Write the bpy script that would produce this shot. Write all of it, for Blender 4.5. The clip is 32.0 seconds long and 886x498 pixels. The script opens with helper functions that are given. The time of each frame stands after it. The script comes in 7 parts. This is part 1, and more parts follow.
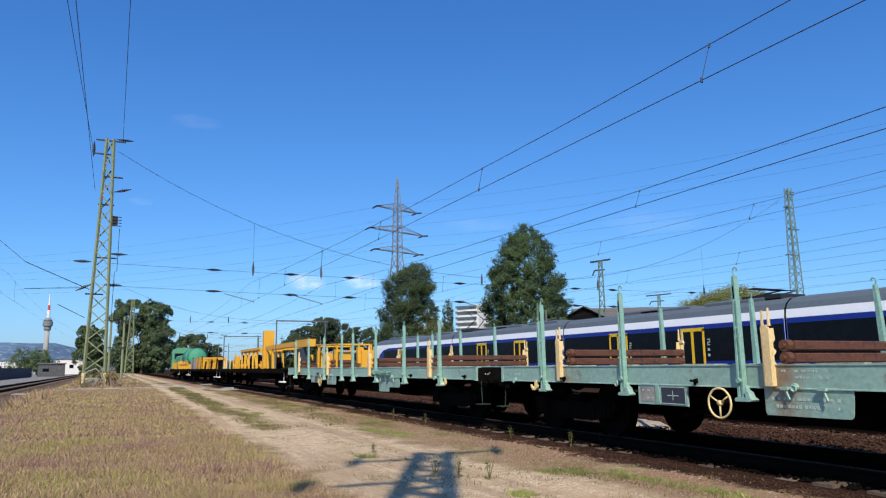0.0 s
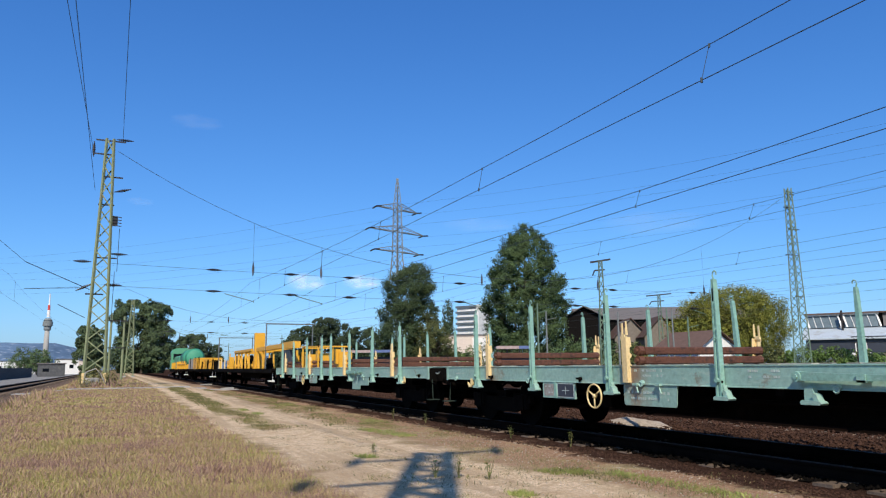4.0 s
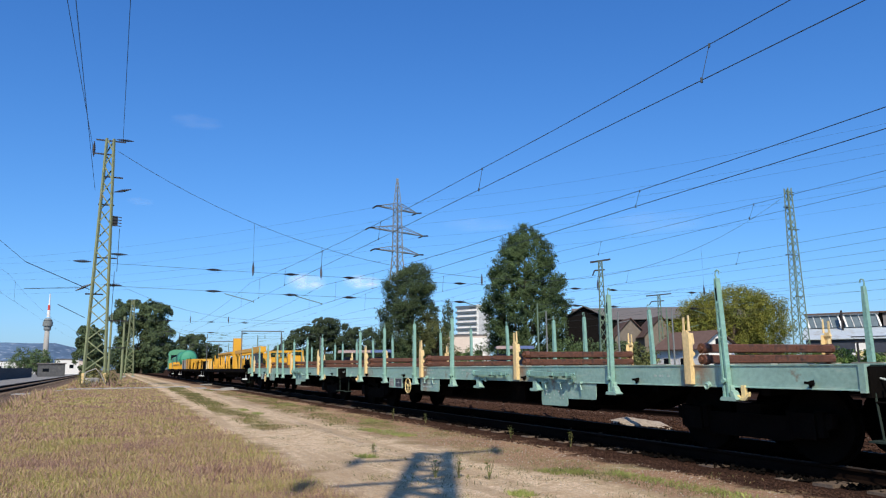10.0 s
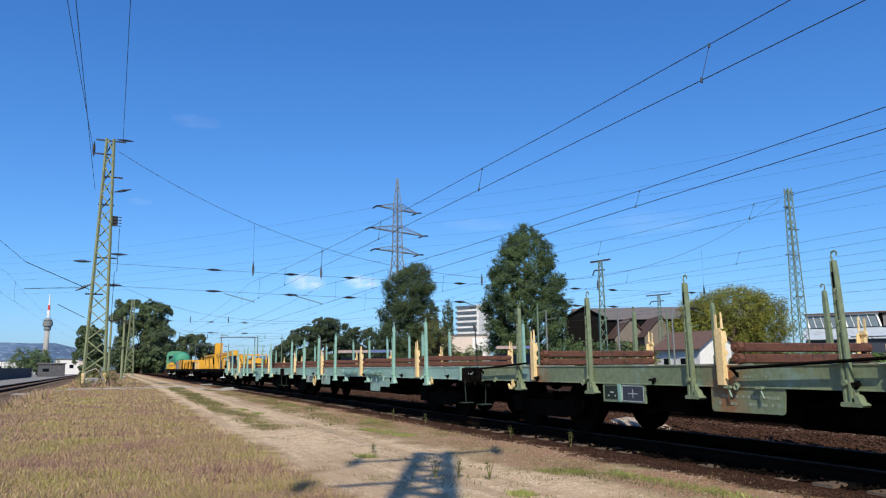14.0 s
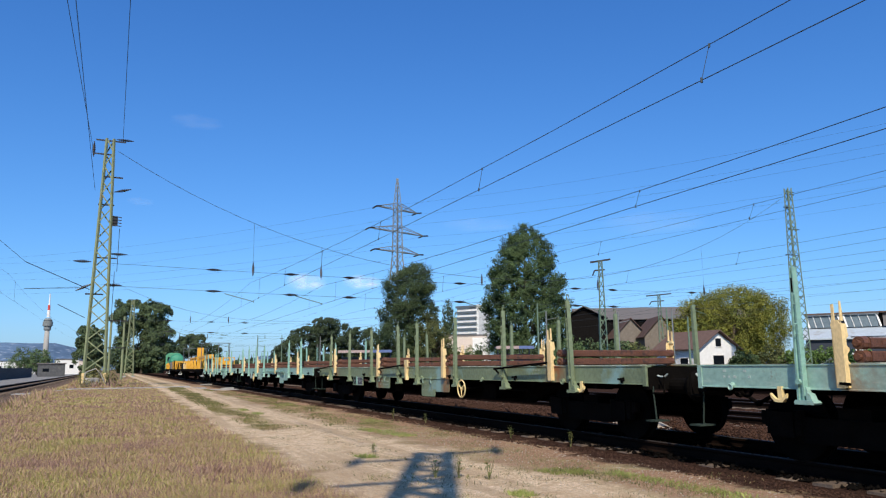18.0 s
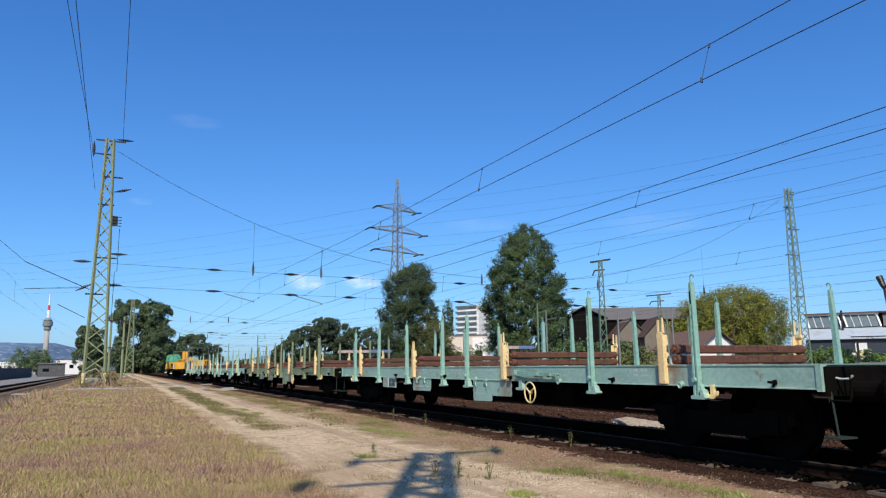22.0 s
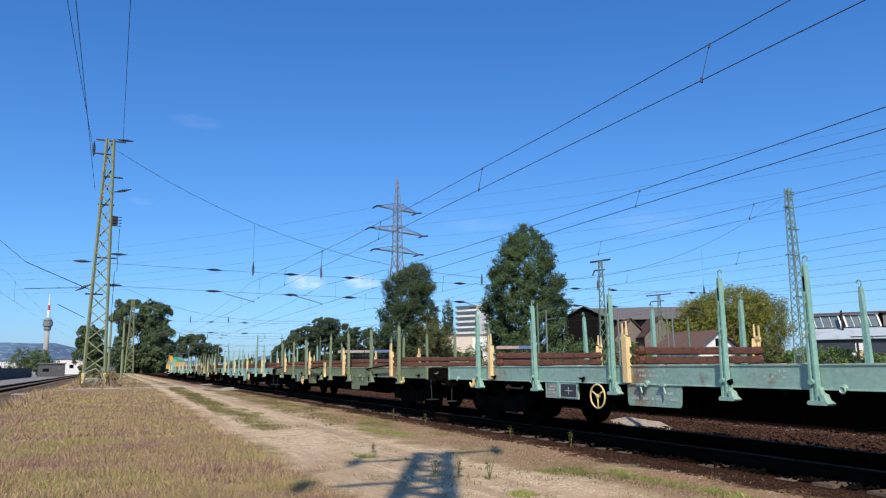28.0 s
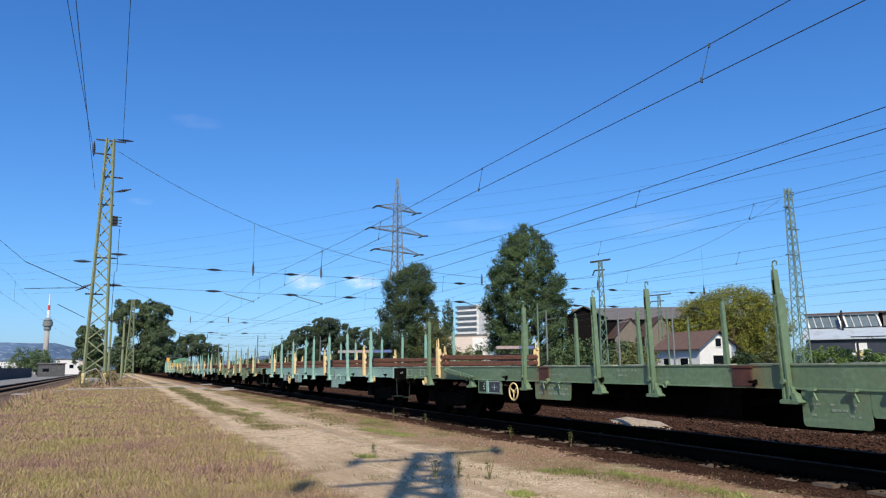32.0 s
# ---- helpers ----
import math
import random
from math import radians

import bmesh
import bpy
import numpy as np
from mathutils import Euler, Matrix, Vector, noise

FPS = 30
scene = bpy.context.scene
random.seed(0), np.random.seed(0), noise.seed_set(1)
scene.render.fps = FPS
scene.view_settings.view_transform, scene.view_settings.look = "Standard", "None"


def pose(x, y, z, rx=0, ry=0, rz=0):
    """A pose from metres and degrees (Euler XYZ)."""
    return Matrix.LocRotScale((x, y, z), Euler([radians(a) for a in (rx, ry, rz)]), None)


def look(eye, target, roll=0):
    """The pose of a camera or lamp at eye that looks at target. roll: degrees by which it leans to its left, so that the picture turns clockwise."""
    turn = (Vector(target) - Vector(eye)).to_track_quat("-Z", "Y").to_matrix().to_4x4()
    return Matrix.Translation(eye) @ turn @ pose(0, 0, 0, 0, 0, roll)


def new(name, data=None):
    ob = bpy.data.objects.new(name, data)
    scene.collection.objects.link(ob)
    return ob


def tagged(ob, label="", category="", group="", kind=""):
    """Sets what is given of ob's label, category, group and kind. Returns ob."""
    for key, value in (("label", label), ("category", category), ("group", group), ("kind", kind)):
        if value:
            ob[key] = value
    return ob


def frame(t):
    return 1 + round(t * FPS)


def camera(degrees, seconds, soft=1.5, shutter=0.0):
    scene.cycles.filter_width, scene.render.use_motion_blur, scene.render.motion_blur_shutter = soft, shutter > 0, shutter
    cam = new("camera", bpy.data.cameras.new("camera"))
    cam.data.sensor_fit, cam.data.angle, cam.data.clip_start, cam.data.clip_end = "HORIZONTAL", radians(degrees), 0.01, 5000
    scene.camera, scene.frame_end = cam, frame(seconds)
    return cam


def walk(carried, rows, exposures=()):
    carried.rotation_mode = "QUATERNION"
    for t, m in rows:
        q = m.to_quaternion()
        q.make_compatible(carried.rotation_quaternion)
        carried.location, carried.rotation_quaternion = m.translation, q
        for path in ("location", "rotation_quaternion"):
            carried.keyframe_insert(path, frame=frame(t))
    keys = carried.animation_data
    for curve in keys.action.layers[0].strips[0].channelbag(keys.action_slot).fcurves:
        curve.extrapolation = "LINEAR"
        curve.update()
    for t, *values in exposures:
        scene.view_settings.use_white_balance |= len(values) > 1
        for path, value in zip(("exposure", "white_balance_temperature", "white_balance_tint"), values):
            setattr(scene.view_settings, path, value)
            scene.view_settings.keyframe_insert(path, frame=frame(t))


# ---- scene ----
# ---- camera ----
EYE = Vector((0.0, 0.0, 1.38))
HEADING, TILT = radians(24.787), radians(9.412)
AIM = EYE + Vector((math.sin(HEADING) * math.cos(TILT), math.cos(HEADING) * math.cos(TILT), math.sin(TILT)))
cam = camera(64.2, 32.0, soft=1.2)
STAND = look(EYE, AIM, -0.57)
walk(cam, [(0.0, STAND), (32.0, STAND)])

# ---- sky, sun ----
SUN_ELEVATION = radians(42)
SUN_WAY = Vector((0.432 * math.cos(SUN_ELEVATION), 0.902 * math.cos(SUN_ELEVATION), -math.sin(SUN_ELEVATION)))
world = bpy.data.worlds.new("sky")
scene.world = world
world.use_nodes = True
wn = world.node_tree.nodes
sky = wn.new("ShaderNodeTexSky")
sky.sky_type, sky.sun_disc = "NISHITA", False
sky.sun_elevation = SUN_ELEVATION
sky.sun_rotation = math.atan2(-SUN_WAY.x, -SUN_WAY.y)
sky.air_density, sky.dust_density, sky.ozone_density = 1.0, 0.7, 4.0
wn["Background"].inputs["Strength"].default_value = 0.121
# a clear deep blue: each channel of the sky's colour by its own power and gain
wl_ = world.node_tree.links
split_, join_ = wn.new("ShaderNodeSeparateColor"), wn.new("ShaderNodeCombineColor")
wl_.new(sky.outputs[0], split_.inputs[0])
for k, (power, gain) in enumerate(((1.2, 0.425), (0.97, 0.92), (0.80, 1.835))):
    pw, gn = wn.new("ShaderNodeMath"), wn.new("ShaderNodeMath")
    pw.operation, gn.operation = "POWER", "MULTIPLY"
    wl_.new(split_.outputs[k], pw.inputs[0])
    pw.inputs[1].default_value, gn.inputs[1].default_value = power, gain
    wl_.new(pw.outputs[0], gn.inputs[0])
    wl_.new(gn.outputs[0], join_.inputs[k])
wl_.new(join_.outputs[0], wn["Background"].inputs["Color"])
sun = new("sun", bpy.data.lights.new("sun", "SUN"))
sun.data.energy, sun.data.angle, sun.data.color = 5.0, radians(0.5), (1.0, 0.91, 0.77)
sun.matrix_world = look((0, 0, 60), Vector((0, 0, 60)) + SUN_WAY)
scene.view_settings.exposure = 0.0


# ---- materials ----
def mat(name, color, rough=0.8, metal=0.0, spread=0.15, scale=3.0, fine=40.0, stain=None, stain_at=0.62, stain_scale=1.2, bump=0.2, per_piece=0.0, space="Object", streak=1.0, worn=None, worn_at=0.6, rust_at=(), rust_gain=1.0):
    """A paint or mineral surface with variation at two scales, blotches of a second colour and fine relief."""
    m = bpy.data.materials.new(name)
    m.use_nodes = True
    nt = m.node_tree
    n, ln = nt.nodes, nt.links
    b = n["Principled BSDF"]
    co = n.new("ShaderNodeTexCoord")
    mp = n.new("ShaderNodeMapping")
    mp.inputs["Scale"].default_value = (1, 1, streak)
    ln.new(co.outputs[space], mp.inputs[0])
    big, small = n.new("ShaderNodeTexNoise"), n.new("ShaderNodeTexNoise")
    for tex, s in ((big, scale), (small, fine)):
        tex.inputs["Scale"].default_value = s
        tex.inputs["Detail"].default_value = 5
        ln.new(mp.outputs[0], tex.inputs["Vector"])
    add = n.new("ShaderNodeMath")
    add.operation = "ADD"
    ln.new(big.outputs["Fac"], add.inputs[0])
    ln.new(small.outputs["Fac"], add.inputs[1])
    ramp = n.new("ShaderNodeMapRange")
    ramp.inputs[1].default_value, ramp.inputs[2].default_value = 0.7, 1.3
    ramp.inputs[3].default_value, ramp.inputs[4].default_value = 1 - spread, 1 + spread
    ln.new(add.outputs[0], ramp.inputs[0])
    mul = n.new("ShaderNodeVectorMath")
    mul.operation = "SCALE"
    mul.inputs[0].default_value = color
    ln.new(ramp.outputs[0], mul.inputs["Scale"])
    out = mul.outputs[0]
    if stain:
        st = n.new("ShaderNodeTexNoise")
        st.inputs["Scale"].default_value = stain_scale
        st.inputs["Detail"].default_value = 8
        st.inputs["Roughness"].default_value = 0.65
        ln.new(mp.outputs[0], st.inputs["Vector"])
        sr = n.new("ShaderNodeMapRange")
        sr.inputs[1].default_value, sr.inputs[2].default_value = stain_at, stain_at + 0.1
        ln.new(st.outputs["Fac"], sr.inputs[0])
        mx = n.new("ShaderNodeMix")
        mx.data_type = "RGBA"
        ln.new(sr.outputs[0], mx.inputs[0])
        ln.new(out, mx.inputs[6])
        mx.inputs[7].default_value = (*stain, 1)
        out = mx.outputs[2]
    if worn:
        st = n.new("ShaderNodeTexNoise")
        st.inputs["Scale"].default_value = stain_scale * 1.9
        st.inputs["Detail"].default_value = 10
        st.inputs["Roughness"].default_value = 0.7
        mp2 = n.new("ShaderNodeMapping")
        mp2.inputs["Location"].default_value = (7.3, 2.1, 4.4)
        mp2.inputs["Scale"].default_value = (1, 0.6, 2.2)
        ln.new(co.outputs[space], mp2.inputs[0])
        ln.new(mp2.outputs[0], st.inputs["Vector"])
        sr = n.new("ShaderNodeMapRange")
        sr.inputs[1].default_value, sr.inputs[2].default_value = worn_at, worn_at + 0.16
        sr.inputs[4].default_value = 0.75
        ln.new(st.outputs["Fac"], sr.inputs[0])
        mx = n.new("ShaderNodeMix")
        mx.data_type = "RGBA"
        ln.new(sr.outputs[0], mx.inputs[0])
        ln.new(out, mx.inputs[6])
        mx.inputs[7].default_value = (*worn, 1)
        out = mx.outputs[2]
    if rust_at:
        # rust that has run down beside the fittings at these places along the wagon
        sp = n.new("ShaderNodeSeparateXYZ")
        ln.new(co.outputs["Object"], sp.inputs[0])
        near = None
        for place in rust_at:
            df, ab = n.new("ShaderNodeMath"), n.new("ShaderNodeMath")
            df.operation, ab.operation = "SUBTRACT", "ABSOLUTE"
            ln.new(sp.outputs[1], df.inputs[0])
            df.inputs[1].default_value = place
            ln.new(df.outputs[0], ab.inputs[0])
            if near is None:
                near = ab.outputs[0]
            else:
                mn = n.new("ShaderNodeMath")
                mn.operation = "MINIMUM"
                ln.new(near, mn.inputs[0])
                ln.new(ab.outputs[0], mn.inputs[1])
                near = mn.outputs[0]
        fall, blot, both = n.new("ShaderNodeMapRange"), n.new("ShaderNodeMapRange"), n.new("ShaderNodeMath")
        fall.inputs[1].default_value, fall.inputs[2].default_value, fall.inputs[3].default_value, fall.inputs[4].default_value = 0.07, 0.42, rust_gain, 0.0
        ln.new(near, fall.inputs[0])
        rn = n.new("ShaderNodeTexNoise")
        rn.inputs["Scale"].default_value, rn.inputs["Detail"].default_value, rn.inputs["Roughness"].default_value = 3.5, 8, 0.7
        ln.new(mp.outputs[0], rn.inputs["Vector"])
        blot.inputs[1].default_value, blot.inputs[2].default_value = 0.33, 0.56
        ln.new(rn.outputs["Fac"], blot.inputs[0])
        both.operation = "MULTIPLY"
        ln.new(fall.outputs[0], both.inputs[0])
        ln.new(blot.outputs[0], both.inputs[1])
        mx = n.new("ShaderNodeMix")
        mx.data_type = "RGBA"
        ln.new(both.outputs[0], mx.inputs[0])
        ln.new(out, mx.inputs[6])
        mx.inputs[7].default_value = (0.23, 0.088, 0.028, 1)
        out = mx.outputs[2]
    if per_piece:
        oi = n.new("ShaderNodeObjectInfo")
        geo = n.new("ShaderNodeNewGeometry")
        sm = n.new("ShaderNodeMath")
        sm.operation = "ADD"
        ln.new(oi.outputs["Random"], sm.inputs[0])
        ln.new(geo.outputs["Random Per Island"], sm.inputs[1])
        pr = n.new("ShaderNodeMapRange")
        pr.inputs[1].default_value, pr.inputs[2].default_value = 0, 2
        pr.inputs[3].default_value, pr.inputs[4].default_value = 1 - per_piece, 1 + per_piece
        ln.new(sm.outputs[0], pr.inputs[0])
        m2 = n.new("ShaderNodeVectorMath")
        m2.operation = "SCALE"
        ln.new(out, m2.inputs[0])
        ln.new(pr.outputs[0], m2.inputs["Scale"])
        out = m2.outputs[0]
    ln.new(out, b.inputs["Base Color"])
    b.inputs["Roughness"].default_value, b.inputs["Metallic"].default_value = rough, metal
    if rough >= 0.85:
        b.inputs["Specular IOR Level"].default_value = 0.03
    if bump:
        bp = n.new("ShaderNodeBump")
        bp.inputs["Strength"].default_value, bp.inputs["Distance"].default_value = bump, 0.02
        ln.new(add.outputs[0], bp.inputs["Height"])
        ln.new(bp.outputs[0], b.inputs["Normal"])
    return m


def glass_dark(name, color=(0.007, 0.009, 0.012)):
    m = mat(name, color, rough=0.2, spread=0.3, bump=0)
    m.node_tree.nodes["Principled BSDF"].inputs["Specular IOR Level"].default_value = 0.08
    return m


RUST_RUNS = (7.11, 2.57, -2.25, -6.95)
M_TEAL = mat("teal wagon paint", (0.245, 0.39, 0.325), 0.65, spread=0.2, scale=1.1, fine=16, stain=(0.18, 0.115, 0.07), stain_at=0.62, stain_scale=2.6, worn=(0.37, 0.475, 0.395), worn_at=0.535, rust_at=RUST_RUNS, rust_gain=0.75)
M_OLIVE = mat("olive wagon paint", (0.165, 0.205, 0.115), 0.75, spread=0.22, scale=1.2, fine=16, stain=(0.17, 0.11, 0.06), stain_at=0.63, stain_scale=2.4, worn=(0.27, 0.31, 0.20), worn_at=0.56, rust_at=RUST_RUNS, rust_gain=0.9)
M_GREEN = mat("green wagon paint", (0.125, 0.19, 0.105), 0.7, spread=0.2, scale=1.2, fine=16, stain=(0.15, 0.085, 0.045), stain_at=0.61, stain_scale=2.0, worn=(0.23, 0.31, 0.21), worn_at=0.56, rust_at=RUST_RUNS, rust_gain=0.5)
M_MOTTLED = mat("patched olive and teal wagon paint", (0.155, 0.195, 0.11), 0.75, spread=0.25, scale=1.1, fine=16, stain=(0.21, 0.34, 0.31), stain_at=0.535, stain_scale=0.85, worn=(0.29, 0.33, 0.22), worn_at=0.58, rust_at=RUST_RUNS, rust_gain=1.0)
M_STAKE = mat("brighter teal stake paint", (0.205, 0.37, 0.30), 0.6, spread=0.25, scale=2.5, fine=25, stain=(0.17, 0.10, 0.06), stain_at=0.64, stain_scale=4, worn=(0.36, 0.46, 0.41), worn_at=0.54)
# near-black base: shade under the wagons is put into this grime colour
M_BLACK = mat("shade-darkened grime", (0.005, 0.0042, 0.0035), 0.95, spread=0.4, scale=4, stain=(0.013, 0.009, 0.007), stain_at=0.62)
M_DECK = mat("grey deck planks", (0.18, 0.15, 0.12), 0.9, spread=0.3, per_piece=0.25)
M_BOARD_EDGE = mat("pale worn board", (0.34, 0.34, 0.28), 0.9, spread=0.3, per_piece=0.35)
M_CREAM = mat("pale yellow rack paint", (0.70, 0.52, 0.25), 0.65, spread=0.2, scale=4, stain=(0.24, 0.09, 0.03), stain_at=0.61, stain_scale=4, streak=0.5)
M_RUST = mat("brown rusted steel", (0.105, 0.040, 0.020), 0.6, spread=0.5, scale=5, stain=(0.04, 0.02, 0.014), stain_at=0.54, stain_scale=5, worn=(0.21, 0.10, 0.065), worn_at=0.55)
M_PATCH = mat("dark oxide primer", (0.075, 0.026, 0.018), 0.8, spread=0.4, scale=4, stain=(0.13, 0.05, 0.025), stain_at=0.58, stain_scale=3)
M_STEP = mat("grimy green step steel", (0.03, 0.042, 0.034), 0.85, spread=0.3)
M_WHEEL = mat("handwheel cream paint", (0.75, 0.58, 0.27), 0.5, spread=0.1)
M_YELLOW = mat("machine yellow paint", (0.66, 0.33, 0.02), 0.5, spread=0.12, scale=2, stain=(0.30, 0.15, 0.03), stain_at=0.68)
M_LOCO = mat("green loco paint", (0.08, 0.27, 0.15), 0.5, spread=0.15, scale=2)
M_LOCOL = mat("light green tank paint", (0.045, 0.26, 0.15), 0.65, spread=0.1)
M_CAR_WHITE = mat("white coach paint", (0.88, 0.88, 0.88), 0.35, spread=0.03, bump=0)
M_CAR_BLUE = mat("deep blue coach paint", (0.006, 0.022, 0.24), 0.25, spread=0.08, bump=0)
M_CAR_GREY = mat("grey coach roof paint", (0.10, 0.122, 0.14), 0.6, spread=0.12, bump=0.05)
M_CAR_YELLOW = mat("yellow door paint", (0.85, 0.52, 0.01), 0.35, spread=0.05, bump=0)
M_GLASS = glass_dark("dark window glass")
M_BOARD = mat("black notice panel", (0.03, 0.035, 0.05), 0.5, spread=0.2)
M_LETTER = mat("white lettering paint", (0.44, 0.50, 0.46), 0.7, spread=0.15, fine=60)
M_LETTER_FAINT = mat("faded lettering paint", (0.38, 0.45, 0.40), 0.8, spread=0.2, fine=60)
M_LETTER_DIM = mat("dim lettering paint", (0.225, 0.265, 0.19), 0.8, spread=0.2, fine=60)
M_MAST = mat("grey green mast paint", (0.20, 0.225, 0.115), 0.7, spread=0.2, stain=(0.20, 0.15, 0.08), stain_at=0.62)
M_MASTG = mat("weathered green mast paint", (0.12, 0.18, 0.125), 0.7, spread=0.25)
M_PYLON = mat("galvanised pylon steel", (0.17, 0.185, 0.18), 0.7, spread=0.2)
M_DARK = mat("dark insulator brown", (0.02, 0.015, 0.013), 0.4, spread=0.2)
M_WIRE = mat("dull copper wire", (0.035, 0.05, 0.055), 0.6, spread=0.1, bump=0)
M_CONCRETE = mat("weathered concrete", (0.34, 0.32, 0.29), 0.9, spread=0.25, stain=(0.16, 0.15, 0.13), stain_at=0.6)
M_SLEEPER = mat("old concrete sleeper", (0.15, 0.112, 0.085), 0.95, spread=0.4, per_piece=0.4)
# both rail colours are darkened to hold the shade of wagons above
M_RAIL = mat("rusty rail side with shade", (0.012, 0.007, 0.005), 0.95, spread=0.3)
M_SHINE = mat("dull rail head", (0.022, 0.015, 0.011), 0.7, metal=0.0, spread=0.1, bump=0)
M_BARK = mat("tree bark", (0.10, 0.08, 0.06), 0.95, spread=0.3)


# ---- mesh helpers ----
def box(bm, x0, x1, y0, y1, z0, z1, m=None):
    v = [bm.verts.new((x, y, z)) for z in (z0, z1) for x, y in ((x0, y0), (x1, y0), (x1, y1), (x0, y1))]
    if m is not None:
        for q in v:
            q.co = m @ q.co
    for f in ((3, 2, 1, 0), (4, 5, 6, 7), (0, 1, 5, 4), (1, 2, 6, 5), (2, 3, 7, 6), (3, 0, 4, 7)):
        bm.faces.new([v[i] for i in f])
    return bm


def bar(bm, a, b, w, d=None):
    """A square bar from a to b."""
    a, b = Vector(a), Vector(b)
    way = b - a
    m = Matrix.Translation(a) @ way.to_track_quat("Z", "Y").to_matrix().to_4x4()
    d = d or w
    return box(bm, -w / 2, w / 2, -d / 2, d / 2, 0, way.length, m)


def tube(bm, a, b, r0, r1=None, n=8, caps=True):
    a, b = Vector(a), Vector(b)
    r1 = r0 if r1 is None else r1
    way = b - a
    m = Matrix.Translation(a) @ way.to_track_quat("Z", "Y").to_matrix().to_4x4()
    rings = [[bm.verts.new(m @ Vector((r * math.cos(k * math.tau / n), r * math.sin(k * math.tau / n), z))) for k in range(n)]
             for r, z in ((r0, 0), (r1, way.length))]
    for k in range(n):
        bm.faces.new((rings[0][k], rings[0][(k + 1) % n], rings[1][(k + 1) % n], rings[1][k]))
    if caps:
        bm.faces.new(rings[0][::-1])
        bm.faces.new(rings[1])
    return bm


def prism(bm, outline, y0, y1, axis="y"):
    """An outline of (a, b) pairs pushed along an axis from y0 to y1."""
    def at(a, b, t):
        return {"y": (a, t, b), "x": (t, a, b), "z": (a, b, t)}[axis]
    r0 = [bm.verts.new(at(a, b, y0)) for a, b in outline]
    r1 = [bm.verts.new(at(a, b, y1)) for a, b in outline]
    k = len(outline)
    for i in range(k):
        bm.faces.new((r0[i], r0[(i + 1) % k], r1[(i + 1) % k], r1[i]))
    bm.faces.new(r0[::-1])
    bm.faces.new(r1)
    return bm


def ring(bm, centre, axis_x, axis_y, r, thick, n=24, k=6):
    """A torus round centre, in the plane of two axes."""
    c, ax, ay = Vector(centre), Vector(axis_x), Vector(axis_y)
    az = ax.cross(ay)
    rows = []
    for i in range(n):
        a = i * math.tau / n
        out = ax * math.cos(a) + ay * math.sin(a)
        rows.append([bm.verts.new(c + out * (r + thick * math.cos(j * math.tau / k)) + az * thick * math.sin(j * math.tau / k)) for j in range(k)])
    for i in range(n):
        for j in range(k):
            bm.faces.new((rows[i][j], rows[(i + 1) % n][j], rows[(i + 1) % n][(j + 1) % k], rows[i][(j + 1) % k]))
    return bm


def mesh_of(name, bm, material, smooth=False):
    bmesh.ops.recalc_face_normals(bm, faces=bm.faces)
    me = bpy.data.meshes.new(name)
    bm.to_mesh(me)
    bm.free()
    for m in (material if isinstance(material, (list, tuple)) else [material]):
        me.materials.append(m)
    if smooth:
        me.polygons.foreach_set("use_smooth", [True] * len(me.polygons))
    return me


def part(name, bm, material, parent, label="", smooth=False):
    ob = new(name, mesh_of(name, bm, material, smooth))
    ob.parent = parent
    if label:
        tagged(ob, label)
    return ob


def again(ob, m, parent=None):
    """One more object on the same mesh."""
    o = new(ob.name.split(".")[0], ob.data)
    o.parent = parent or ob.parent
    o.matrix_basis = m
    return o


def solo(name, bm, material, label, category, group="", kind="", at=None, smooth=False):
    ob = new(name, mesh_of(name, bm, material, smooth))
    if at is not None:
        ob.matrix_basis = at
    return tagged(ob, label, category, group, kind)


def thing(name, label, category, group="", at=None, kind=""):
    ob = new(name)
    ob.empty_display_size = 0.2
    if at is not None:
        ob.matrix_basis = at
    return tagged(ob, label, category, group, kind)


def nb():
    return bmesh.new()


def chain(bm, pts, r, n=4):
    """One thin unbroken wire through the points."""
    rows = []
    for i, p in enumerate(pts):
        way = (pts[min(i + 1, len(pts) - 1)] - pts[max(i - 1, 0)]).to_track_quat("Z", "Y").to_matrix()
        rows.append([bm.verts.new(p + way @ Vector((r * math.cos(k * math.tau / n), r * math.sin(k * math.tau / n), 0))) for k in range(n)])
    for a, b in zip(rows, rows[1:]):
        for k in range(n):
            bm.faces.new((a[k], a[(k + 1) % n], b[(k + 1) % n], b[k]))


# ---- the line of the train ----
TRACK_X, BEND_Y, BEND_R = 8.69, 95.0, 800.0


def on_line(u, x=TRACK_X):
    """Place and heading at u metres along a track that bends away to the right far off."""
    if u <= BEND_Y:
        return Vector((x, u, 0)), 0.0
    a = (u - BEND_Y) / BEND_R
    r = BEND_R - (x - TRACK_X)
    return Vector((x + r * (1 - math.cos(a)), BEND_Y + r * math.sin(a), 0)), a


# ---- ground ----
def hump(x, y):
    """The field lies a little higher far off, and is uneven."""
    s = min(1, max(0, (y - 18) / 35))
    s = s * s * (3 - 2 * s)
    e = min(1, max(0, (6.6 - x) / 3.0))
    e = e * e * (3 - 2 * e)
    g = min(1, max(0, (x + 4.4) / 2.2))
    e *= g * g * (3 - 2 * g)
    near = min(1, max(0, (300 - abs(y)) / 100)) * min(1, max(0, (200 - abs(x)) / 60))
    rough = 0.03 * noise.noise(Vector((x * 0.35, y * 0.35, 0))) + 0.012 * noise.noise(Vector((x * 1.7, y * 1.7, 3)))
    trk = 1 if x < 6.9 else 0.25
    return (0.24 * s * e * near) + rough * trk * near - 0.02


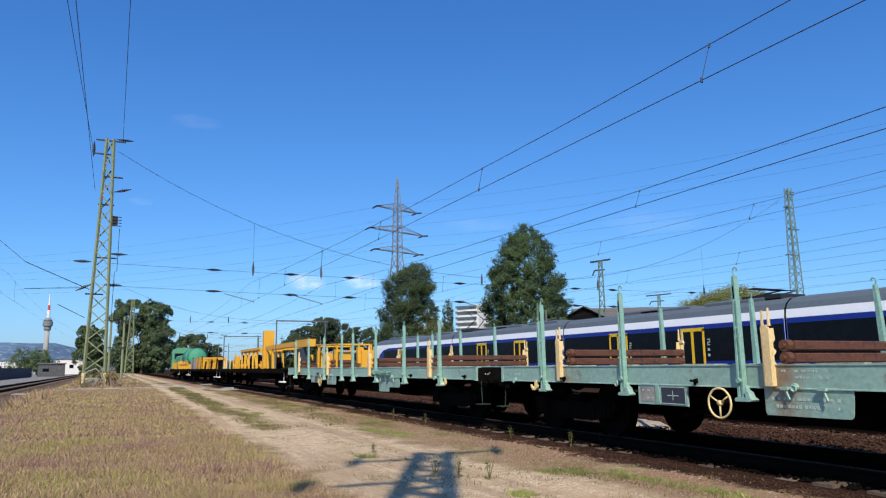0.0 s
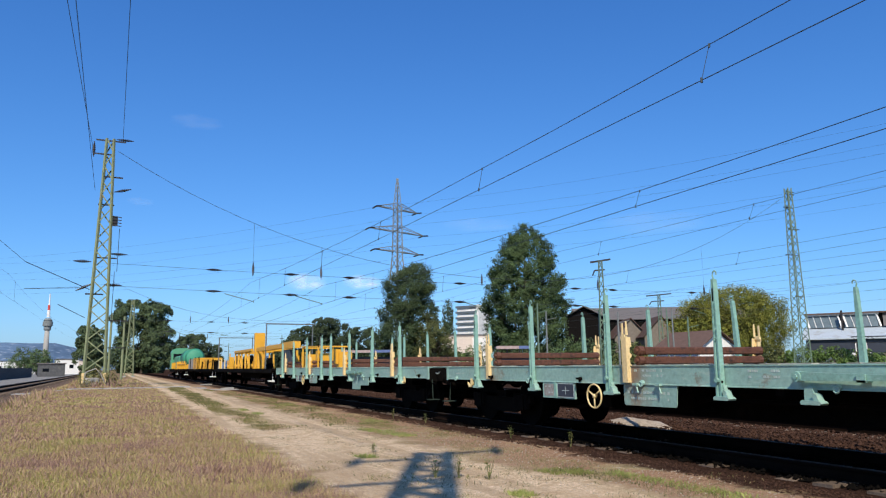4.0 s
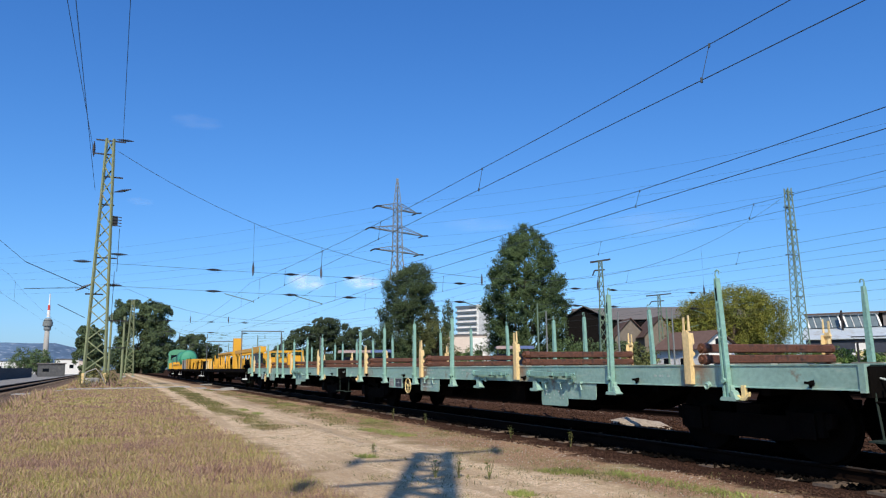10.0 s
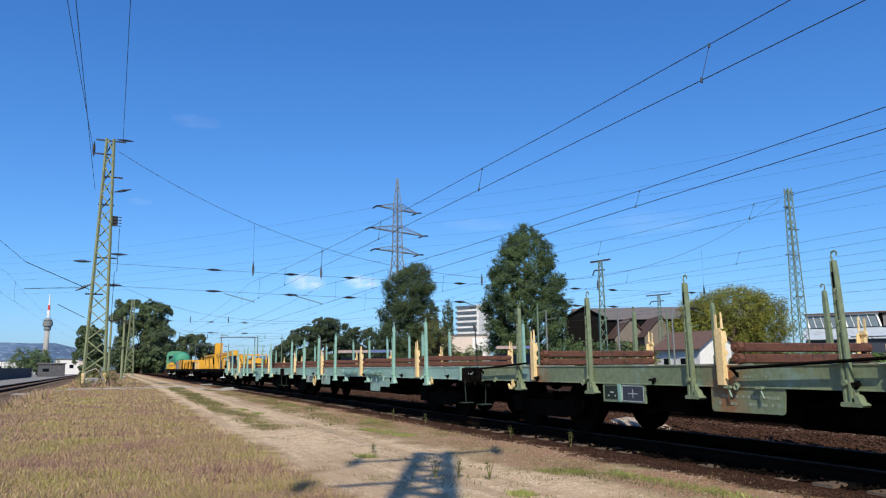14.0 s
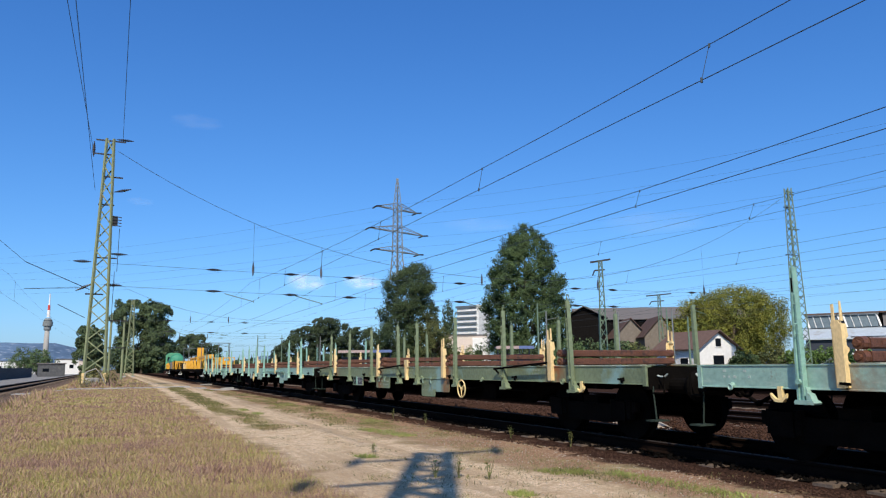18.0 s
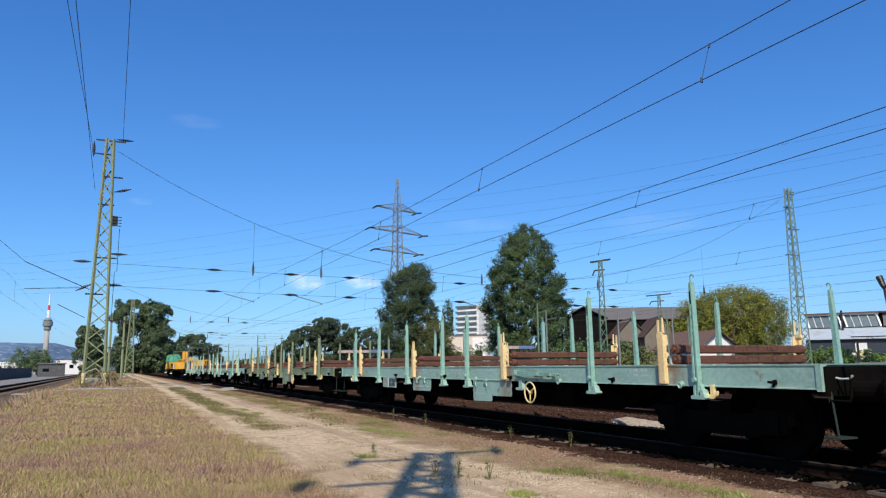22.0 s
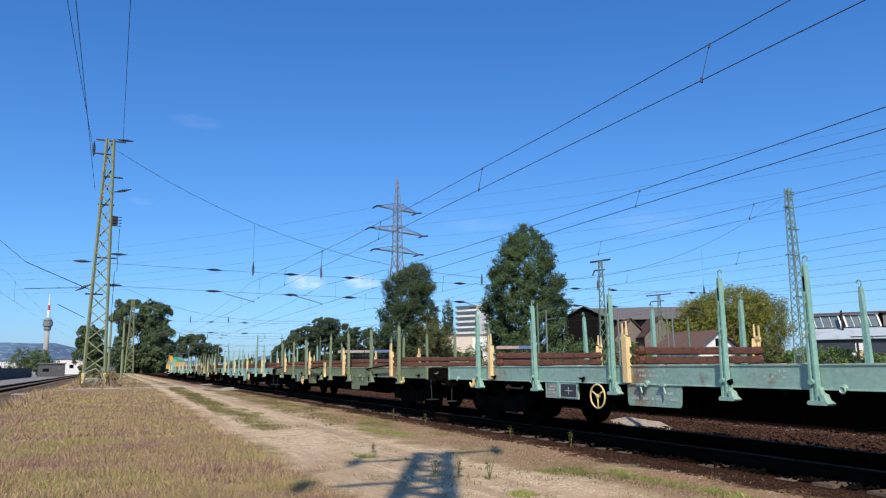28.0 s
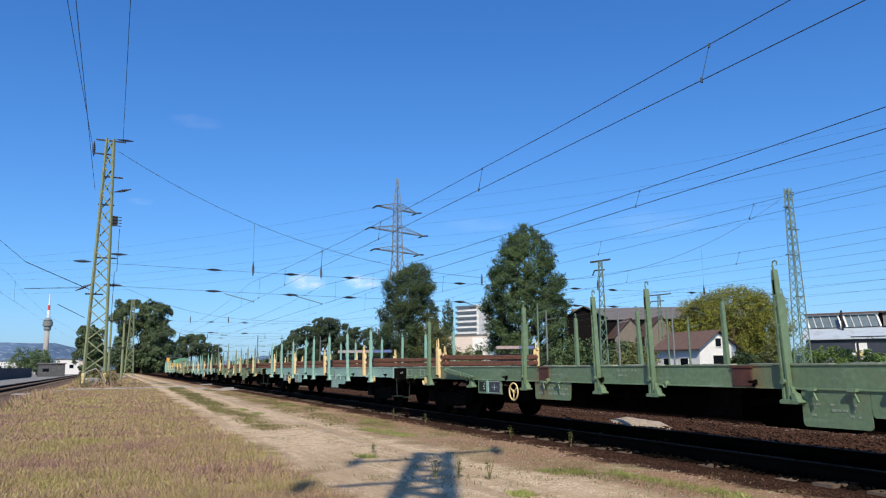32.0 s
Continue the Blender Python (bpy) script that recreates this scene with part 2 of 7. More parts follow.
def ground_material():
    m = mat("yard ground", (0.2, 0.15, 0.1), 0.95, bump=0)
    nt = m.node_tree
    n, ln = nt.nodes, nt.links
    b = n["Principled BSDF"]
    geo = n.new("ShaderNodeNewGeometry")
    sep = n.new("ShaderNodeSeparateXYZ")
    ln.new(geo.outputs["Position"], sep.inputs[0])

    def tex(scale, detail=6, rough=0.6):
        t = n.new("ShaderNodeTexNoise")
        t.inputs["Scale"].default_value, t.inputs["Detail"].default_value, t.inputs["Roughness"].default_value = scale, detail, rough
        ln.new(geo.outputs["Position"], t.inputs["Vector"])
        return t.outputs["Fac"]

    def math_(op, a, c=None):
        q = n.new("ShaderNodeMath")
        q.operation = op
        for i, v in enumerate((a, c)):
            if v is None:
                continue
            if isinstance(v, (int, float)):
                q.inputs[i].default_value = v
            else:
                ln.new(v, q.inputs[i])
        return q.outputs[0]

    def span(v, lo, hi, a=0.0, c=1.0):
        q = n.new("ShaderNodeMapRange")
        q.interpolation_type = "SMOOTHSTEP"
        for i, w in enumerate((lo, hi, a, c)):
            q.inputs[1 + i].default_value = w
        ln.new(v, q.inputs[0])
        return q.outputs[0]

    def mix(f, a, c):
        q = n.new("ShaderNodeMix")
        q.data_type = "RGBA"
        if isinstance(f, (int, float)):
            q.inputs[0].default_value = f
        else:
            ln.new(f, q.inputs[0])
        for i, v in ((6, a), (7, c)):
            if isinstance(v, tuple):
                q.inputs[i].default_value = (*v, 1)
            else:
                ln.new(v, q.inputs[i])
        return q.outputs[2]

    # long streaks left by wheels along the road
    mp_ = n.new("ShaderNodeMapping")
    mp_.inputs["Scale"].default_value = (3.2, 0.16, 1.0)
    ln.new(geo.outputs["Position"], mp_.inputs[0])
    lines = n.new("ShaderNodeTexNoise")
    lines.inputs["Scale"].default_value, lines.inputs["Detail"].default_value = 1.0, 5
    ln.new(mp_.outputs[0], lines.inputs["Vector"])
    wob = span(tex(0.5, 3), 0.3, 0.7, -0.28, 0.28)
    wob2 = span(tex(2.5, 4), 0.3, 0.7, -0.16, 0.16)
    x = math_("ADD", math_("ADD", sep.outputs[0], wob), wob2)
    fine, mid, big, grit = tex(30, 4), tex(4, 6), tex(0.25, 4), tex(90, 2)
    soil = mix(span(mid, 0.35, 0.65), (0.33, 0.21, 0.13), (0.46, 0.32, 0.20))
    dry = mix(span(mid, 0.3, 0.7), (0.20, 0.135, 0.08), (0.27, 0.21, 0.10))
    dry = mix(span(big, 0.45, 0.65), dry, (0.20, 0.12, 0.09))
    sand = mix(span(fine, 0.3, 0.7), (0.50, 0.35, 0.205), (0.86, 0.67, 0.455))
    sand = mix(span(tex(11, 5, 0.7), 0.5, 0.68), sand, (0.47, 0.35, 0.215))
    sand = mix(span(grit, 0.58, 0.72), sand, (0.36, 0.26, 0.16))
    sand = mix(span(mid, 0.48, 0.68), sand, (0.50, 0.345, 0.20))
    sand = mix(span(tex(0.7, 5, 0.7), 0.53, 0.70), sand, mix(span(grit, 0.4, 0.6), (0.44, 0.29, 0.165), (0.66, 0.48, 0.30)))
    sand = mix(math_("MULTIPLY", span(lines.outputs["Fac"], 0.47, 0.62), 0.7), sand, mix(span(grit, 0.4, 0.65), (0.36, 0.25, 0.15), (0.58, 0.42, 0.26)))
    bal = mix(span(grit, 0.3, 0.7), (0.016, 0.009, 0.007), (0.075, 0.042, 0.03))
    bal = mix(span(mid, 0.45, 0.75), bal, (0.052, 0.031, 0.022))
    # two wheel lanes with a grass strip between them far off, one broad lane near by
    y = math_("ADD", sep.outputs[1], math_("MULTIPLY", wob, 14.0))
    lane1 = math_("MULTIPLY", span(x, 2.25, 2.6), span(x, 3.3, 2.9))
    lane2 = math_("MULTIPLY", span(x, 3.75, 4.1), span(x, 5.35, 4.8))
    broad = math_("MULTIPLY", math_("MULTIPLY", span(x, 2.2, 2.65), span(x, 5.5, 4.9)), span(y, 19, 14))
    rut = math_("MAXIMUM", math_("MAXIMUM", lane1, lane2), broad)
    strip = mix(span(fine, 0.3, 0.7), (0.28, 0.22, 0.105), (0.42, 0.32, 0.175))
    verge = mix(span(tex(1.1, 5), 0.42, 0.6), soil, strip)
    col = mix(span(x, 1.9, 2.6), dry, verge)
    col = mix(math_("MULTIPLY", math_("MULTIPLY", span(x, 2.8, 3.1), span(x, 4.1, 3.8)), span(tex(0.8, 4), 0.42, 0.56)), col, strip)
    col = mix(math_("MULTIPLY", rut, math_("MULTIPLY", span(mid, 0.1, 0.4), span(tex(1.3, 7, 0.7), 0.24, 0.42))), col, sand)
    rusty = mix(span(fine, 0.35, 0.65), (0.43, 0.285, 0.18), (0.25, 0.135, 0.08))
    patchy = mix(span(tex(0.7, 6, 0.7), 0.50, 0.62), rusty, mix(span(fine, 0.3, 0.7), (0.30, 0.24, 0.11), (0.48, 0.36, 0.21)))
    col = mix(math_("MULTIPLY", span(x, 5.0, 5.9), span(mid, 0.2, 0.42)), col, patchy)
    col = mix(span(x, 6.6, 7.1), col, bal)
    # bed of the freight track: the train's shade painted as a near-black strip
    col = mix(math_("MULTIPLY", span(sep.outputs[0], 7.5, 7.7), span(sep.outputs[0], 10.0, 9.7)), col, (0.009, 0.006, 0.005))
    col = mix(span(x, 60, 75), col, mix(span(mid, 0.3, 0.7), (0.06, 0.09, 0.03), (0.16, 0.13, 0.08)))
    col = mix(span(x, -9.0, -9.6), col, mix(span(fine, 0.3, 0.7), (0.20, 0.195, 0.185), (0.29, 0.28, 0.26)))
    col = mix(math_("MULTIPLY", span(x, -4.0, -4.4), span(x, -9.6, -9.0)), col, mix(span(grit, 0.3, 0.7), (0.09, 0.06, 0.045), (0.22, 0.16, 0.12)))
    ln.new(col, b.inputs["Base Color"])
    b.inputs["Specular IOR Level"].default_value = 0.0
    bp = n.new("ShaderNodeBump")
    bp.inputs["Strength"].default_value, bp.inputs["Distance"].default_value = 0.7, 0.03
    ln.new(math_("ADD", fine, math_("ADD", grit, mid)), bp.inputs["Height"])
    ln.new(bp.outputs[0], b.inputs["Normal"])
    return m


M_GROUND = ground_material()


def spread_lines(stops):
    out = []
    for (a, b, step) in stops:
        k = max(1, round((b - a) / step))
        out += [a + (b - a) * i / k for i in range(k)]
    return out + [stops[-1][1]]


def build_ground():
    xs = spread_lines([(-4500, -400, 800), (-400, -40, 60), (-40, -10, 5), (-10, 8, 0.3), (8, 30, 2), (30, 120, 10), (120, 600, 80), (600, 4500, 800)])
    ys = spread_lines([(-1500, -60, 300), (-60, 0, 10), (0, 30, 0.35), (30, 70, 1.0), (70, 150, 5), (150, 500, 40), (500, 4800, 600)])
    v = [(x, y, hump(x, y)) for y in ys for x in xs]
    w = len(xs)
    f = [(j * w + i, j * w + i + 1, (j + 1) * w + i + 1, (j + 1) * w + i) for j in range(len(ys) - 1) for i in range(w - 1)]
    me = bpy.data.meshes.new("ground")
    me.from_pydata(v, [], f)
    me.materials.append(M_GROUND)
    me.polygons.foreach_set("use_smooth", [True] * len(f))
    tagged(new("ground", me), "dry grass field, sandy dirt road and brown ballast", "ground", kind="structure")


build_ground()


RAIL_SHAPE = [(-0.07, 0.0), (0.07, 0.0), (0.07, 0.012), (0.012, 0.03), (0.012, 0.11), (0.036, 0.125), (0.036, 0.155), (0.026, 0.165), (-0.026, 0.165), (-0.036, 0.155), (-0.036, 0.125), (-0.012, 0.11), (-0.012, 0.03), (-0.07, 0.012)]


def sweep(bm, outline, path):
    """Push an outline of (across, up) along a list of (place, heading)."""
    rows = []
    for p, a in path:
        rows.append([bm.verts.new(p + Vector((s * math.cos(a), -s * math.sin(a), z))) for s, z in outline])
    k = len(outline)
    for r0, r1 in zip(rows, rows[1:]):
        for i in range(k):
            f = bm.faces.new((r0[i], r0[(i + 1) % k], r1[(i + 1) % k], r1[i]))
            f.material_index = 1 if outline[i][1] > 0.15 and outline[(i + 1) % k][1] > 0.15 else 0
    bm.faces.new(rows[0][::-1])
    bm.faces.new(rows[-1])


def build_track(x, label, u0=-30, u1=300, bends=True, z=0.0):
    tr = thing("track", label, "railway track", "tracks of the yard", kind="structure")
    us = [u0, 0, 40, 70, 95] + [95 + 10 * k for k in range(1, int((u1 - 95) / 10) + 1)]
    for side in (-0.75, 0.75):
        bm = nb()
        sweep(bm, [(s + side, q + z) for s, q in RAIL_SHAPE], [on_line(u, x) if bends else (Vector((x, u, 0)), 0.0) for u in us])
        part("rail", bm, [M_RAIL, M_SHINE], tr)
    return tr


TRACKS = [build_track(x, "rusty steel rails in brown ballast") for x in (TRACK_X, 14.0, 19.0, 27.2, 33.0, 40.6, 46.0, 53.7)]
TRACK_LEFT = build_track(-6.6, "rails beside the grass field and a paved strip", bends=False, z=0.12)


# ---- flat wagons ----
WAGON = 19.9
HALF = 1.39
STAKES = (2.23, 4.53, 6.84, 9.16, 10.47, 12.8, 15.1, 17.48)
RACKS = (2.74, 7.26, 12.1, 16.8)


def stake_mesh():
    """A tapering post with a groove down its front."""
    bm = nb()
    rows = []
    for z, w in ((0.94, 0.10), (1.62, 0.08), (2.38, 0.052), (2.5, 0.034)):
        rows.append([bm.verts.new((x, k * w, z)) for x, k in ((0.03, -0.5), (0.03, 0.5), (-0.045, 0.5), (-0.045, 0.22), (-0.03, 0.2), (-0.03, -0.2), (-0.045, -0.22), (-0.045, -0.5))])
    for a, b in zip(rows, rows[1:]):
        for k in range(8):
            bm.faces.new((a[k], a[(k + 1) % 8], b[(k + 1) % 8], b[k]))
    bm.faces.new(rows[0][::-1])
    bm.faces.new(rows[-1])
    return bm


def curl_mesh():
    bm = nb()
    chain(bm, [Vector((-0.005, 0.0, 2.47)), Vector((-0.005, 0.022, 2.55)), Vector((-0.005, 0.012, 2.595)), Vector((-0.005, -0.022, 2.61)), Vector((-0.005, -0.048, 2.585)), Vector((-0.005, -0.045, 2.55))], 0.012, 5)
    return bm


def grip_mesh():
    bm = nb()
    chain(bm, [Vector((-0.045, -0.02, 0)), Vector((-0.085, -0.03, 0.01)), Vector((-0.085, -0.03, 0.12)), Vector((-0.045, -0.02, 0.13))], 0.008, 5)
    return bm


def pivot_mesh():
    bm = nb()
    tube(bm, (-0.085, 0.0, 1.16), (-0.02, 0.0, 1.16), 0.032, n=10)
    return bm


def slot_mesh():
    bm = nb()
    box(bm, -0.0475, -0.044, -0.011, 0.011, 2.2, 2.37)
    return bm


def foot_mesh():
    bm = nb()
    # base tongue, bracket and two cheeks round the stake
    prism(bm, [(-0.20, 0.925), (-0.18, 0.905), (0.06, 0.905), (0.07, 0.93), (0.05, 0.955), (-0.10, 0.955), (-0.17, 0.95)], -0.08, 0.05, "x")
    prism(bm, [(-0.10, 0.95), (0.055, 0.95), (0.05, 1.06), (0.03, 1.10), (-0.06, 1.10), (-0.075, 1.03)], -0.02, 0.05, "x")
    prism(bm, [(-0.16, 0.95), (-0.09, 0.95), (-0.075, 1.02), (-0.09, 1.04), (-0.13, 1.02)], -0.06, 0.04, "x")
    return bm


def lying_stake_mesh():
    """A stake folded down along the sill: tapering bar, pivot disc, clamp and hook."""
    bm = nb()
    prism(bm, [(0.62, -0.05), (0.62, 0.055), (0.2, 0.045), (-0.72, 0.028), (-0.82, 0.015), (-0.82, -0.02), (-0.4, -0.03), (0.3, -0.045)], -0.10, -0.045, "x")
    tube(bm, (-0.12, 0.6, 0.0), (-0.01, 0.6, 0.0), 0.062, n=12)
    tube(bm, (-0.135, 0.6, 0.0), (-0.12, 0.6, 0.0), 0.03, n=8)
    for y in (-0.2, -0.62):
        box(bm, -0.125, 0.0, y - 0.05, y + 0.05, -0.05, -0.025)
        box(bm, -0.125, -0.105, y - 0.05, y + 0.05, -0.05, 0.04)
    chain(bm, [Vector((-0.08, -0.8, 0.0)), Vector((-0.08, -0.86, 0.02)), Vector((-0.08, -0.9, 0.0)), Vector((-0.08, -0.88, -0.04))], 0.013, 5)
    return bm


def handle_mesh():
    bm = nb()
    chain(bm, [Vector((0, 0.0, 0.0)), Vector((0, -0.03, -0.035)), Vector((0, -0.10, -0.05)), Vector((0, -0.2, -0.045)), Vector((0, -0.25, -0.01))], 0.014, 6)
    return bm


def hook_mesh():
    bm = nb()
    bar(bm, (0, 0, 0), (-0.07, 0, -0.015), 0.022, 0.06)
    bar(bm, (-0.07, -0.06, -0.01), (-0.07, 0.06, 0.0), 0.03)
    bar(bm, (-0.03, 0.0, -0.01), (-0.04, 0.02, -0.06), 0.025)
    return bm


def latch_mesh():
    bm = nb()
    bar(bm, (-0.03, 0, 0), (-0.05, -0.07, -0.13), 0.02)
    box(bm, -0.06, 0.01, -0.05, 0.05, -0.02, 0.015)
    return bm


def eye_mesh():
    bm = nb()
    tube(bm, (0, 0, 0), (-0.05, 0, 0), 0.04, n=8)
    ring(bm, (-0.05, 0, -0.02), (0, 1, 0), (0, 0, 1), 0.035, 0.012, 10, 4)
    return bm


def post_mesh(tall=True):
    """A rack post: a folded plate with bearing cheeks and a thin upper tongue."""
    bm = nb()
    # folded plate: front and one cheek with scalloped bearing notches
    box(bm, -0.07, -0.045, -0.06, 0.08, 1.1, 1.78)
    prism(bm, [(-0.07, 1.1), (0.07, 1.1), (0.07, 1.36), (0.02, 1.4), (0.02, 1.47), (0.07, 1.5), (0.07, 1.53), (0.02, 1.56), (0.02, 1.63), (0.07, 1.66), (0.05, 1.8), (-0.07, 1.8)], -0.075, -0.06)
    box(bm, -0.07, 0.05, 0.065, 0.08, 1.1, 1.74)
    prism(bm, [(-0.06, 1.78), (0.09, 1.78), (0.06, 1.84), (-0.03, 1.84)], -0.07, -0.01, "x")
    if tall:
        box(bm, -0.05, -0.03, 0.035, 0.075, 1.83, 2.02)
        prism(bm, [(-0.06, 1.83), (0.0, 1.83), (-0.02, 2.05), (-0.05, 2.05)], -0.07, -0.055)
    for v in bm.verts:
        v.co.x, v.co.y = v.co.x * 0.75, v.co.y * 0.78
    return bm


def short_post_mesh():
    bm = nb()
    prism(bm, [(-0.12, 1.36), (0.1, 1.36), (0.1, 1.56), (-0.12, 1.56)], -0.06, -0.02, "x")
    prism(bm, [(-0.1, 1.02), (-0.02, 1.02), (0.0, 1.1), (0.04, 1.36), (-0.08, 1.36), (-0.06, 1.15)], -0.08, 0.0, "x")
    return bm


def beam_mesh():
    """A brown box beam across the wagon, with round rollers at both ends."""
    bm = nb()
    prism(bm, [(-0.1, -0.045), (-0.085, -0.06), (0.085, -0.06), (0.1, -0.045), (0.1, 0.045), (0.085, 0.06), (-0.085, 0.06), (-0.1, 0.045)], -1.22, 1.22, "x")
    for q in (-0.95, 0.55):
        box(bm, q - 0.09, q + 0.09, -0.106, -0.1, -0.012, 0.03)
    for x in (-1.27, 1.27):
        tube(bm, (x - 0.05, -0.02, 0), (x + 0.05, -0.02, 0), 0.075, n=10)
        tube(bm, (x - 0.09, -0.02, 0), (x + 0.09, -0.02, 0), 0.035, n=8)
    return bm


STAMP = {}


def stamp(name, make, material, parent, m):
    """A part whose mesh is shared by all its repeats."""
    key = (name, material.name)
    if key not in STAMP:
        STAMP[key] = mesh_of(name, make(), material)
    o = new(name, STAMP[key])
    o.parent = parent
    o.matrix_basis = m
    return o


def build_bogie(parent, y):
    bm = nb()
    for s in (-1, 1):
        prism(bm, [(-1.25, 0.62), (-1.1, 0.55), (-0.6, 0.42), (0.6, 0.42), (1.1, 0.55), (1.25, 0.62), (1.25, 0.78), (0.5, 0.72), (-0.5, 0.72), (-1.25, 0.78)], s * 1.0 - 0.05, s * 1.0 + 0.05, "x")
        for q in (-0.9, 0.9):
            box(bm, s * 1.0 - 0.12, s * 1.0 + 0.12, q - 0.17, q + 0.17, 0.48, 0.78)
            for k in (-0.2, 0.2):
                tube(bm, (s * 1.03, q + k, 0.5), (s * 1.03, q + k, 0.8), 0.07, n=8)
    box(bm, -1.0, 1.0, -0.2, 0.2, 0.5, 0.85)
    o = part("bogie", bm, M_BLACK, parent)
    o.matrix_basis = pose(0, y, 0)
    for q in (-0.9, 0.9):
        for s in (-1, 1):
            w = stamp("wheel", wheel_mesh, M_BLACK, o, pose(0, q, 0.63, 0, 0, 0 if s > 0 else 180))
    return o


def wheel_mesh():
    bm = nb()
    tube(bm, (0.70, 0, 0), (0.83, 0, 0), 0.46, n=28)
    tube(bm, (0.68, 0, 0), (0.71, 0, 0), 0.49, n=28)
    tube(bm, (0.0, 0, 0), (0.98, 0, 0), 0.09, n=10)
    return bm


def text_bars(bm, x, y0, y1, z0, z1, rows, seed, cut=0.5):
    """Short bars in rows in place of worn lettering."""
    rnd = random.Random(seed)
    dz = (z1 - z0) / rows
    for r in range(rows):
        y = y0
        while y < y1 - 0.03:
            w = rnd.uniform(0.022, 0.06)
            if rnd.random() > cut * 0.5:
                box(bm, x - 0.003, x, y, min(y1, y + w), z0 + r * dz + dz * 0.3, z0 + r * dz + dz * 0.72)
            y += w + rnd.choice((0.014, 0.014, 0.05))


def build_wagon(paint, label, near, far, flip=False, seed=0, racks=RACKS, folded=(), rods=(), patch=False, short=None, lamps=(), wheel=0.19, boxes=False):
    """A bogie flat wagon. Its origin is its middle, +y the way it runs; the camera's side is -x."""
    rnd = random.Random(seed)
    wg = thing("flat_wagon", label, "flat wagon", "flat wagons of the freight train")
    half = WAGON / 2

    def along(d):
        return half - d

    sgn = -1 if not flip else 1
    end = half - 0.6
    letter_paint = M_LETTER_FAINT if paint is M_TEAL else M_LETTER_DIM
    stake_paint = M_STAKE if paint is M_TEAL else paint
    # side sills: a deep channel on either side
    for s in (-1, 1):
        bm = nb()
        o, i, w = s * HALF, s * (HALF - 0.03), s * (HALF - 0.14)
        l = s * (HALF + 0.012)
        prism(bm, [(l, 1.07), (w, 1.07), (w, 1.085), (i, 1.085), (i, 1.34), (w, 1.34), (w, 1.358), (l, 1.358), (l, 1.345), (o, 1.34), (o, 1.088), (l, 1.083)], -end, end)
        part("side_sill", bm, paint, wg)
    for s in (-1, 1):
        bm = nb()
        box(bm, -HALF + 0.03, HALF - 0.03, s * end - 0.06, s * end + 0.06, 1.0, 1.33)
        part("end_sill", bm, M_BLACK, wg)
        for x in (-HALF, HALF - 0.05):
            bm = nb()
            box(bm, x - 0.014, x + 0.06, s * end - 0.035, s * end + 0.035, 1.05, 1.36)
            part("corner_post", bm, paint, wg)
        stamp("end_handle", handle_mesh, M_LETTER, wg, pose(-HALF + 0.2, s * (end + 0.02) + (0 if s < 0 else 0.26), 1.24))
        for q in (-0.875, 0.875):
            bm = nb()
            tube(bm, (q, s * end, 1.05), (q, s * (half - 0.12), 1.05), 0.12, n=14)
            tube(bm, (q, s * (half - 0.12), 1.05), (q, s * (half - 0.03), 1.05), 0.2, 0.24, n=18)
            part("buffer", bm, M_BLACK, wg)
        bm = nb()
        bar(bm, (0, s * end, 1.18), (0, s * (half + 0.05), 1.12), 0.1)
        ring(bm, (0, s * (half - 0.1), 1.02), (1, 0, 0), (0, 0, 1), 0.13, 0.03, 12, 5)
        tube(bm, (0.35, s * end, 1.05), (0.3, s * half, 0.75), 0.03)
        part("coupling", bm, M_BLACK, wg)
        # bent grab rail at the corner
        for x in (-HALF + 0.1, HALF - 0.1):
            bm = nb()
            chain(bm, [Vector((x, s * (end + 0.05), 0.95)), Vector((x, s * (end + 0.28), 0.95)), Vector((x, s * (end + 0.30), 1.0)), Vector((x, s * (end + 0.30), 1.3))], 0.016, 6)
            part("grab_rail", bm, M_BLACK, wg)
            bm = nb()
            box(bm, x - 0.14, x + 0.14, s * (end + 0.12) - 0.1, s * (end + 0.12) + 0.1, 0.54, 0.56)
            tube(bm, (x, s * (end + 0.1), 0.54), (x, s * (end + 0.05), 1.05), 0.013, n=6)
            part("corner_step", bm, M_STEP, wg)
    # deck
    bm = nb()
    box(bm, -HALF + 0.07, HALF - 0.07, -end + 0.05, end - 0.05, 1.24, 1.3)
    part("deck", bm, M_DECK, wg)
    bm = nb()
    for side in (-1, 1):
        y = -end + 0.1
        while y < end - 0.3:
            l = rnd.uniform(0.15, 0.7)
            if rnd.random() < 0.72:
                x0, x1 = sorted((side * (HALF - rnd.uniform(0.0, 0.03)), side * (HALF - 0.14)))
                box(bm, x0, x1, y, y + l, 1.357, 1.357 + rnd.uniform(0.006, 0.02))
            y += l + rnd.uniform(0.01, 0.25)
    tagged(part("deck_edge", bm, M_BOARD_EDGE, wg, "worn pale deck board ends along the sill"), kind="stuff")
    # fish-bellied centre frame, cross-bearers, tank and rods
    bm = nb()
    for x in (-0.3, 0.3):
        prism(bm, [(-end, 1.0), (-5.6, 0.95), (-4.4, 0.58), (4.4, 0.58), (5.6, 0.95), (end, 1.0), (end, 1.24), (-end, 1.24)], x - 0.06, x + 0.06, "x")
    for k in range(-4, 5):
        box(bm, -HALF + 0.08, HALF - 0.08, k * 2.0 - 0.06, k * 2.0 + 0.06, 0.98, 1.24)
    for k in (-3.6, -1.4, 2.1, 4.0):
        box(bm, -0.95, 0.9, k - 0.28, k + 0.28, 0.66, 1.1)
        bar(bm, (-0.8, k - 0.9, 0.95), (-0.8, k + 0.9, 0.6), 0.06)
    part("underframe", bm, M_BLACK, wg)
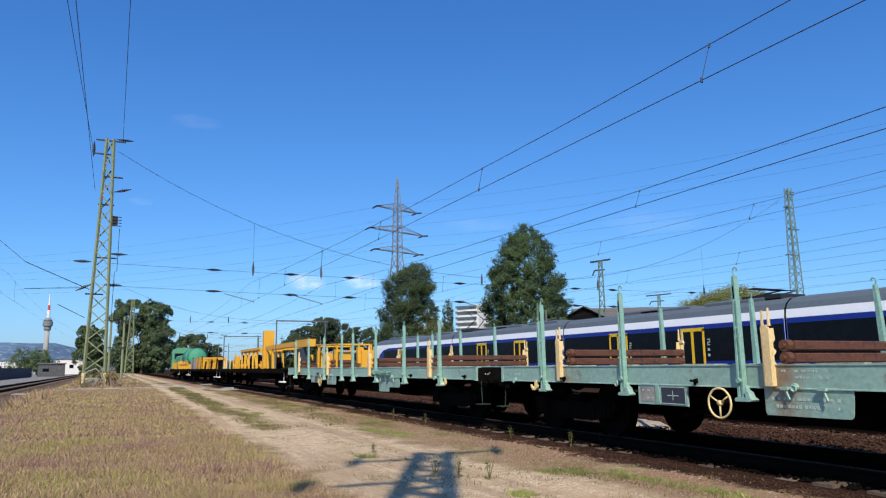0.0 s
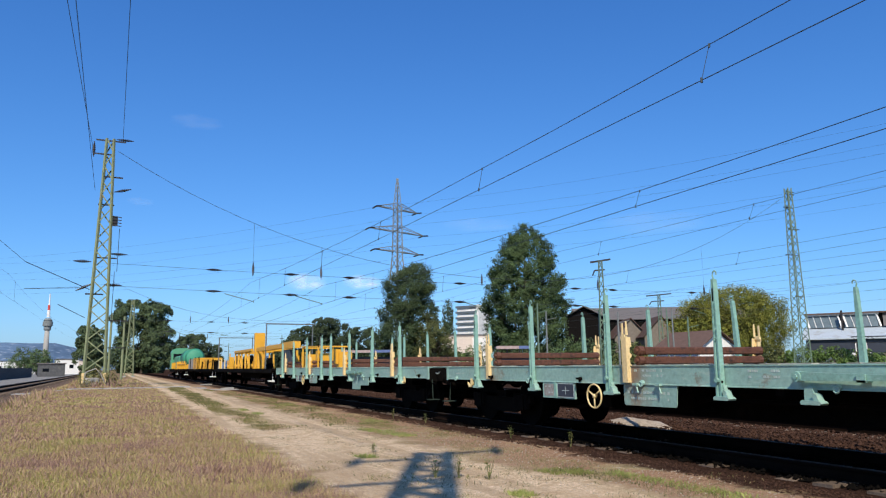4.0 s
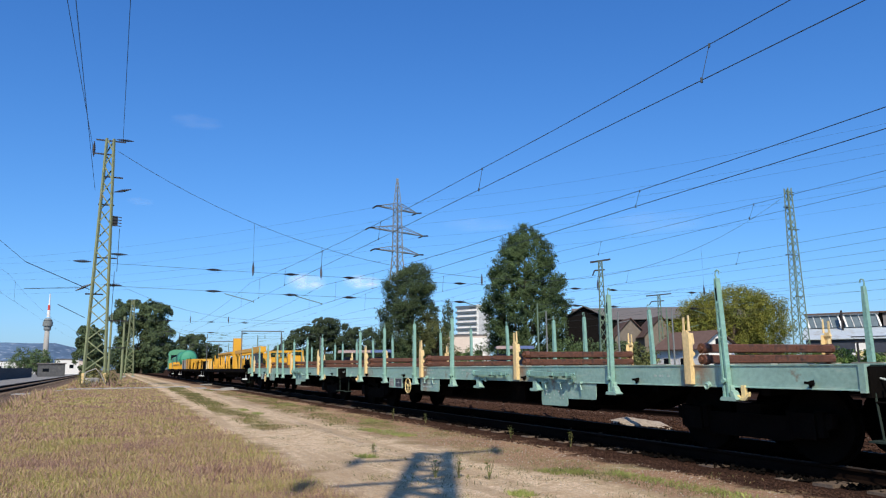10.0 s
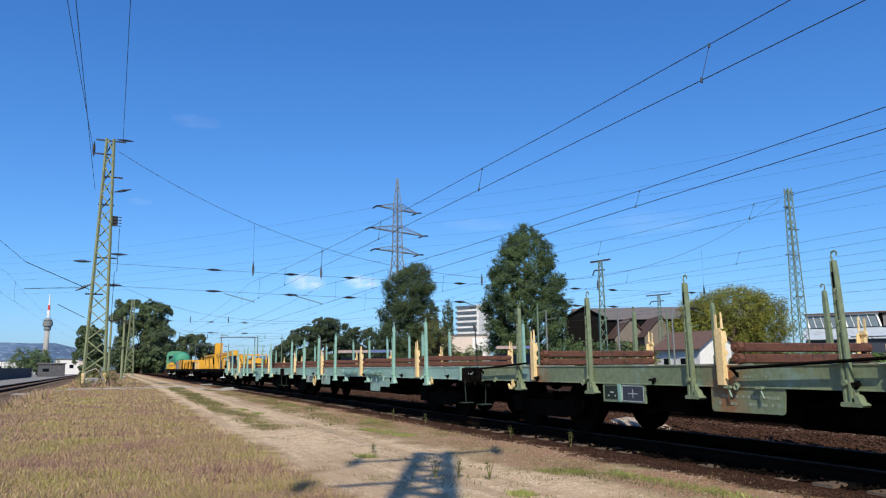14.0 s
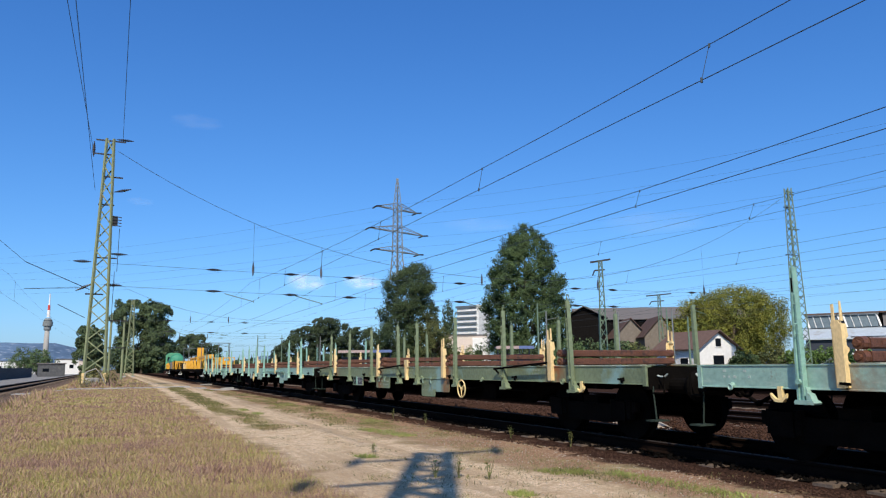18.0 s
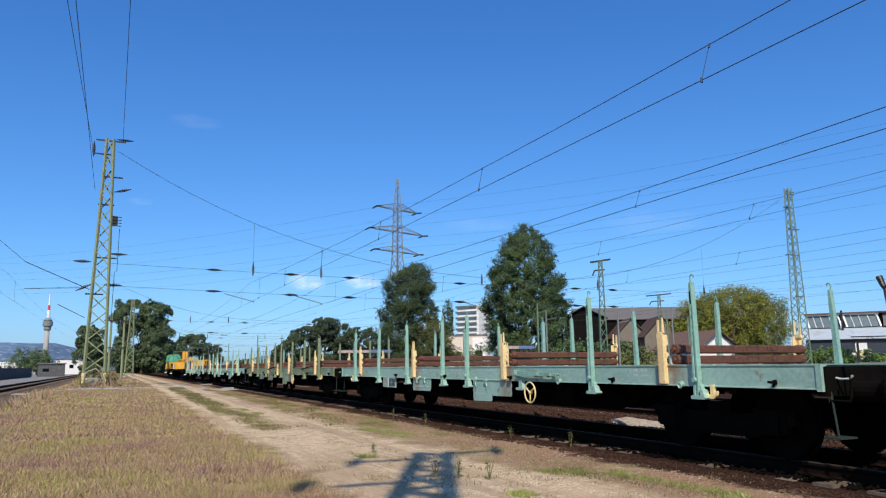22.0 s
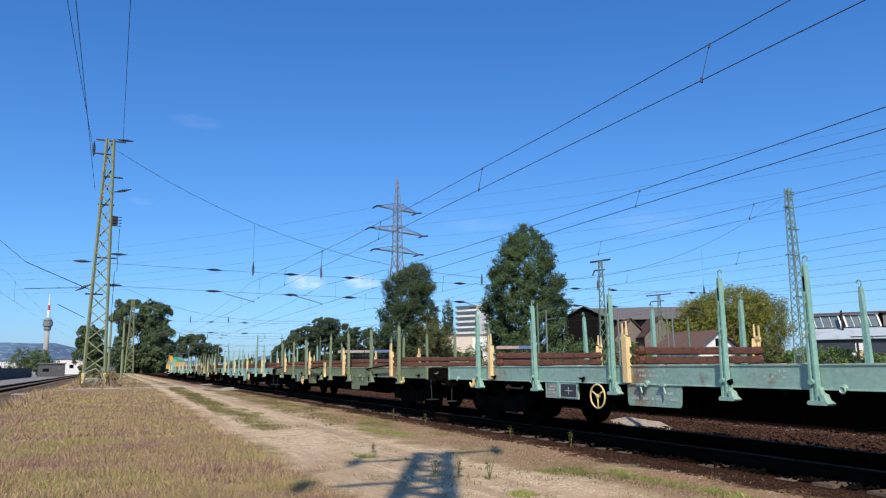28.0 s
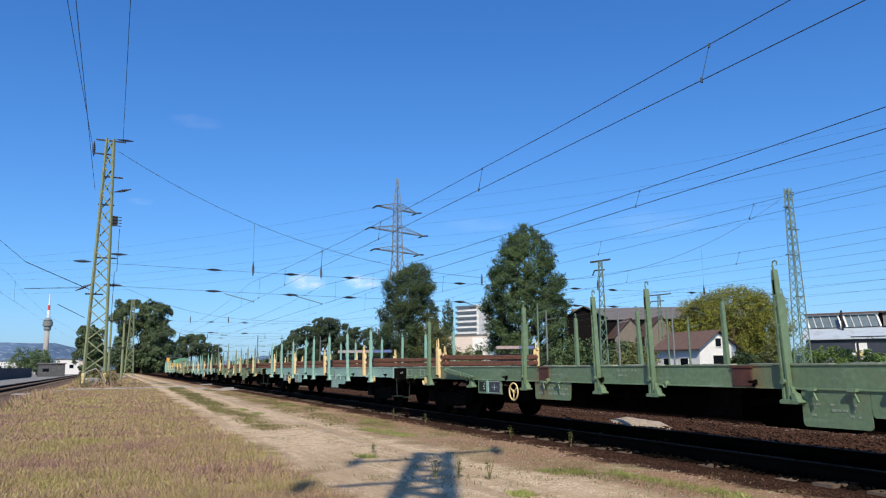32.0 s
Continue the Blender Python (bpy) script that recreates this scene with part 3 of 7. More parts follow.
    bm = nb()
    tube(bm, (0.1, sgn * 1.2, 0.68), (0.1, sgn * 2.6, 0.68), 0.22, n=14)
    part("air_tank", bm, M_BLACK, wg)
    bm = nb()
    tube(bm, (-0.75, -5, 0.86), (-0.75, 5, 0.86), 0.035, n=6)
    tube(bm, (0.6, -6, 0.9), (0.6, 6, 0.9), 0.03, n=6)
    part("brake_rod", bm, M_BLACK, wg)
    for s in (-1, 1):
        build_bogie(wg, s * 7.43)
    # stakes and their feet
    for side, mask in ((-1, near), (1, far)):
        turn = 0 if side < 0 else 180
        for d, on in zip(STAKES, mask):
            y = half - d
            m = pose(side * (HALF + 0.05), y, 0, 0, 0, turn)
            stamp("stake_foot", foot_mesh, paint, wg, m)
            lean = rnd.uniform(-1.9, 0.5)
            m = m @ pose(0, 0, 1.0, lean if side < 0 else -lean, rnd.uniform(-1.0, 1.0), 0) @ pose(0, 0, -1.0)
            if on:
                st = stamp("stake", stake_mesh, stake_paint, wg, m)
                stamp("slot", slot_mesh, M_BLACK, st, Matrix.Identity(4))
                stamp("hook", curl_mesh, stake_paint, st, Matrix.Identity(4))
                if side < 0:
                    stamp("pivot", pivot_mesh, stake_paint, st, Matrix.Identity(4))
                    for z in (1.70, 2.05):
                        stamp("grip", grip_mesh, stake_paint, st, pose(0, 0, z))
    for d0, slope in folded:
        stamp("folded_stake", lying_stake_mesh, stake_paint, wg, pose(-HALF - 0.012, along(d0) - 0.72, 1.215, slope, 0, 0))
    # racks
    for d in racks:
        y = half - d
        stamp("rack_post", post_mesh, M_CREAM, wg, pose(-HALF - 0.02, y, 0, 0, 0, 0))
        stamp("rack_post", post_mesh, M_CREAM, wg, pose(HALF + 0.02, y, 0, 0, 0, 180))
        for z in (1.435, 1.585):
            stamp("roller_beam", beam_mesh, M_RUST, wg, pose(0, y - 0.12, z))
    if short:
        stamp("short_post", short_post_mesh, M_CREAM, wg, pose(-HALF - 0.02, half - short, 0))
    # hooks and eyes along the near sill
    for k in range(12):
        d = 1.2 + k * 1.6 + rnd.uniform(-0.1, 0.1)
        y = along(d)
        stamp("tie_hook" if k % 2 else "tie_eye", hook_mesh if k % 2 else eye_mesh, M_BLACK if k % 2 else paint, wg, pose(-HALF, y, 1.15 if k % 2 else 1.1))
    # plates below the sill
    def plate(d0, d1, z0, name="side_plate", slant=0.0):
        y0, y1 = sorted((along(d0), along(d1)))
        bm = nb()
        c = 0.035
        prism(bm, [(y0 + slant, z0 + c), (y0 + slant + c * 0.4, z0 + c * 0.3), (y0 + slant + c, z0), (y1 - c, z0 - 0.008), (y1 - c * 0.3, z0 + c * 0.3), (y1, z0 + c), (y1, 1.075), (y0, 1.075)], -HALF + 0.005, -HALF + 0.02, "x")
        p = part(name, bm, paint, wg)
        return p, y0, y1
    p, y0, y1 = plate(7.12, 8.3, 0.76, slant=0.03)
    bm = nb()
    text_bars(bm, -HALF + 0.004, y0 + 0.1, y1 - 0.1, 0.82, 1.0, 2, seed + 5)
    tagged(part("lettering", bm, letter_paint, p), kind="stuff")
    p, y0, y1 = plate(12.93, 13.77, 0.66) if not flip else plate(10.65, 11.5, 0.63)
    bm = nb()
    text_bars(bm, -HALF + 0.004, y0 + 0.12, y1 - 0.1, 0.76, 0.94, 3, seed + 6, 1.2)
    tagged(part("lettering", bm, letter_paint, p), kind="stuff")
    plate(13.775, 14.6, 0.80) if not flip else plate(11.505, 12.33, 0.76)
    for d in (7.45, 7.95, 13.1, 13.6, 14.2) if not flip else (7.45, 7.95, 10.8, 11.3):
        stamp("latch", latch_mesh, paint, wg, pose(-HALF, along(d), 1.08))
    # notice panel in its frame
    y0, ym, y1 = along(5.81), along(5.25), along(4.79)
    bm = nb()
    box(bm, -HALF + 0.0, -HALF + 0.03, y0, y1, 0.79, 1.075)
    fr = part("panel_frame", bm, paint, wg)
    bm = nb()
    a, b = y0 + 0.025, ym - 0.03
    box(bm, -HALF - 0.006, -HALF, a, b, 0.81, 1.055)
    pn = part("notice_panel", bm, M_BOARD, fr, "black notice panel")
    bm = nb()
    q = (a + b) / 2
    box(bm, -HALF - 0.009, -HALF - 0.006, q - 0.11, q + 0.11, 0.925, 0.937)
    box(bm, -HALF - 0.009, -HALF - 0.006, q - 0.006, q + 0.006, 0.865, 1.0)
    for e0, e1, z0, z1 in ((a, b, 0.81, 0.822), (a, b, 1.043, 1.055), (a, a + 0.012, 0.81, 1.055), (b - 0.012, b, 0.81, 1.055)):
        box(bm, -HALF - 0.009, -HALF - 0.006, e0, e1, z0, z1)
    tagged(part("panel_lines", bm, M_LETTER, fr), kind="stuff")
    bm = nb()
    box(bm, -HALF - 0.005, -HALF, ym + 0.1, y1 - 0.05, 0.83, 1.04)
    lbl = part("label_plate", bm, M_CONCRETE if paint is M_TEAL else M_STEP, fr, "small weathered label plate")
    bm = nb()
    text_bars(bm, -HALF - 0.0052, ym + 0.13, y1 - 0.08, 0.86, 1.02, 3, seed + 11, 1.2)
    tagged(part("lettering", bm, M_LETTER, lbl), kind="stuff")
    bm = nb()
    prism(bm, [(ym - 0.02, 0.8), (ym + 0.05, 0.8), (ym + 0.07, 1.07), (ym + 0.0, 1.07)], -HALF - 0.02, -HALF, "x")
    part("panel_bracket", bm, M_STAKE, fr)
    # handwheel
    y = along(6.49 if not flip else 13.21)
    bm = nb()
    ring(bm, (-HALF - 0.1, y, 0.87), (0, 1, 0), (0, 0, 1), wheel, 0.015, 28, 6)
    for k in range(3):
        a = k * math.tau / 3 + 0.5
        bar(bm, (-HALF - 0.1, y, 0.87), (-HALF - 0.1, y + wheel * math.cos(a), 0.87 + wheel * math.sin(a)), 0.022, 0.014)
    tube(bm, (-HALF - 0.12, y, 0.87), (-HALF - 0.06, y, 0.87), 0.035, n=8)
    hw = part("handwheel", bm, M_WHEEL, wg, "pale yellow spoked handwheel", smooth=True)
    bm = nb()
    tube(bm, (-HALF - 0.07, y, 0.87), (-0.6, y, 0.87), 0.03, n=8)
    part("spindle", bm, M_BLACK, wg)
    # rope cleats near both ends
    for d in (1.89, 17.7):
        y = along(d)
        bm = nb()
        box(bm, -HALF - 0.03, -HALF + 0.02, y - 0.03, y + 0.03, 0.945, 1.1)
        prism(bm, [(y - 0.115, 1.02), (y - 0.105, 0.965), (y - 0.05, 0.915), (y + 0.05, 0.915), (y + 0.105, 0.965), (y + 0.115, 1.02), (y + 0.08, 0.985), (y + 0.03, 0.95), (y - 0.03, 0.95), (y - 0.08, 0.985)], -HALF - 0.06, -HALF - 0.02, "x")
        part("rope_cleat", bm, M_WHEEL, wg, "cream rope cleat")
    if boxes:
        bm = nb()
        for d in (0.79, 1.67):
            y = along(d)
            for a, b, z0, z1 in ((-0.15, 0.15, 1.13, 1.14), (-0.15, 0.15, 1.29, 1.3), (-0.15, -0.138, 1.13, 1.3), (0.138, 0.15, 1.13, 1.3)):
                box(bm, -HALF - 0.004, -HALF, y + a, y + b, z0, z1)
        tagged(part("stencil_frames", bm, M_LETTER_FAINT, wg), kind="stuff")
    # lettering on the sill
    bm = nb()
    for d, w, k in ((1.2, 0.5, 2), (7.7, 0.7, 2), (9.8, 0.5, 2), (16.2, 0.4, 2)):
        y = along(d)
        text_bars(bm, -HALF - 0.0005, y - w / 2, y + w / 2, 1.17, 1.32, k, seed + int(d * 10), 0.9)
    tagged(part("sill_lettering", bm, letter_paint, wg), kind="stuff")
    for d0, d1 in rods:
        bm = nb()
        tube(bm, (-HALF - 0.1, along(d0), 1.31), (-HALF - 0.12, along(d1), 1.42), 0.022, n=6)
        bar(bm, (-HALF - 0.1, along(d0 + 0.02), 1.32), (-HALF + 0.02, along(d0 + 0.02), 1.2), 0.03)
        part("loose_rod", bm, M_BLACK, wg, "thin dark rod hung along the sill")
    for lamp in lamps:
        y = along(lamp)
        bm = nb()
        chain(bm, [Vector((-HALF - 0.05, y - 0.09, 1.31)), Vector((-HALF - 0.08, y - 0.04, 1.36)), Vector((-HALF - 0.08, y - 0.015, 1.47)), Vector((-HALF - 0.08, y + 0.05, 2.16))], 0.0125, 6)
        bar(bm, (-HALF - 0.08, y + 0.03, 1.72), (-HALF - 0.08, y - 0.06, 1.72), 0.022)
        box(bm, -HALF - 0.095, -HALF - 0.065, y - 0.03, y + 0.06, 2.13, 2.15)
        lp = part("lamp_pole", bm, M_DARK, wg, "black bent signal lamp pole")
        bm = nb()
        tube(bm, (-HALF - 0.08, y + 0.05, 2.15), (-HALF - 0.08, y + 0.09, 2.26), 0.026, 0.034, n=12)
        part("lamp_head", bm, M_DARK, lp)
    if patch:
        for d in (7.46, 12.1):
            bm = nb()
            y = along(d)
            box(bm, -HALF - 0.02, -HALF + 0.01, y - 0.15, y + 0.15, 1.09, 1.345)
            box(bm, -HALF - 0.03, -HALF, y - 0.17, y + 0.17, 1.32, 1.35)
            part("sill_patch", bm, M_PATCH, wg, "brown rust-red patch plate")
    return wg


ALL = (1, 1, 1, 1, 1, 1, 1, 1)
FLAT = [
    build_wagon(M_TEAL, "pale teal bogie flat wagon with cream racks, in the train", ALL, (1, 1, 0, 1, 1, 1, 1, 1), seed=1, folded=((12.55, 0),)),
    build_wagon(M_TEAL, "pale teal bogie flat wagon with some stakes folded down", (1, 1, 1, 1, 0, 0, 1, 1), (1, 1, 1, 1, 1, 1, 0, 1), seed=2, folded=((10.25, 0.5), (12.55, 0.5))),
    build_wagon(M_MOTTLED, "patchy olive and teal bogie flat wagon with loose rods", ALL, (1, 1, 1, 0, 1, 1, 1, 1), flip=True, seed=3, racks=(2.74, 7.38, 12.1, 16.8), rods=((0.62, 2.66), (7.58, 9.7), (14.76, 16.8)), short=9.73, lamps=(0.47,)),
    build_wagon(M_TEAL, "pale teal bogie flat wagon with a deep side plate", (1, 1, 1, 1, 1, 0, 1, 1), ALL, flip=True, seed=4, folded=((12.57, 0.5),)),
    build_wagon(M_OLIVE, "weathered olive green bogie flat wagon with cream racks", (1, 1, 1, 0, 1, 1, 1, 1), (1, 0, 1, 1, 1, 1, 1, 1), seed=5, racks=(2.74, 7.34, 12.1, 16.8), folded=((7.68, 4),), rods=((0.66, 2.7), (7.65, 9.76), (14.8, 16.85)), short=9.73, lamps=(0.44, 14.56), wheel=0.165),
    build_wagon(M_TEAL, "pale teal bogie flat wagon with all its stakes up", ALL, ALL, seed=6, racks=(2.74, 7.17, 12.1, 16.8)),
    build_wagon(M_GREEN, "green bogie flat wagon with rust-red patches on its sill", (1, 0, 1, 1, 1, 1, 1, 1), (1, 1, 1, 1, 1, 0, 1, 1), seed=7, racks=(2.74,), folded=((3.2, 6),), patch=True, boxes=True, wheel=0.165),
    build_wagon(M_TEAL, "pale teal bogie flat wagon near the end of the train", ALL, ALL, seed=8),
]
# each wagon's middle along the line at the start
FLAT_AT = (23.48, 3.58, -16.26, -36.09, -55.91, -75.98, -95.8, -115.7)


M_WALLP = mat("white step paint", (0.75, 0.74, 0.70), 0.7, spread=0.15)


# ---- vehicles ahead: machine flats and the locomotive ----
def build_black_flat(length, label):
    wg = thing("machine_wagon", label, "machine wagon", "machine wagons of the freight train")
    h = length / 2
    bm = nb()
    for s in (-1, 1):
        prism(bm, [(-h + 0.6, 1.12), (h - 0.6, 1.12), (h - 0.6, 1.34), (-h + 0.6, 1.34)], s * 1.36 - 0.04, s * 1.36 + 0.04, "x")
    box(bm, -1.33, 1.33, -h + 0.6, h - 0.6, 1.24, 1.32)
    part("deck_frame", bm, M_BLACK, wg)
    bm = nb()
    for x in (-0.35, 0.35):
        prism(bm, [(-h + 0.6, 1.05), (-4, 1.0), (-3, 0.7), (3, 0.7), (4, 1.0), (h - 0.6, 1.05), (h - 0.6, 1.24), (-h + 0.6, 1.24)], x - 0.06, x + 0.06, "x")
    part("underframe", bm, M_BLACK, wg)
    for s in (-1, 1):
        build_bogie(wg, s * (h - 2.5))
        for q in (-0.875, 0.875):
            bm = nb()
            tube(bm, (q, s * (h - 0.6), 1.2), (q, s * (h - 0.03), 1.2), 0.12, 0.2, n=12)
            part("buffer", bm, M_BLACK, wg)
        bm = nb()
        box(bm, -1.45, -1.2, s * (h - 0.8) - 0.25, s * (h - 0.8) + 0.25, 0.68, 0.74)
        bar(bm, (-1.25, s * (h - 0.8), 0.7), (-1.25, s * (h - 0.8), 1.15), 0.02)
        part("corner_step", bm, M_WALLP, wg, "white-painted corner step")
    return wg


M_FRAME = mat("dull grey frame steel", (0.10, 0.115, 0.12), 0.7, spread=0.2)


def yellow_gantry(wg):
    """Crane gantry: tall plate, portal frames, a long girder and machinery."""
    def y(bmf, name="machinery", material=M_YELLOW, label=""):
        bm = nb()
        bmf(bm)
        part(name, bm, material, wg, label)
    y(lambda b: box(b, -1.3, -0.72, -6.3, -6.0, 1.36, 3.4), "tall_plate", label="tall yellow steel plate")
    y(lambda b: box(b, 0.6, 1.25, -6.3, -6.0, 1.36, 2.4), "tall_plate")
    # thin grey lifting frames across both ends of the wagon
    for q in (-9.4, 9.7):
        y(lambda b: (tube(b, (-1.25, q, 1.33), (-1.25, q, 3.75), 0.034, n=6), tube(b, (1.3, q, 1.33), (1.3, q, 3.75), 0.034, n=6), bar(b, (-1.3, q, 3.75), (1.45, q, 3.75), 0.065)), "lifting_frame", M_FRAME, "thin grey lifting frame")
    for q in (-8.4, -7.0, -3.9, -2.6, -1.2, 0.2, 1.4):
        def frame_(b, q=q):
            for x in (-1.2, 0.3):
                bar(b, (x, q, 1.34), (x, q + 0.15, 2.4), 0.09, 0.12)
            bar(b, (-1.25, q, 2.37), (0.4, q, 2.37), 0.1)
        y(frame_, "portal")
    y(lambda b: box(b, -1.28, -1.15, -5.0, 1.6, 2.38, 2.52), "girder")
    y(lambda b: box(b, 0.25, 0.38, -5.0, 1.6, 2.38, 2.52), "girder")
    for q in (-3.3, -0.5):
        y(lambda b: bar(b, (-1.2, q - 0.6, 1.4), (-1.2, q + 0.6, 2.35), 0.07), "brace")
    rnd = random.Random(4)
    for k in range(17):
        q = rnd.uniform(-4.6, 5.6)
        w, l, t = rnd.uniform(0.15, 0.35), rnd.uniform(0.15, 0.5), rnd.uniform(0.3, 0.95)
        x = rnd.choice((-0.95, -0.8, -0.4, 0))
        y(lambda b: (box(b, x - w / 2, x + w / 2, q - l / 2, q + l / 2, 1.33, 1.33 + t), tube(b, (x - w / 2 - 0.08, q, 1.5), (x + w / 2 + 0.08, q, 1.5), 0.13, n=10)), "machine_unit", rnd.choice((M_YELLOW, M_YELLOW, M_BLACK)))
    for q in (2.6, 3.2, 4.1, 5.0, 6.6, 8.4, 9.6):
        for x in (-1.2, 0.8):
            y(lambda b: bar(b, (x, q, 1.33), (x, q, 1.33 + rnd.uniform(0.6, 1.1)), 0.07), "upright", M_YELLOW if q < 6 else M_CREAM)


def yellow_machines(wg, seed):
    rnd = random.Random(seed)
    for k in range(9):
        q = -10.4 + k * 0.95
        bm = nb()
        x = rnd.choice((-0.95, -0.85, -0.9))
        t = rnd.uniform(0.6, 1.05)
        l = rnd.uniform(0.25, 0.5)
        box(bm, x - 0.15, x + 0.25, q - l / 2, q + l / 2, 1.33, 1.33 + t * 0.75)
        for j in range(2):
            bar(bm, (x - 0.3, q - l / 2 + j * l, 1.33), (x - 0.25, q - l / 2 + j * l, 1.33 + t), 0.06)
        bar(bm, (x - 0.3, q - 0.4, 1.33 + t * 0.8), (x + 0.4, q + 0.4, 1.33 + t * 0.8), 0.07)
        part("machine_unit", bm, M_YELLOW if k % 4 else M_BLACK, wg)
    bm = nb()
    bar(bm, (-1.25, -10.6, 2.15), (-1.25, -1.6, 2.15), 0.04)
    part("handrail", bm, M_YELLOW, wg)
    bm = nb()
    box(bm, -1.25, 1.1, 5.2, 10.4, 1.33, 2.35)
    part("crate", bm, M_CONCRETE, wg, "pale grey steel crate")
    bm = nb()
    box(bm, -1.28, 1.12, 1.4, 5.0, 1.33, 2.42)
    part("crate", bm, M_YELLOW, wg, "yellow steel crate")
    for q in (-0.6, 0.5, 3.0, 8.0):
        bm = nb()
        tube(bm, (-1.28, q, 1.33), (-1.28, q, 2.5), 0.035, n=6)
        part("handrail", bm, M_BLACK, wg)


GANTRY = build_black_flat(24.5, "dark flat wagon carrying a yellow gantry and machinery")
yellow_gantry(GANTRY)
MACHINES = build_black_flat(23.3, "dark flat wagon loaded with yellow rail machines")
yellow_machines(MACHINES, 3)


def build_deck_frame(wg):
    """Yellow overhead frame and a dark cabinet at the front end of the first teal wagon."""
    def y(f, name, material=M_YELLOW, label=""):
        bm = nb()
        f(bm)
        part(name, bm, material, wg, label)
    y(lambda b: box(b, -1.25, -0.95, 7.2, 8.7, 1.31, 2.22), "cabinet", M_BOARD, "dark grey steel cabinet")
    y(lambda b: box(b, -1.3, -0.95, 6.3, 8.6, 2.26, 2.58), "hood", label="yellow sheet steel hood")
    y(lambda b: (bar(b, (-1.2, 8.3, 2.44), (-1.2, 15.8, 2.42), 0.12, 0.22), bar(b, (-1.0, 8.3, 2.38), (-1.0, 15.8, 2.36), 0.08, 0.1)), "boom")
    for q in (5.0, 2.4):
        y(lambda b: [bar(b, (x, q, 1.31), (x, q, 2.25), 0.06) for x in (-1.15, 0.2)] + [bar(b, (-1.2, q, 2.22), (0.2, q, 2.22), 0.06)], "hoop")
    y(lambda b: [bar(b, (x, 2.4, 2.22), (x, 5.6, 2.3), 0.045) for x in (-1.15, 0.2)], "hoop_rail")
    for q in (0.1, 2.9, 5.4, 8.6):
        y(lambda b: (box(b, -1.0, -0.5, q - 0.2, q + 0.2, 1.31, 1.95), box(b, -1.1, -0.9, q - 0.1, q + 0.1, 1.5, 2.05)), "machine_unit")


build_deck_frame(FLAT[0])


def build_loco():
    lo = thing("locomotive", "green diesel locomotive with yellow ends, heading the train", "locomotive")
    h = 7.4
    bm = nb()
    box(bm, -1.35, 1.35, -h + 0.6, h - 0.6, 0.95, 1.35)
    part("frame", bm, M_BLACK, lo)
    bm = nb()
    prism(bm, [(-1.4, 1.35), (1.4, 1.35), (1.4, 3.7), (1.2, 4.1), (0.7, 4.3), (-0.7, 4.3), (-1.2, 4.1), (-1.4, 3.7)], 3.0, 5.6)
    cab = part("cab", bm, M_LOCO, lo)
    for s in (-1, 1):
        bm = nb()
        box(bm, s * 1.405 - 0.01, s * 1.405 + 0.01, 3.5, 4.9, 2.6, 3.5)
        part("window", bm, M_GLASS, cab)
    bm = nb()
    box(bm, -1.1, 1.1, 2.98, 3.0, 2.7, 3.5)
    part("window", bm, M_GLASS, cab)
    for y0, y1 in ((-6.6, 3.0), (5.6, 6.8)):
        bm = nb()
        prism(bm, [(-0.95, 1.35), (0.95, 1.35), (0.95, 2.9), (0.7, 3.1), (-0.7, 3.1), (-0.95, 2.9)], y0, y1)
        part("hood", bm, M_LOCO, lo)
    bm = nb()
    box(bm, -1.2, 1.2, -6.7, -6.6, 1.35, 2.3)
    part("end_panel", bm, M_YELLOW, lo)
    for s in (-1, 1):
        build_bogie(lo, s * 4.2)
        for q in (-0.875, 0.875):
            bm = nb()
            tube(bm, (q, s * (h - 0.6), 1.2), (q, s * h, 1.2), 0.12, 0.2, n=12)
            part("buffer", bm, M_BLACK, lo)
    bm = nb()
    for q in range(12):
        tube(bm, (-1.3, -6.4 + q * 0.8, 1.35), (-1.3, -6.4 + q * 0.8, 2.2), 0.025, n=6)
    tube(bm, (-1.3, -6.4, 2.2), (-1.3, 2.6, 2.2), 0.025, n=6)
    part("handrail", bm, M_YELLOW, lo)
    return lo


LOCO = build_loco()


def build_tank_wagon():
    wg = build_black_flat(13.0, "dark flat wagon with a long light green tank")
    bm = nb()
    tube(bm, (0, -2.0, 2.62), (0, 4.6, 2.62), 1.12, n=28)
    tube(bm, (0, 4.6, 2.62), (0, 4.9, 2.62), 1.12, 0.7, n=28)
    tube(bm, (0, -2.25, 2.62), (0, -2.0, 2.62), 0.85, 1.12, n=28)
    part("tank", bm, M_LOCOL, wg, "light green round tank", smooth=True)
    for q in (-2.6, 0.6, 4.2):
        bm = nb()
        prism(bm, [(-1.2, 1.33), (1.2, 1.33), (0.9, 1.9), (-0.9, 1.9)], q - 0.1, q + 0.1)
        part("saddle", bm, M_YELLOW, wg)
    for k in range(9):
        bm = nb()
        bar(bm, (-1.3, -5.4 + k * 1.3, 1.33), (-1.3, -5.4 + k * 1.3, 2.05 + 0.2 * (k % 2)), 0.09)
        part("upright", bm, M_YELLOW, wg)
    bm = nb()
    bar(bm, (-1.3, -5.4, 1.9), (-1.3, 5.0, 1.9), 0.12)
    part("handrail", bm, M_YELLOW, wg)
    return wg


TANK = build_tank_wagon()

# ---- passenger train ----
COACH_SIDE = [(-1.41, 0.55), (-1.41, 2.9), (-1.40, 3.3), (-1.36, 3.62), (-1.22, 3.9), (-0.95, 4.1), (-0.5, 4.2), (0.5, 4.2), (0.95, 4.1), (1.22, 3.9), (1.36, 3.62), (1.40, 3.3), (1.41, 2.9), (1.41, 0.55)]


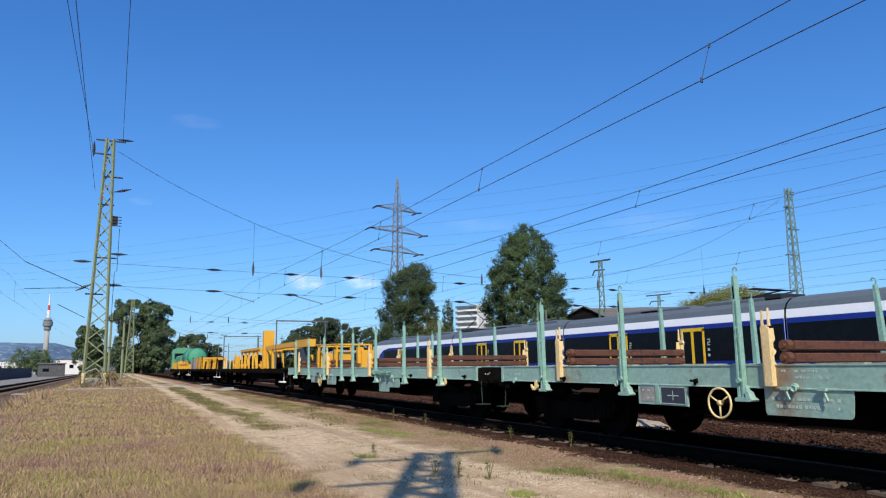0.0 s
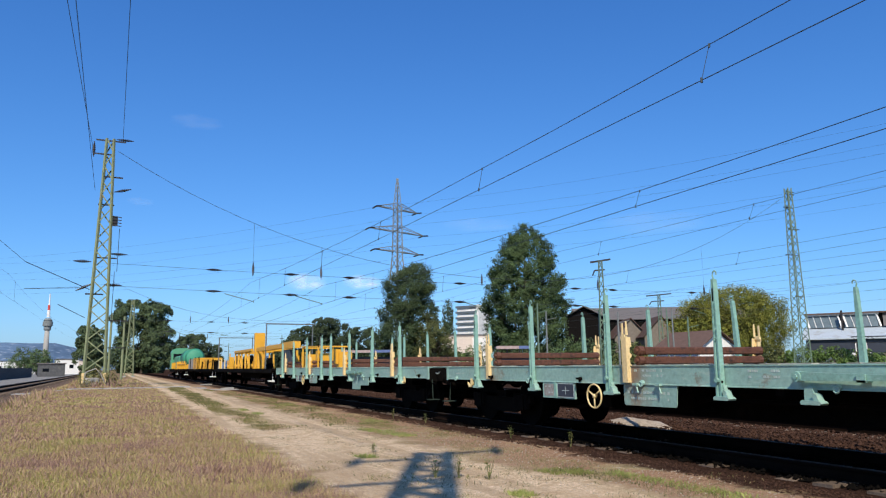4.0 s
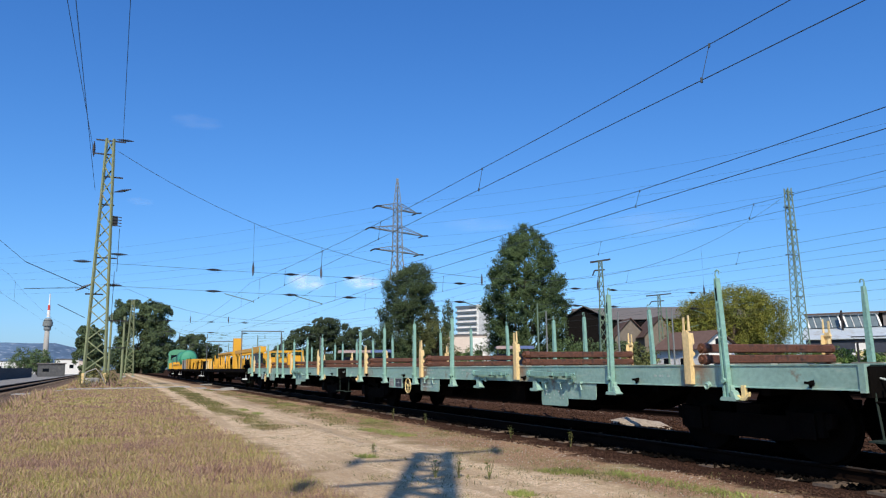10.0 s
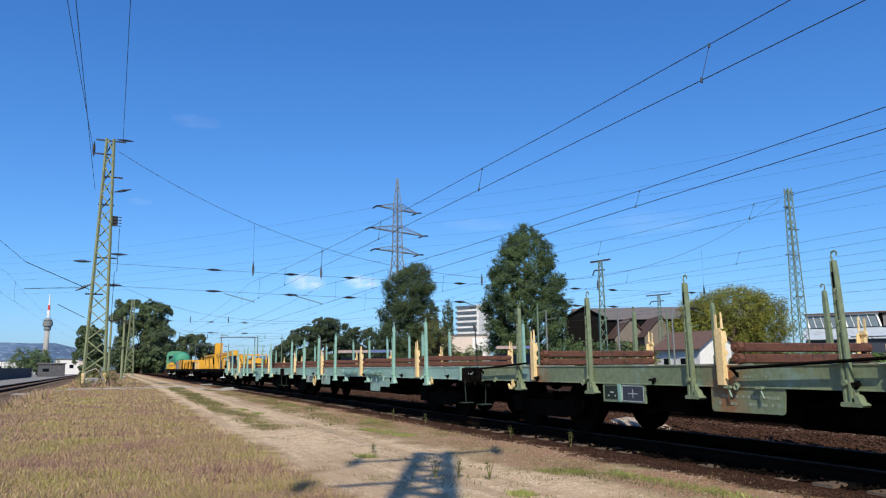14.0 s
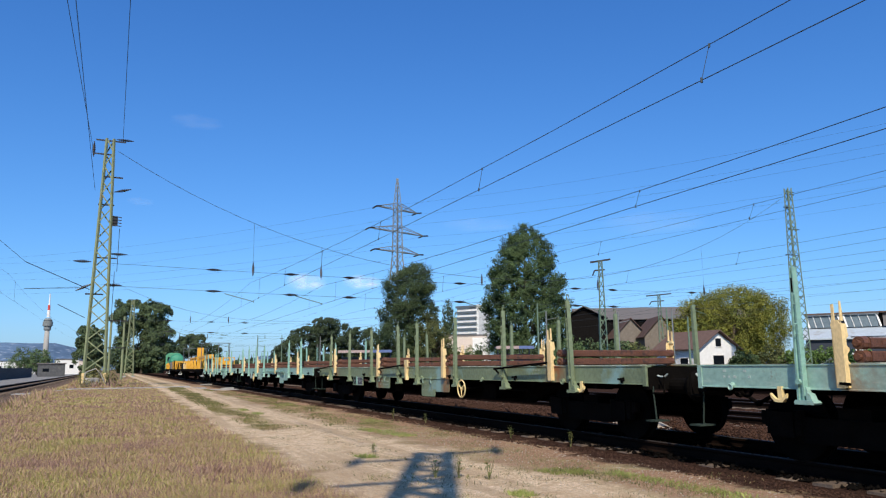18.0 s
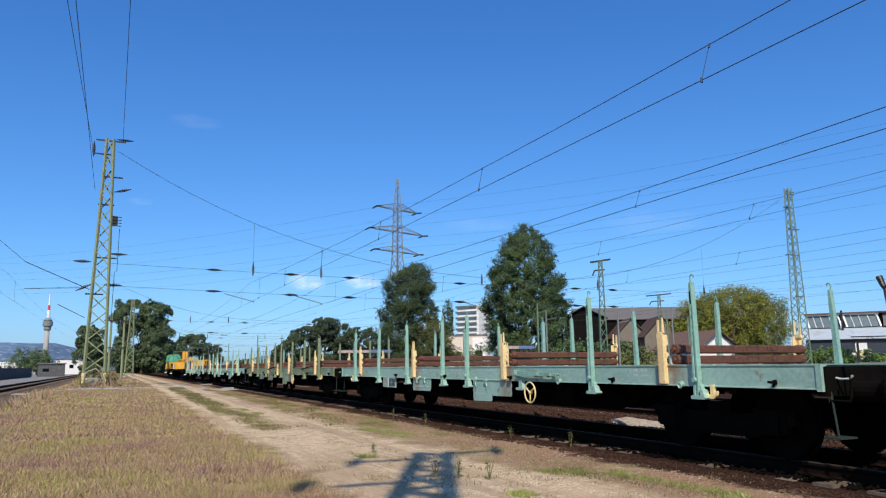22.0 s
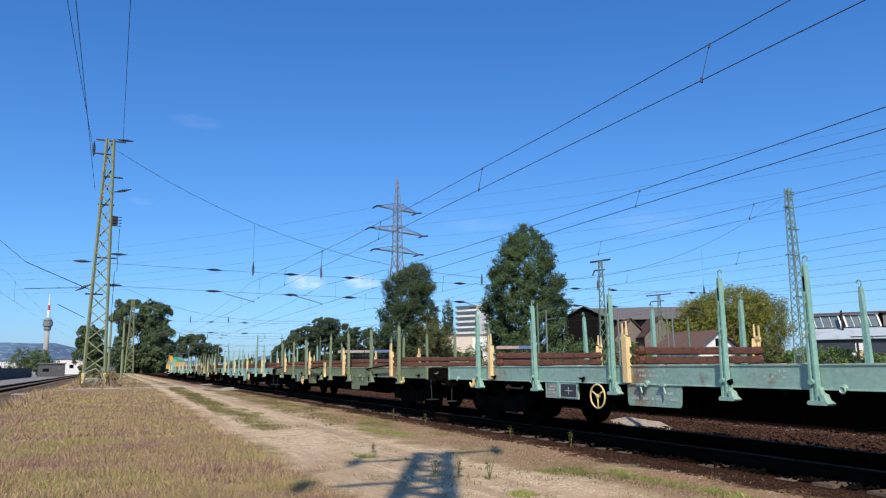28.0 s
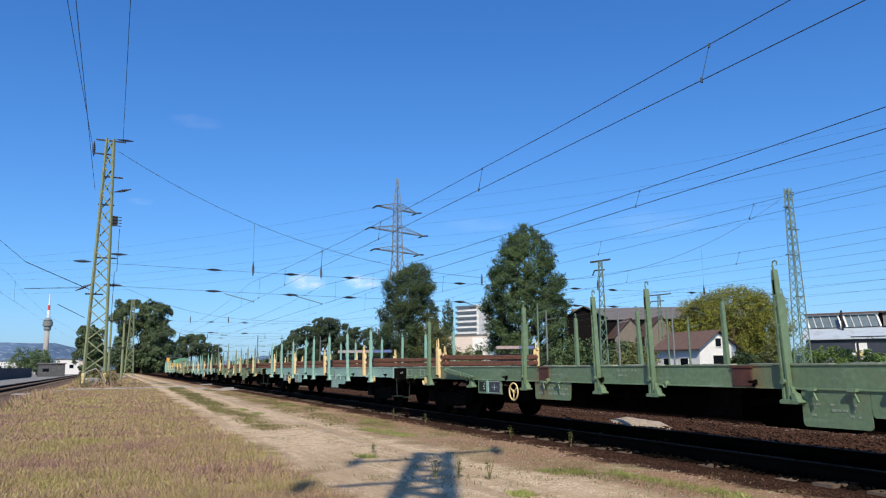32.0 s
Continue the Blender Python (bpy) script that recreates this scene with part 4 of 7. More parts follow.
def coach_skin(bm, y0, y1, nose=False):
    """The body shell. With a nose its rear end rounds off."""
    rows = []
    steps = [(y0, 1.0, 0.0)] if not nose else [(y0, 0.55, 1.0), (y0 + 0.1, 0.66, 0.8), (y0 + 0.4, 0.8, 0.5), (y0 + 1.0, 0.91, 0.25), (y0 + 1.8, 0.97, 0.1), (y0 + 2.6, 1.0, 0.0)]
    for y, w, drop in steps + [(y1, 1.0, 0.0)]:
        ring_ = []
        for x, z in COACH_SIDE:
            k = max(0, (z - 2.2) / 2.0)
            ring_.append(bm.verts.new((x * w, y + (drop * k * 0.9 if nose else 0), z - drop * k * 0.75)))
        rows.append(ring_)
    k = len(COACH_SIDE)
    for a, b in zip(rows, rows[1:]):
        for i in range(k):
            f = bm.faces.new((a[i], a[(i + 1) % k], b[(i + 1) % k], b[i]))
            z = (COACH_SIDE[i][1] + COACH_SIDE[(i + 1) % k][1]) / 2
            f.material_index = 1 if z > 3.7 else 0
    bm.faces.new(rows[0][::-1])
    bm.faces.new(rows[-1])


def build_coach(length, doors, nose=False, panto=None, lift=None):
    c = thing("coach", "white and deep blue electric railcar with yellow doors", "railcar", "cars of the passenger train")
    h = length / 2
    bm = nb()
    coach_skin(bm, -h + 0.004, h - 0.004, nose)
    part("body", bm, [M_CAR_WHITE, M_CAR_GREY], c, smooth=False)
    start = -h + (4.4 if nose else 0.07)
    for s in (-1, 1):
        bm = nb()
        x0, x1 = sorted((s * 1.412, s * 1.425))
        if nose:
            # the blue field sweeps down in a curve towards the nose
            pts = [(start + 0.4, 0.6), (start - 0.9, 0.9), (start - 1.4, 1.4), (start - 1.3, 2.0), (start - 0.8, 2.6), (start + 0.3, 3.05), (start + 1.8, 3.25), (h - 0.07, 3.25), (h - 0.07, 0.6)]
        else:
            pts = [(start, 0.6), (start, 3.25), (h - 0.07, 3.25), (h - 0.07, 0.6)]
        prism(bm, pts, x0, x1, "x")
        part("blue_field", bm, M_CAR_BLUE, c, "deep blue painted side")
        # window band between the doors
        cuts = sorted(doors)
        edges = [start + (0.5 if nose else 0.05)] + [e for d in cuts for e in (d - 0.8, d + 0.8)] + [h - 0.12]
        for a, b in zip(edges[::2], edges[1::2]):
            if b - a < 0.5:
                continue
            bm = nb()
            x0, x1 = sorted((s * 1.425, s * 1.432))
            box(bm, x0, x1, a, b, 1.5, 3.03)
            band = part("window_band", bm, M_GLASS, c, "dark tinted window band")
            k = max(1, round((b - a) / 1.7))
            for i in range(k):
                bm = nb()
                q0, q1 = a + (b - a) * i / k + 0.1, a + (b - a) * (i + 1) / k - 0.1
                x0, x1 = sorted((s * 1.432, s * 1.438))
                box(bm, x0, x1, q0, q1, 1.7, 2.8)
                part("pane", bm, M_GLASS, band)
        for d in doors:
            bm = nb()
            x0, x1 = sorted((s * 1.41, s * 1.45))
            for a, b in ((d - 0.78, d - 0.66), (d - 0.08, d + 0.08), (d + 0.66, d + 0.78)):
                box(bm, x0, x1, a, b, 0.85, 3.05)
            for a, b in ((d - 0.78, d + 0.78),):
                box(bm, x0, x1, a, b, 2.93, 3.1)
                box(bm, x0, x1, a, b, 0.8, 1.3)
            dr = part("door", bm, M_CAR_YELLOW, c, "yellow double door with tall dark panes")
            for a, b in ((d - 0.66, d - 0.08), (d + 0.08, d + 0.66)):
                bm = nb()
                x0, x1 = sorted((s * 1.415, s * 1.435))
                box(bm, x0, x1, a, b, 1.3, 2.93)
                part("door_pane", bm, M_GLASS, dr)
            # white number marks beside the door
            bm = nb()
            x0, x1 = sorted((s * 1.44, s * 1.443))
            def fig(q, w, z0, z1):
                e = d + 0.93 + (q if s > 0 else 0.22 - q - w)
                box(bm, x0, x1, e, e + w, z0, z1)
            for z in (2.5, 2.37, 2.24):
                fig(0.03, 0.17, z, z + 0.04)
            fig(0.16, 0.04, 2.41, 2.5)
            fig(0.03, 0.04, 2.28, 2.37)
            for z in (1.98, 1.72):
                fig(0.03, 0.14, z, z + 0.12)
            tagged(part("marking", bm, M_LETTER, c), kind="stuff")
    for y0, y1, z in ((-h + 5.0, -h + 8.2, 4.33), (-1.5, 2.2, 4.3), (h - 5, h - 1.5, 4.33)):
        bm = nb()
        prism(bm, [(-0.85, 4.1), (0.85, 4.1), (0.85, z - 0.08), (0.75, z), (-0.75, z), (-0.85, z - 0.08)], y0, y1)
        part("roof_unit", bm, M_CAR_GREY, c)
    bm = nb()
    box(bm, -1.2, 1.2, -h + 1.5, h - 1.5, 0.45, 0.9)
    part("underfloor", bm, M_BLACK, c)
    for q in (-h + 1.0, h - 1.0):
        if nose and q < 0:
            q = -h + 3.4
        bm = nb()
        for s in (-1, 1):
            for k in (-1.1, 1.1):
                tube(bm, (s * 0.72, q + k, 0.6), (s * 0.85, q + k, 0.6), 0.42, n=20)
            box(bm, s * 0.95 - 0.06, s * 0.95 + 0.06, q - 1.5, q + 1.5, 0.5, 0.75)
        part("bogie", bm, M_BLACK, c)
    if nose:
        for s in (-1, 1):
            bm = nb()
            prism(bm, [(-h + 1.75, 1.95), (-h + 2.45, 1.95), (-h + 2.5, 2.9), (-h + 1.95, 2.9)], s * 1.36 - 0.06, s * 1.36 + 0.055, "x")
            part("cab_window", bm, M_GLASS, c)
        bm = nb()
        box(bm, -0.7, 0.7, -h + 0.1, -h + 0.5, 2.0, 2.7)
        part("windscreen", bm, M_GLASS, c)
        for s in (-1, 1):
            bm = nb()
            bar(bm, (s * 1.4, -h + 2.0, 2.9), (s * 1.62, -h + 1.8, 2.8), 0.05)
            box(bm, s * 1.62 - 0.05, s * 1.62 + 0.05, -h + 1.72, -h + 1.86, 2.5, 2.9)
            part("mirror_arm", bm, M_CAR_WHITE, c)
    else:
        bm = nb()
        prism(bm, [(x * 1.006, 0.55 + (z - 0.55) * 1.003) for x, z in COACH_SIDE], -h - 0.04, -h + 0.04)
        part("gangway_bellows", bm, M_BLACK, c)
    for y, knee, top in ((panto, 4.56, 4.74), (lift, 5.1, 5.87)):
        if y is None:
            continue
        bm = nb()
        box(bm, -0.8, 0.8, y - 0.5, y + 1.6, 4.2, 4.4)
        pg = part("pantograph", bm, M_DARK, c, "dark folding pantograph")
        for s in (-0.5, 0.5):
            bm = nb()
            chain(bm, [Vector((s, y, 4.4)), Vector((s * 0.8, y + 1.5, knee)), Vector((s * 0.7, y + 0.1, top - 0.03))], 0.045, 6)
            part("arm", bm, M_DARK, pg)
        for q in (-0.15, 0.15):
            bm = nb()
            tube(bm, (-0.9, y + 0.1 + q, top), (0.9, y + 0.1 + q, top), 0.03)
            part("contact_strip", bm, M_DARK, pg)
    return c


COACHES = [build_coach(21.6, (-1.0,), nose=True), build_coach(16.5, (-2.85, 2.85), lift=-7.3), build_coach(16.5, (-2.85, 2.85), panto=6.0), build_coach(16.5, (-2.85, 2.85)), build_coach(16.5, (-2.85, 2.85))]
# how far each car's middle lies ahead of the train's tail
COACH_AT = (10.8, 29.85, 46.35, 62.85, 79.35)


# ---- masts and wires ----
def lattice(bm, w0, w1, z0, z1, leg=0.1, brace=0.045, bays=12, d0=None, d1=None):
    """Four tapering legs with zigzag bracing on all faces."""
    d0, d1 = d0 or w0, d1 or w1
    def corner(i, t):
        sx, sy = ((-1, -1), (1, -1), (1, 1), (-1, 1))[i]
        w, d = w0 + (w1 - w0) * t, d0 + (d1 - d0) * t
        return Vector((sx * w / 2, sy * d / 2, z0 + (z1 - z0) * t))
    for i in range(4):
        bar(bm, corner(i, 0), corner(i, 1), leg)
    ts = [1 - (1 - k / bays) ** 1.0 for k in range(bays + 1)]
    for k in range(bays):
        for i in range(4):
            a, b = (i, (i + 1) % 4) if k % 2 else ((i + 1) % 4, i)
            bar(bm, corner(a, ts[k]), corner(b, ts[k + 1]), brace)


def insulator_mesh(n=6, r=0.09, l=0.55):
    bm = nb()
    # stacked sheds, fuller in the middle, between two end caps
    tube(bm, (0, 0, -l / 2 - 0.12), (0, 0, l / 2 + 0.12), r * 0.3, n=6)
    for k in range(n):
        f = 1 - abs((k + 0.5) / n * 2 - 1) ** 1.6 * 0.6
        z = -l / 2 + l * (k + 0.5) / n
        tube(bm, (0, 0, z - l / n * 0.48), (0, 0, z + l / n * 0.3), r * f, r * f * 0.8, n=8)
    return bm


def wire(bm, a, b, r=0.012, sag=0.0, n=1):
    a, b = Vector(a), Vector(b)
    chain(bm, [a.lerp(b, k / n) - Vector((0, 0, 4 * sag * (k / n) * (1 - k / n))) for k in range(n + 1)], r)


SPAN_Y = 53.0


def build_mast(x, y, height, base, top, label, material, arms=(), z0=0.3, group="lattice masts of the yard", bays=14, turn=0, leg=0.11, brace=0.075):
    ms = thing("lattice_mast", label, "lattice mast", group, at=pose(x, y, 0, 0, 0, turn))
    bm = nb()
    lattice(bm, base, top, z0, height, leg=leg, brace=brace, bays=bays)
    part("lattice", bm, material, ms)
    bm = nb()
    for sx in (-1, 1):
        for sy in (-1, 1):
            prism(bm, [(-0.2 + sx * base / 2, -0.2 + sy * base / 2), (0.2 + sx * base / 2, -0.2 + sy * base / 2), (0.2 + sx * base / 2, 0.2 + sy * base / 2), (-0.2 + sx * base / 2, 0.2 + sy * base / 2)], -0.2, z0 + 0.12, "z")
    part("footing", bm, M_CONCRETE, ms)
    for z, a, b, dark in arms:
        bm = nb()
        bar(bm, (a, 0, z), (b, 0, z), 0.09)
        part("cross_arm", bm, M_DARK if dark else material, ms)
    return ms


LEFT_MAST = build_mast(-1.15, SPAN_Y, 17.3, 1.3, 0.45, "tall olive-painted lattice mast with brown insulators, in grass", M_MAST,
                       arms=((17.2, -0.9, 1.0, 1), (16.2, -1.0, 0.3, 1), (14.6, -0.35, 0.95, 1), (12.6, -0.5, 0.5, 1), (8.9, -0.5, 0.9, 1), (6.4, -0.9, 0.2, 1)), bays=17, leg=0.135)
RIGHT_MAST = build_mast(66.5, SPAN_Y, 20.4, 1.2, 0.5, "tall green lattice mast carrying the cross span", M_MASTG,
                        arms=((18.2, -0.9, 0.3, 1), (15.8, -0.5, 1.2, 1), (12.9, -1.2, 0.9, 1), (20.0, -0.2, 0.9, 1), (19.7, -0.2, 0.9, 1), (8.4, -0.2, 0.9, 1)), bays=24, leg=0.10, brace=0.06)
BACK_TURN = -25.6
BACK_MAST = build_mast(-2.6, -4.6, 15.4, 0.95, 0.46, "lattice mast behind the camera, throwing its shadow on the road", M_MAST,
                       arms=((15.3, -0.3, 1.15, 1), (15.0, -1.3, 0.3, 1), (13.0, -1.6, 0.3, 1)), bays=36, turn=BACK_TURN, leg=0.16, brace=0.09)
for o in BACK_MAST.children:
    if o.name.startswith("cross_arm"):
        o.matrix_basis = pose(0, 0, 0, 0, 0, -BACK_TURN)

TRACK_WIRES = (TRACK_X, 14.0, 19.0, 27.2, 33.0, 40.6, 46.0, 53.7)


def build_catenary(x, label):
    # the wires hang a little off the track's middle
    x += 0.12 if 0 < x < 10 else 0.22 if 0 < x < 16 else 0.0
    ct = thing("overhead_line", label, "overhead line", "overhead lines", at=pose(x, 0, 0))
    r = 0.0095 if 0 < x < 10 else 0.011 if 0 < x < 16 else 0.006
    rows = [-27, 53, 112, 170, 235]
    low, high = [], []
    drops = []
    for y0, y1 in zip(rows, rows[1:]):
        p0, p1 = (on_line(y, x)[0] - Vector((x, 0, 0)) for y in (y0, y1))
        sag = 0.93 if y0 < 0 and x < 10 else 1.03 if y0 < 0 else 0.6
        for k in range(10):
            t = k / 10
            p = p0.lerp(p1, t)
            low.append(p + Vector((0, 0, 6.14)))
            high.append(p + Vector((0, 0, 7.6 - 4 * sag * t * (1 - t))))
        t = (8.5 - 8.2 * 4 - y0) / (y1 - y0) if y0 < 0 else 0.07
        while t < 0.97:
            if t > 0.03:
                p = p0.lerp(p1, t)
                drops.append((p + Vector((0, 0, 6.14)), p + Vector((0, 0, 7.6 - 4 * sag * t * (1 - t)))))
            t += 8.2 / (y1 - y0)
    for name, pts in (("contact_wire", low), ("messenger_wire", high)):
        bm = nb()
        chain(bm, pts, r)
        part(name, bm, M_WIRE, ct)
    for a, b in drops:
        if x < 30 and a.y < 60:
            bm = nb()
            tube(bm, a, b + Vector((0, -0.22, 0)), 0.007, n=4, caps=False)
            tube(bm, a - Vector((0, 0, 0.04)), a + Vector((0, 0, 0.05)), 0.022, n=5)
            tube(bm, b + Vector((0, -0.22, -0.04)), b + Vector((0, -0.22, 0.03)), 0.02, n=5)
            part("dropper", bm, M_WIRE, ct)
    return ct


for x in TRACK_WIRES:
    build_catenary(x, "contact wire and messenger wire with droppers above a track")


# ---- trees ----
def leaf_material(name, color, color2):
    m = mat(name, color, 0.7, spread=0.45, scale=0.45, fine=3, per_piece=0.55, bump=0, stain=color2, stain_at=0.52, stain_scale=0.5)
    m.node_tree.nodes["Principled BSDF"].inputs["Specular IOR Level"].default_value = 0.25
    return m


M_LEAF = leaf_material("dark green leaves", (0.062, 0.095, 0.033), (0.034, 0.058, 0.025))
M_LEAF_GREY = leaf_material("grey green leaves", (0.080, 0.118, 0.046), (0.050, 0.080, 0.036))
M_LEAF_YELLOW = leaf_material("yellow green leaves", (0.24, 0.24, 0.04), (0.12, 0.15, 0.03))
M_LEAF_OLIVE = leaf_material("olive leaves", (0.095, 0.105, 0.034), (0.05, 0.07, 0.028))
M_LEAF_FAR = leaf_material("far dark leaves", (0.056, 0.080, 0.034), (0.034, 0.052, 0.026))


def build_tree(name, x, y, height, lobes, material, label, count=9000, leaf=0.42, seed=0, trunk=0.45, low=1.5, base=0.0, group="", clump=1.1, tall=1.0):
    """lobes: (x, y, z, rx, ry, rz) from the tree's foot; leaves in small clumps over their shells."""
    tr = thing(name, label, "tree" if name == "tree" else name, group, at=pose(x, y, base))
    rnd = np.random.RandomState(seed)
    bm = nb()
    fork = height * 0.45
    tube(bm, (0, 0, -0.2), (0.1, 0, fork), trunk, trunk * 0.6, n=10)
    for k, (lx, ly, lz, rx, ry, rz) in enumerate(lobes):
        tube(bm, (0.1, 0, fork * (0.55 + 0.45 * (k % 3) / 2)), (lx, ly, lz), trunk * 0.4, trunk * 0.1, n=6)
        for j in range(3):
            a = j * 2.1 + k
            tube(bm, (lx * 0.8, ly * 0.8, lz * 0.92), (lx + rx * 0.7 * math.cos(a), ly + ry * 0.7 * math.sin(a), lz + rz * 0.4), trunk * 0.14, 0.02, n=5)
    part("trunk", bm, M_BARK, tr)
    area = np.array([l[3] * l[4] + l[4] * l[5] + l[3] * l[5] for l in lobes])
    lob = np.array(lobes)
    kc = max(8, int(area.sum() / clump ** 2 * 2.6))
    lo = lob[rnd.choice(len(lobes), kc, p=area / area.sum())]
    d = rnd.normal(size=(kc, 3))
    d /= np.linalg.norm(d, axis=1, keepdims=True)
    cen = lo[:, :3] + d * lo[:, 3:] * (rnd.uniform(0.25, 1.0, kc) ** 0.5)[:, None]
    rad = clump * rnd.uniform(0.45, 1.05, kc)
    keep = cen[:, 2] > low
    cen, rad, d = cen[keep], rad[keep], d[keep]
    pick = rnd.choice(len(cen), count, p=rad ** 2 / (rad ** 2).sum())
    q = rnd.normal(size=(count, 3)) + d[pick] * 0.7 + np.array((0, 0, 0.35))
    q /= np.linalg.norm(q, axis=1, keepdims=True)
    o = cen[pick] + q * (rad[pick] * rnd.uniform(0.35, 1.05, count) ** 0.6)[:, None] * np.array((1, 1, tall))
    o[:, 2] = np.maximum(o[:, 2], 0.05)
    k = count
    nrm = q + rnd.normal(size=(k, 3)) * 0.45
    nrm /= np.linalg.norm(nrm, axis=1, keepdims=True)
    a = np.cross(nrm, rnd.normal(size=(k, 3)))
    a /= np.linalg.norm(a, axis=1, keepdims=True) + 1e-6
    b = np.cross(nrm, a)
    s = (leaf * rnd.uniform(0.5, 1.1, k))[:, None]
    vs = np.stack([o - a * s * 0.5, o + b * s * 0.36, o + a * s * 0.6, o - b * s * 0.36], axis=1).reshape(-1, 3)
    fs = np.arange(4 * k).reshape(-1, 4)
    me = bpy.data.meshes.new("crown")
    me.from_pydata(vs.tolist(), [], fs.tolist())
    me.materials.append(material)
    cr = new("crown", me)
    cr.parent = tr
    return tr


def build_spray_tree(x, y, outline, material, label, sprays, per, leaf, seed, size=1.0, flat=1.0, trunk=0.4, rise=0.75, rough=0.2, low_limb=0.3, shell=0.35):
    """outline: (height, radius, offset) of the crown, from below to its top; leaves sit on short twigs that reach outwards and up."""
    tr = thing("tree", label, "tree", "trees beyond the yard", at=pose(x, y, 0, 0, 0, -math.degrees(HEADING)))
    rnd = np.random.RandomState(seed)
    zs, rs, cs = (np.array(c, float) for c in zip(*outline))
    grid = np.linspace(zs[0], zs[-1], 200)
    dens = np.interp(grid, zs, rs) + 0.15
    boughs = max(6, sprays // 9)
    bz = rnd.choice(grid, boughs, p=dens / dens.sum())
    ba = rnd.uniform(0, math.tau, boughs)
    bough = rnd.randint(0, boughs, sprays)
    wide = 0.36 * size
    z = np.clip(bz[bough] + rnd.normal(0, wide * 1.1, sprays), zs[0], zs[-1])
    a = ba[bough] + rnd.normal(0, wide, sprays) / np.maximum(0.7, np.interp(bz[bough], zs, rs))
    swell = np.array([1 + rough * (noise.noise(Vector((2.2 * math.cos(q), 2.2 * math.sin(q) + seed, h * 0.55))) + 0.6 * noise.noise(Vector((5 * math.cos(q), 5 * math.sin(q), h * 1.3 + seed)))) for q, h in zip(a, z)])
    r = np.interp(z, zs, rs) * swell * (rnd.uniform(shell, 1.0, boughs) ** 0.5)[bough] * rnd.uniform(0.86, 1.04, sprays)
    off = np.interp(z, zs, cs)
    cen = np.stack([off + r * np.cos(a), r * np.sin(a) * flat, z], axis=1)
    way = np.stack([np.cos(a), np.sin(a), np.full(sprays, rise)], axis=1) + rnd.normal(0, 0.35, (sprays, 3))
    way /= np.linalg.norm(way, axis=1, keepdims=True)
    ln_ = size * rnd.uniform(0.5, 1.25, sprays)
    n = sprays * per
    pick = np.repeat(np.arange(sprays), per)
    t = rnd.uniform(-0.55, 0.6, n)
    o = cen[pick] + way[pick] * (t * ln_[pick])[:, None] + rnd.normal(0, 1, (n, 3)) * (0.2 * ln_[pick] * (1.1 - np.abs(t)))[:, None]
    nrm = way[pick] + rnd.normal(0, 0.75, (n, 3)) + np.array((0, 0, 0.3))
    nrm /= np.linalg.norm(nrm, axis=1, keepdims=True)
    u = np.cross(nrm, rnd.normal(size=(n, 3)))
    u /= np.linalg.norm(u, axis=1, keepdims=True) + 1e-6
    v = np.cross(nrm, u)
    k = (leaf * rnd.uniform(0.55, 1.15, n))[:, None]
    vs = np.stack([o - u * k * 0.5, o + v * k * 0.36, o + u * k * 0.55, o - v * k * 0.36], axis=1).reshape(-1, 3)
    me = bpy.data.meshes.new("crown")
    me.from_pydata(vs.tolist(), [], np.arange(4 * n).reshape(-1, 4).tolist())
    me.materials.append(material)
    cr = new("crown", me)
    cr.parent = tr
    bm = nb()
    top = zs[-1] * 0.88
    tube(bm, (0, 0, -0.2), (cs[-1], 0, top), trunk, 0.06, n=10)
    for q in rnd.choice(sprays, min(70, sprays), replace=False):
        h = max(zs[0] * low_limb + 0.5, cen[q][2] - np.hypot(cen[q][0], cen[q][1]) * 1.1)
        tube(bm, (cs[-1] * h / top, 0, min(h, top)), cen[q], trunk * 0.22, 0.02, n=5)
    part("trunk", bm, M_BARK, tr)
    return tr


build_spray_tree(54.6, 89.7, [(1.4, 4.6, 0.2), (3.2, 5.4, 0.2), (6.0, 6.1, 0.3), (10.2, 6.2, 0.0), (13.5, 5.9, 0.3), (16.9, 5.0, 0.3), (19.3, 3.4, 0.3), (21.0, 1.8, 0.2), (22.0, 0.4, 0.2)], M_LEAF, "tall broad dark green poplar behind the tracks", 4200, 42, 0.22, 3, size=1.15, rough=0.2)
build_spray_tree(44.6, 111.4, [(2.0, 4.4, -0.6), (6.9, 4.2, -1.2), (8.6, 3.6, -1.4), (10.2, 4.6, -0.5), (11.8, 4.0, 0.2), (14.2, 4.8, 0.5), (16.4, 4.2, 1.0), (17.6, 2.6, 1.3), (18.3, 0.6, 1.5)], M_LEAF_GREY, "grey-green poplar tree with an open uneven crown", 2500, 34, 0.23, 5, size=1.3, rough=0.3, rise=0.9, shell=0.2)
build_spray_tree(48.4, 109, [(0.4, 3.0, 0), (2.5, 3.6, 0.3), (5.5, 3.4, 0.0), (8.0, 2.2, -0.6), (9.8, 0.4, -1.0)], M_LEAF_OLIVE, "small yellow-green tree under the poplar", 420, 40, 0.26, 6, size=1.2, rough=0.3)
build_spray_tree(83.8, 79.3, [(0.5, 6.5, 0.5), (2.5, 8.0, 0.2), (5.0, 9.2, 0.2), (7.5, 9.2, 0.5), (9.3, 8.5, 0.9), (10.6, 7.0, 1.2), (11.5, 5.0, 1.4), (12.2, 1.8, 1.6)], M_LEAF_YELLOW, "yellowing broad tree beside the house", 4300, 32, 0.2, 7, size=1.5, flat=0.62, rise=1.9, rough=0.2, shell=0.25)
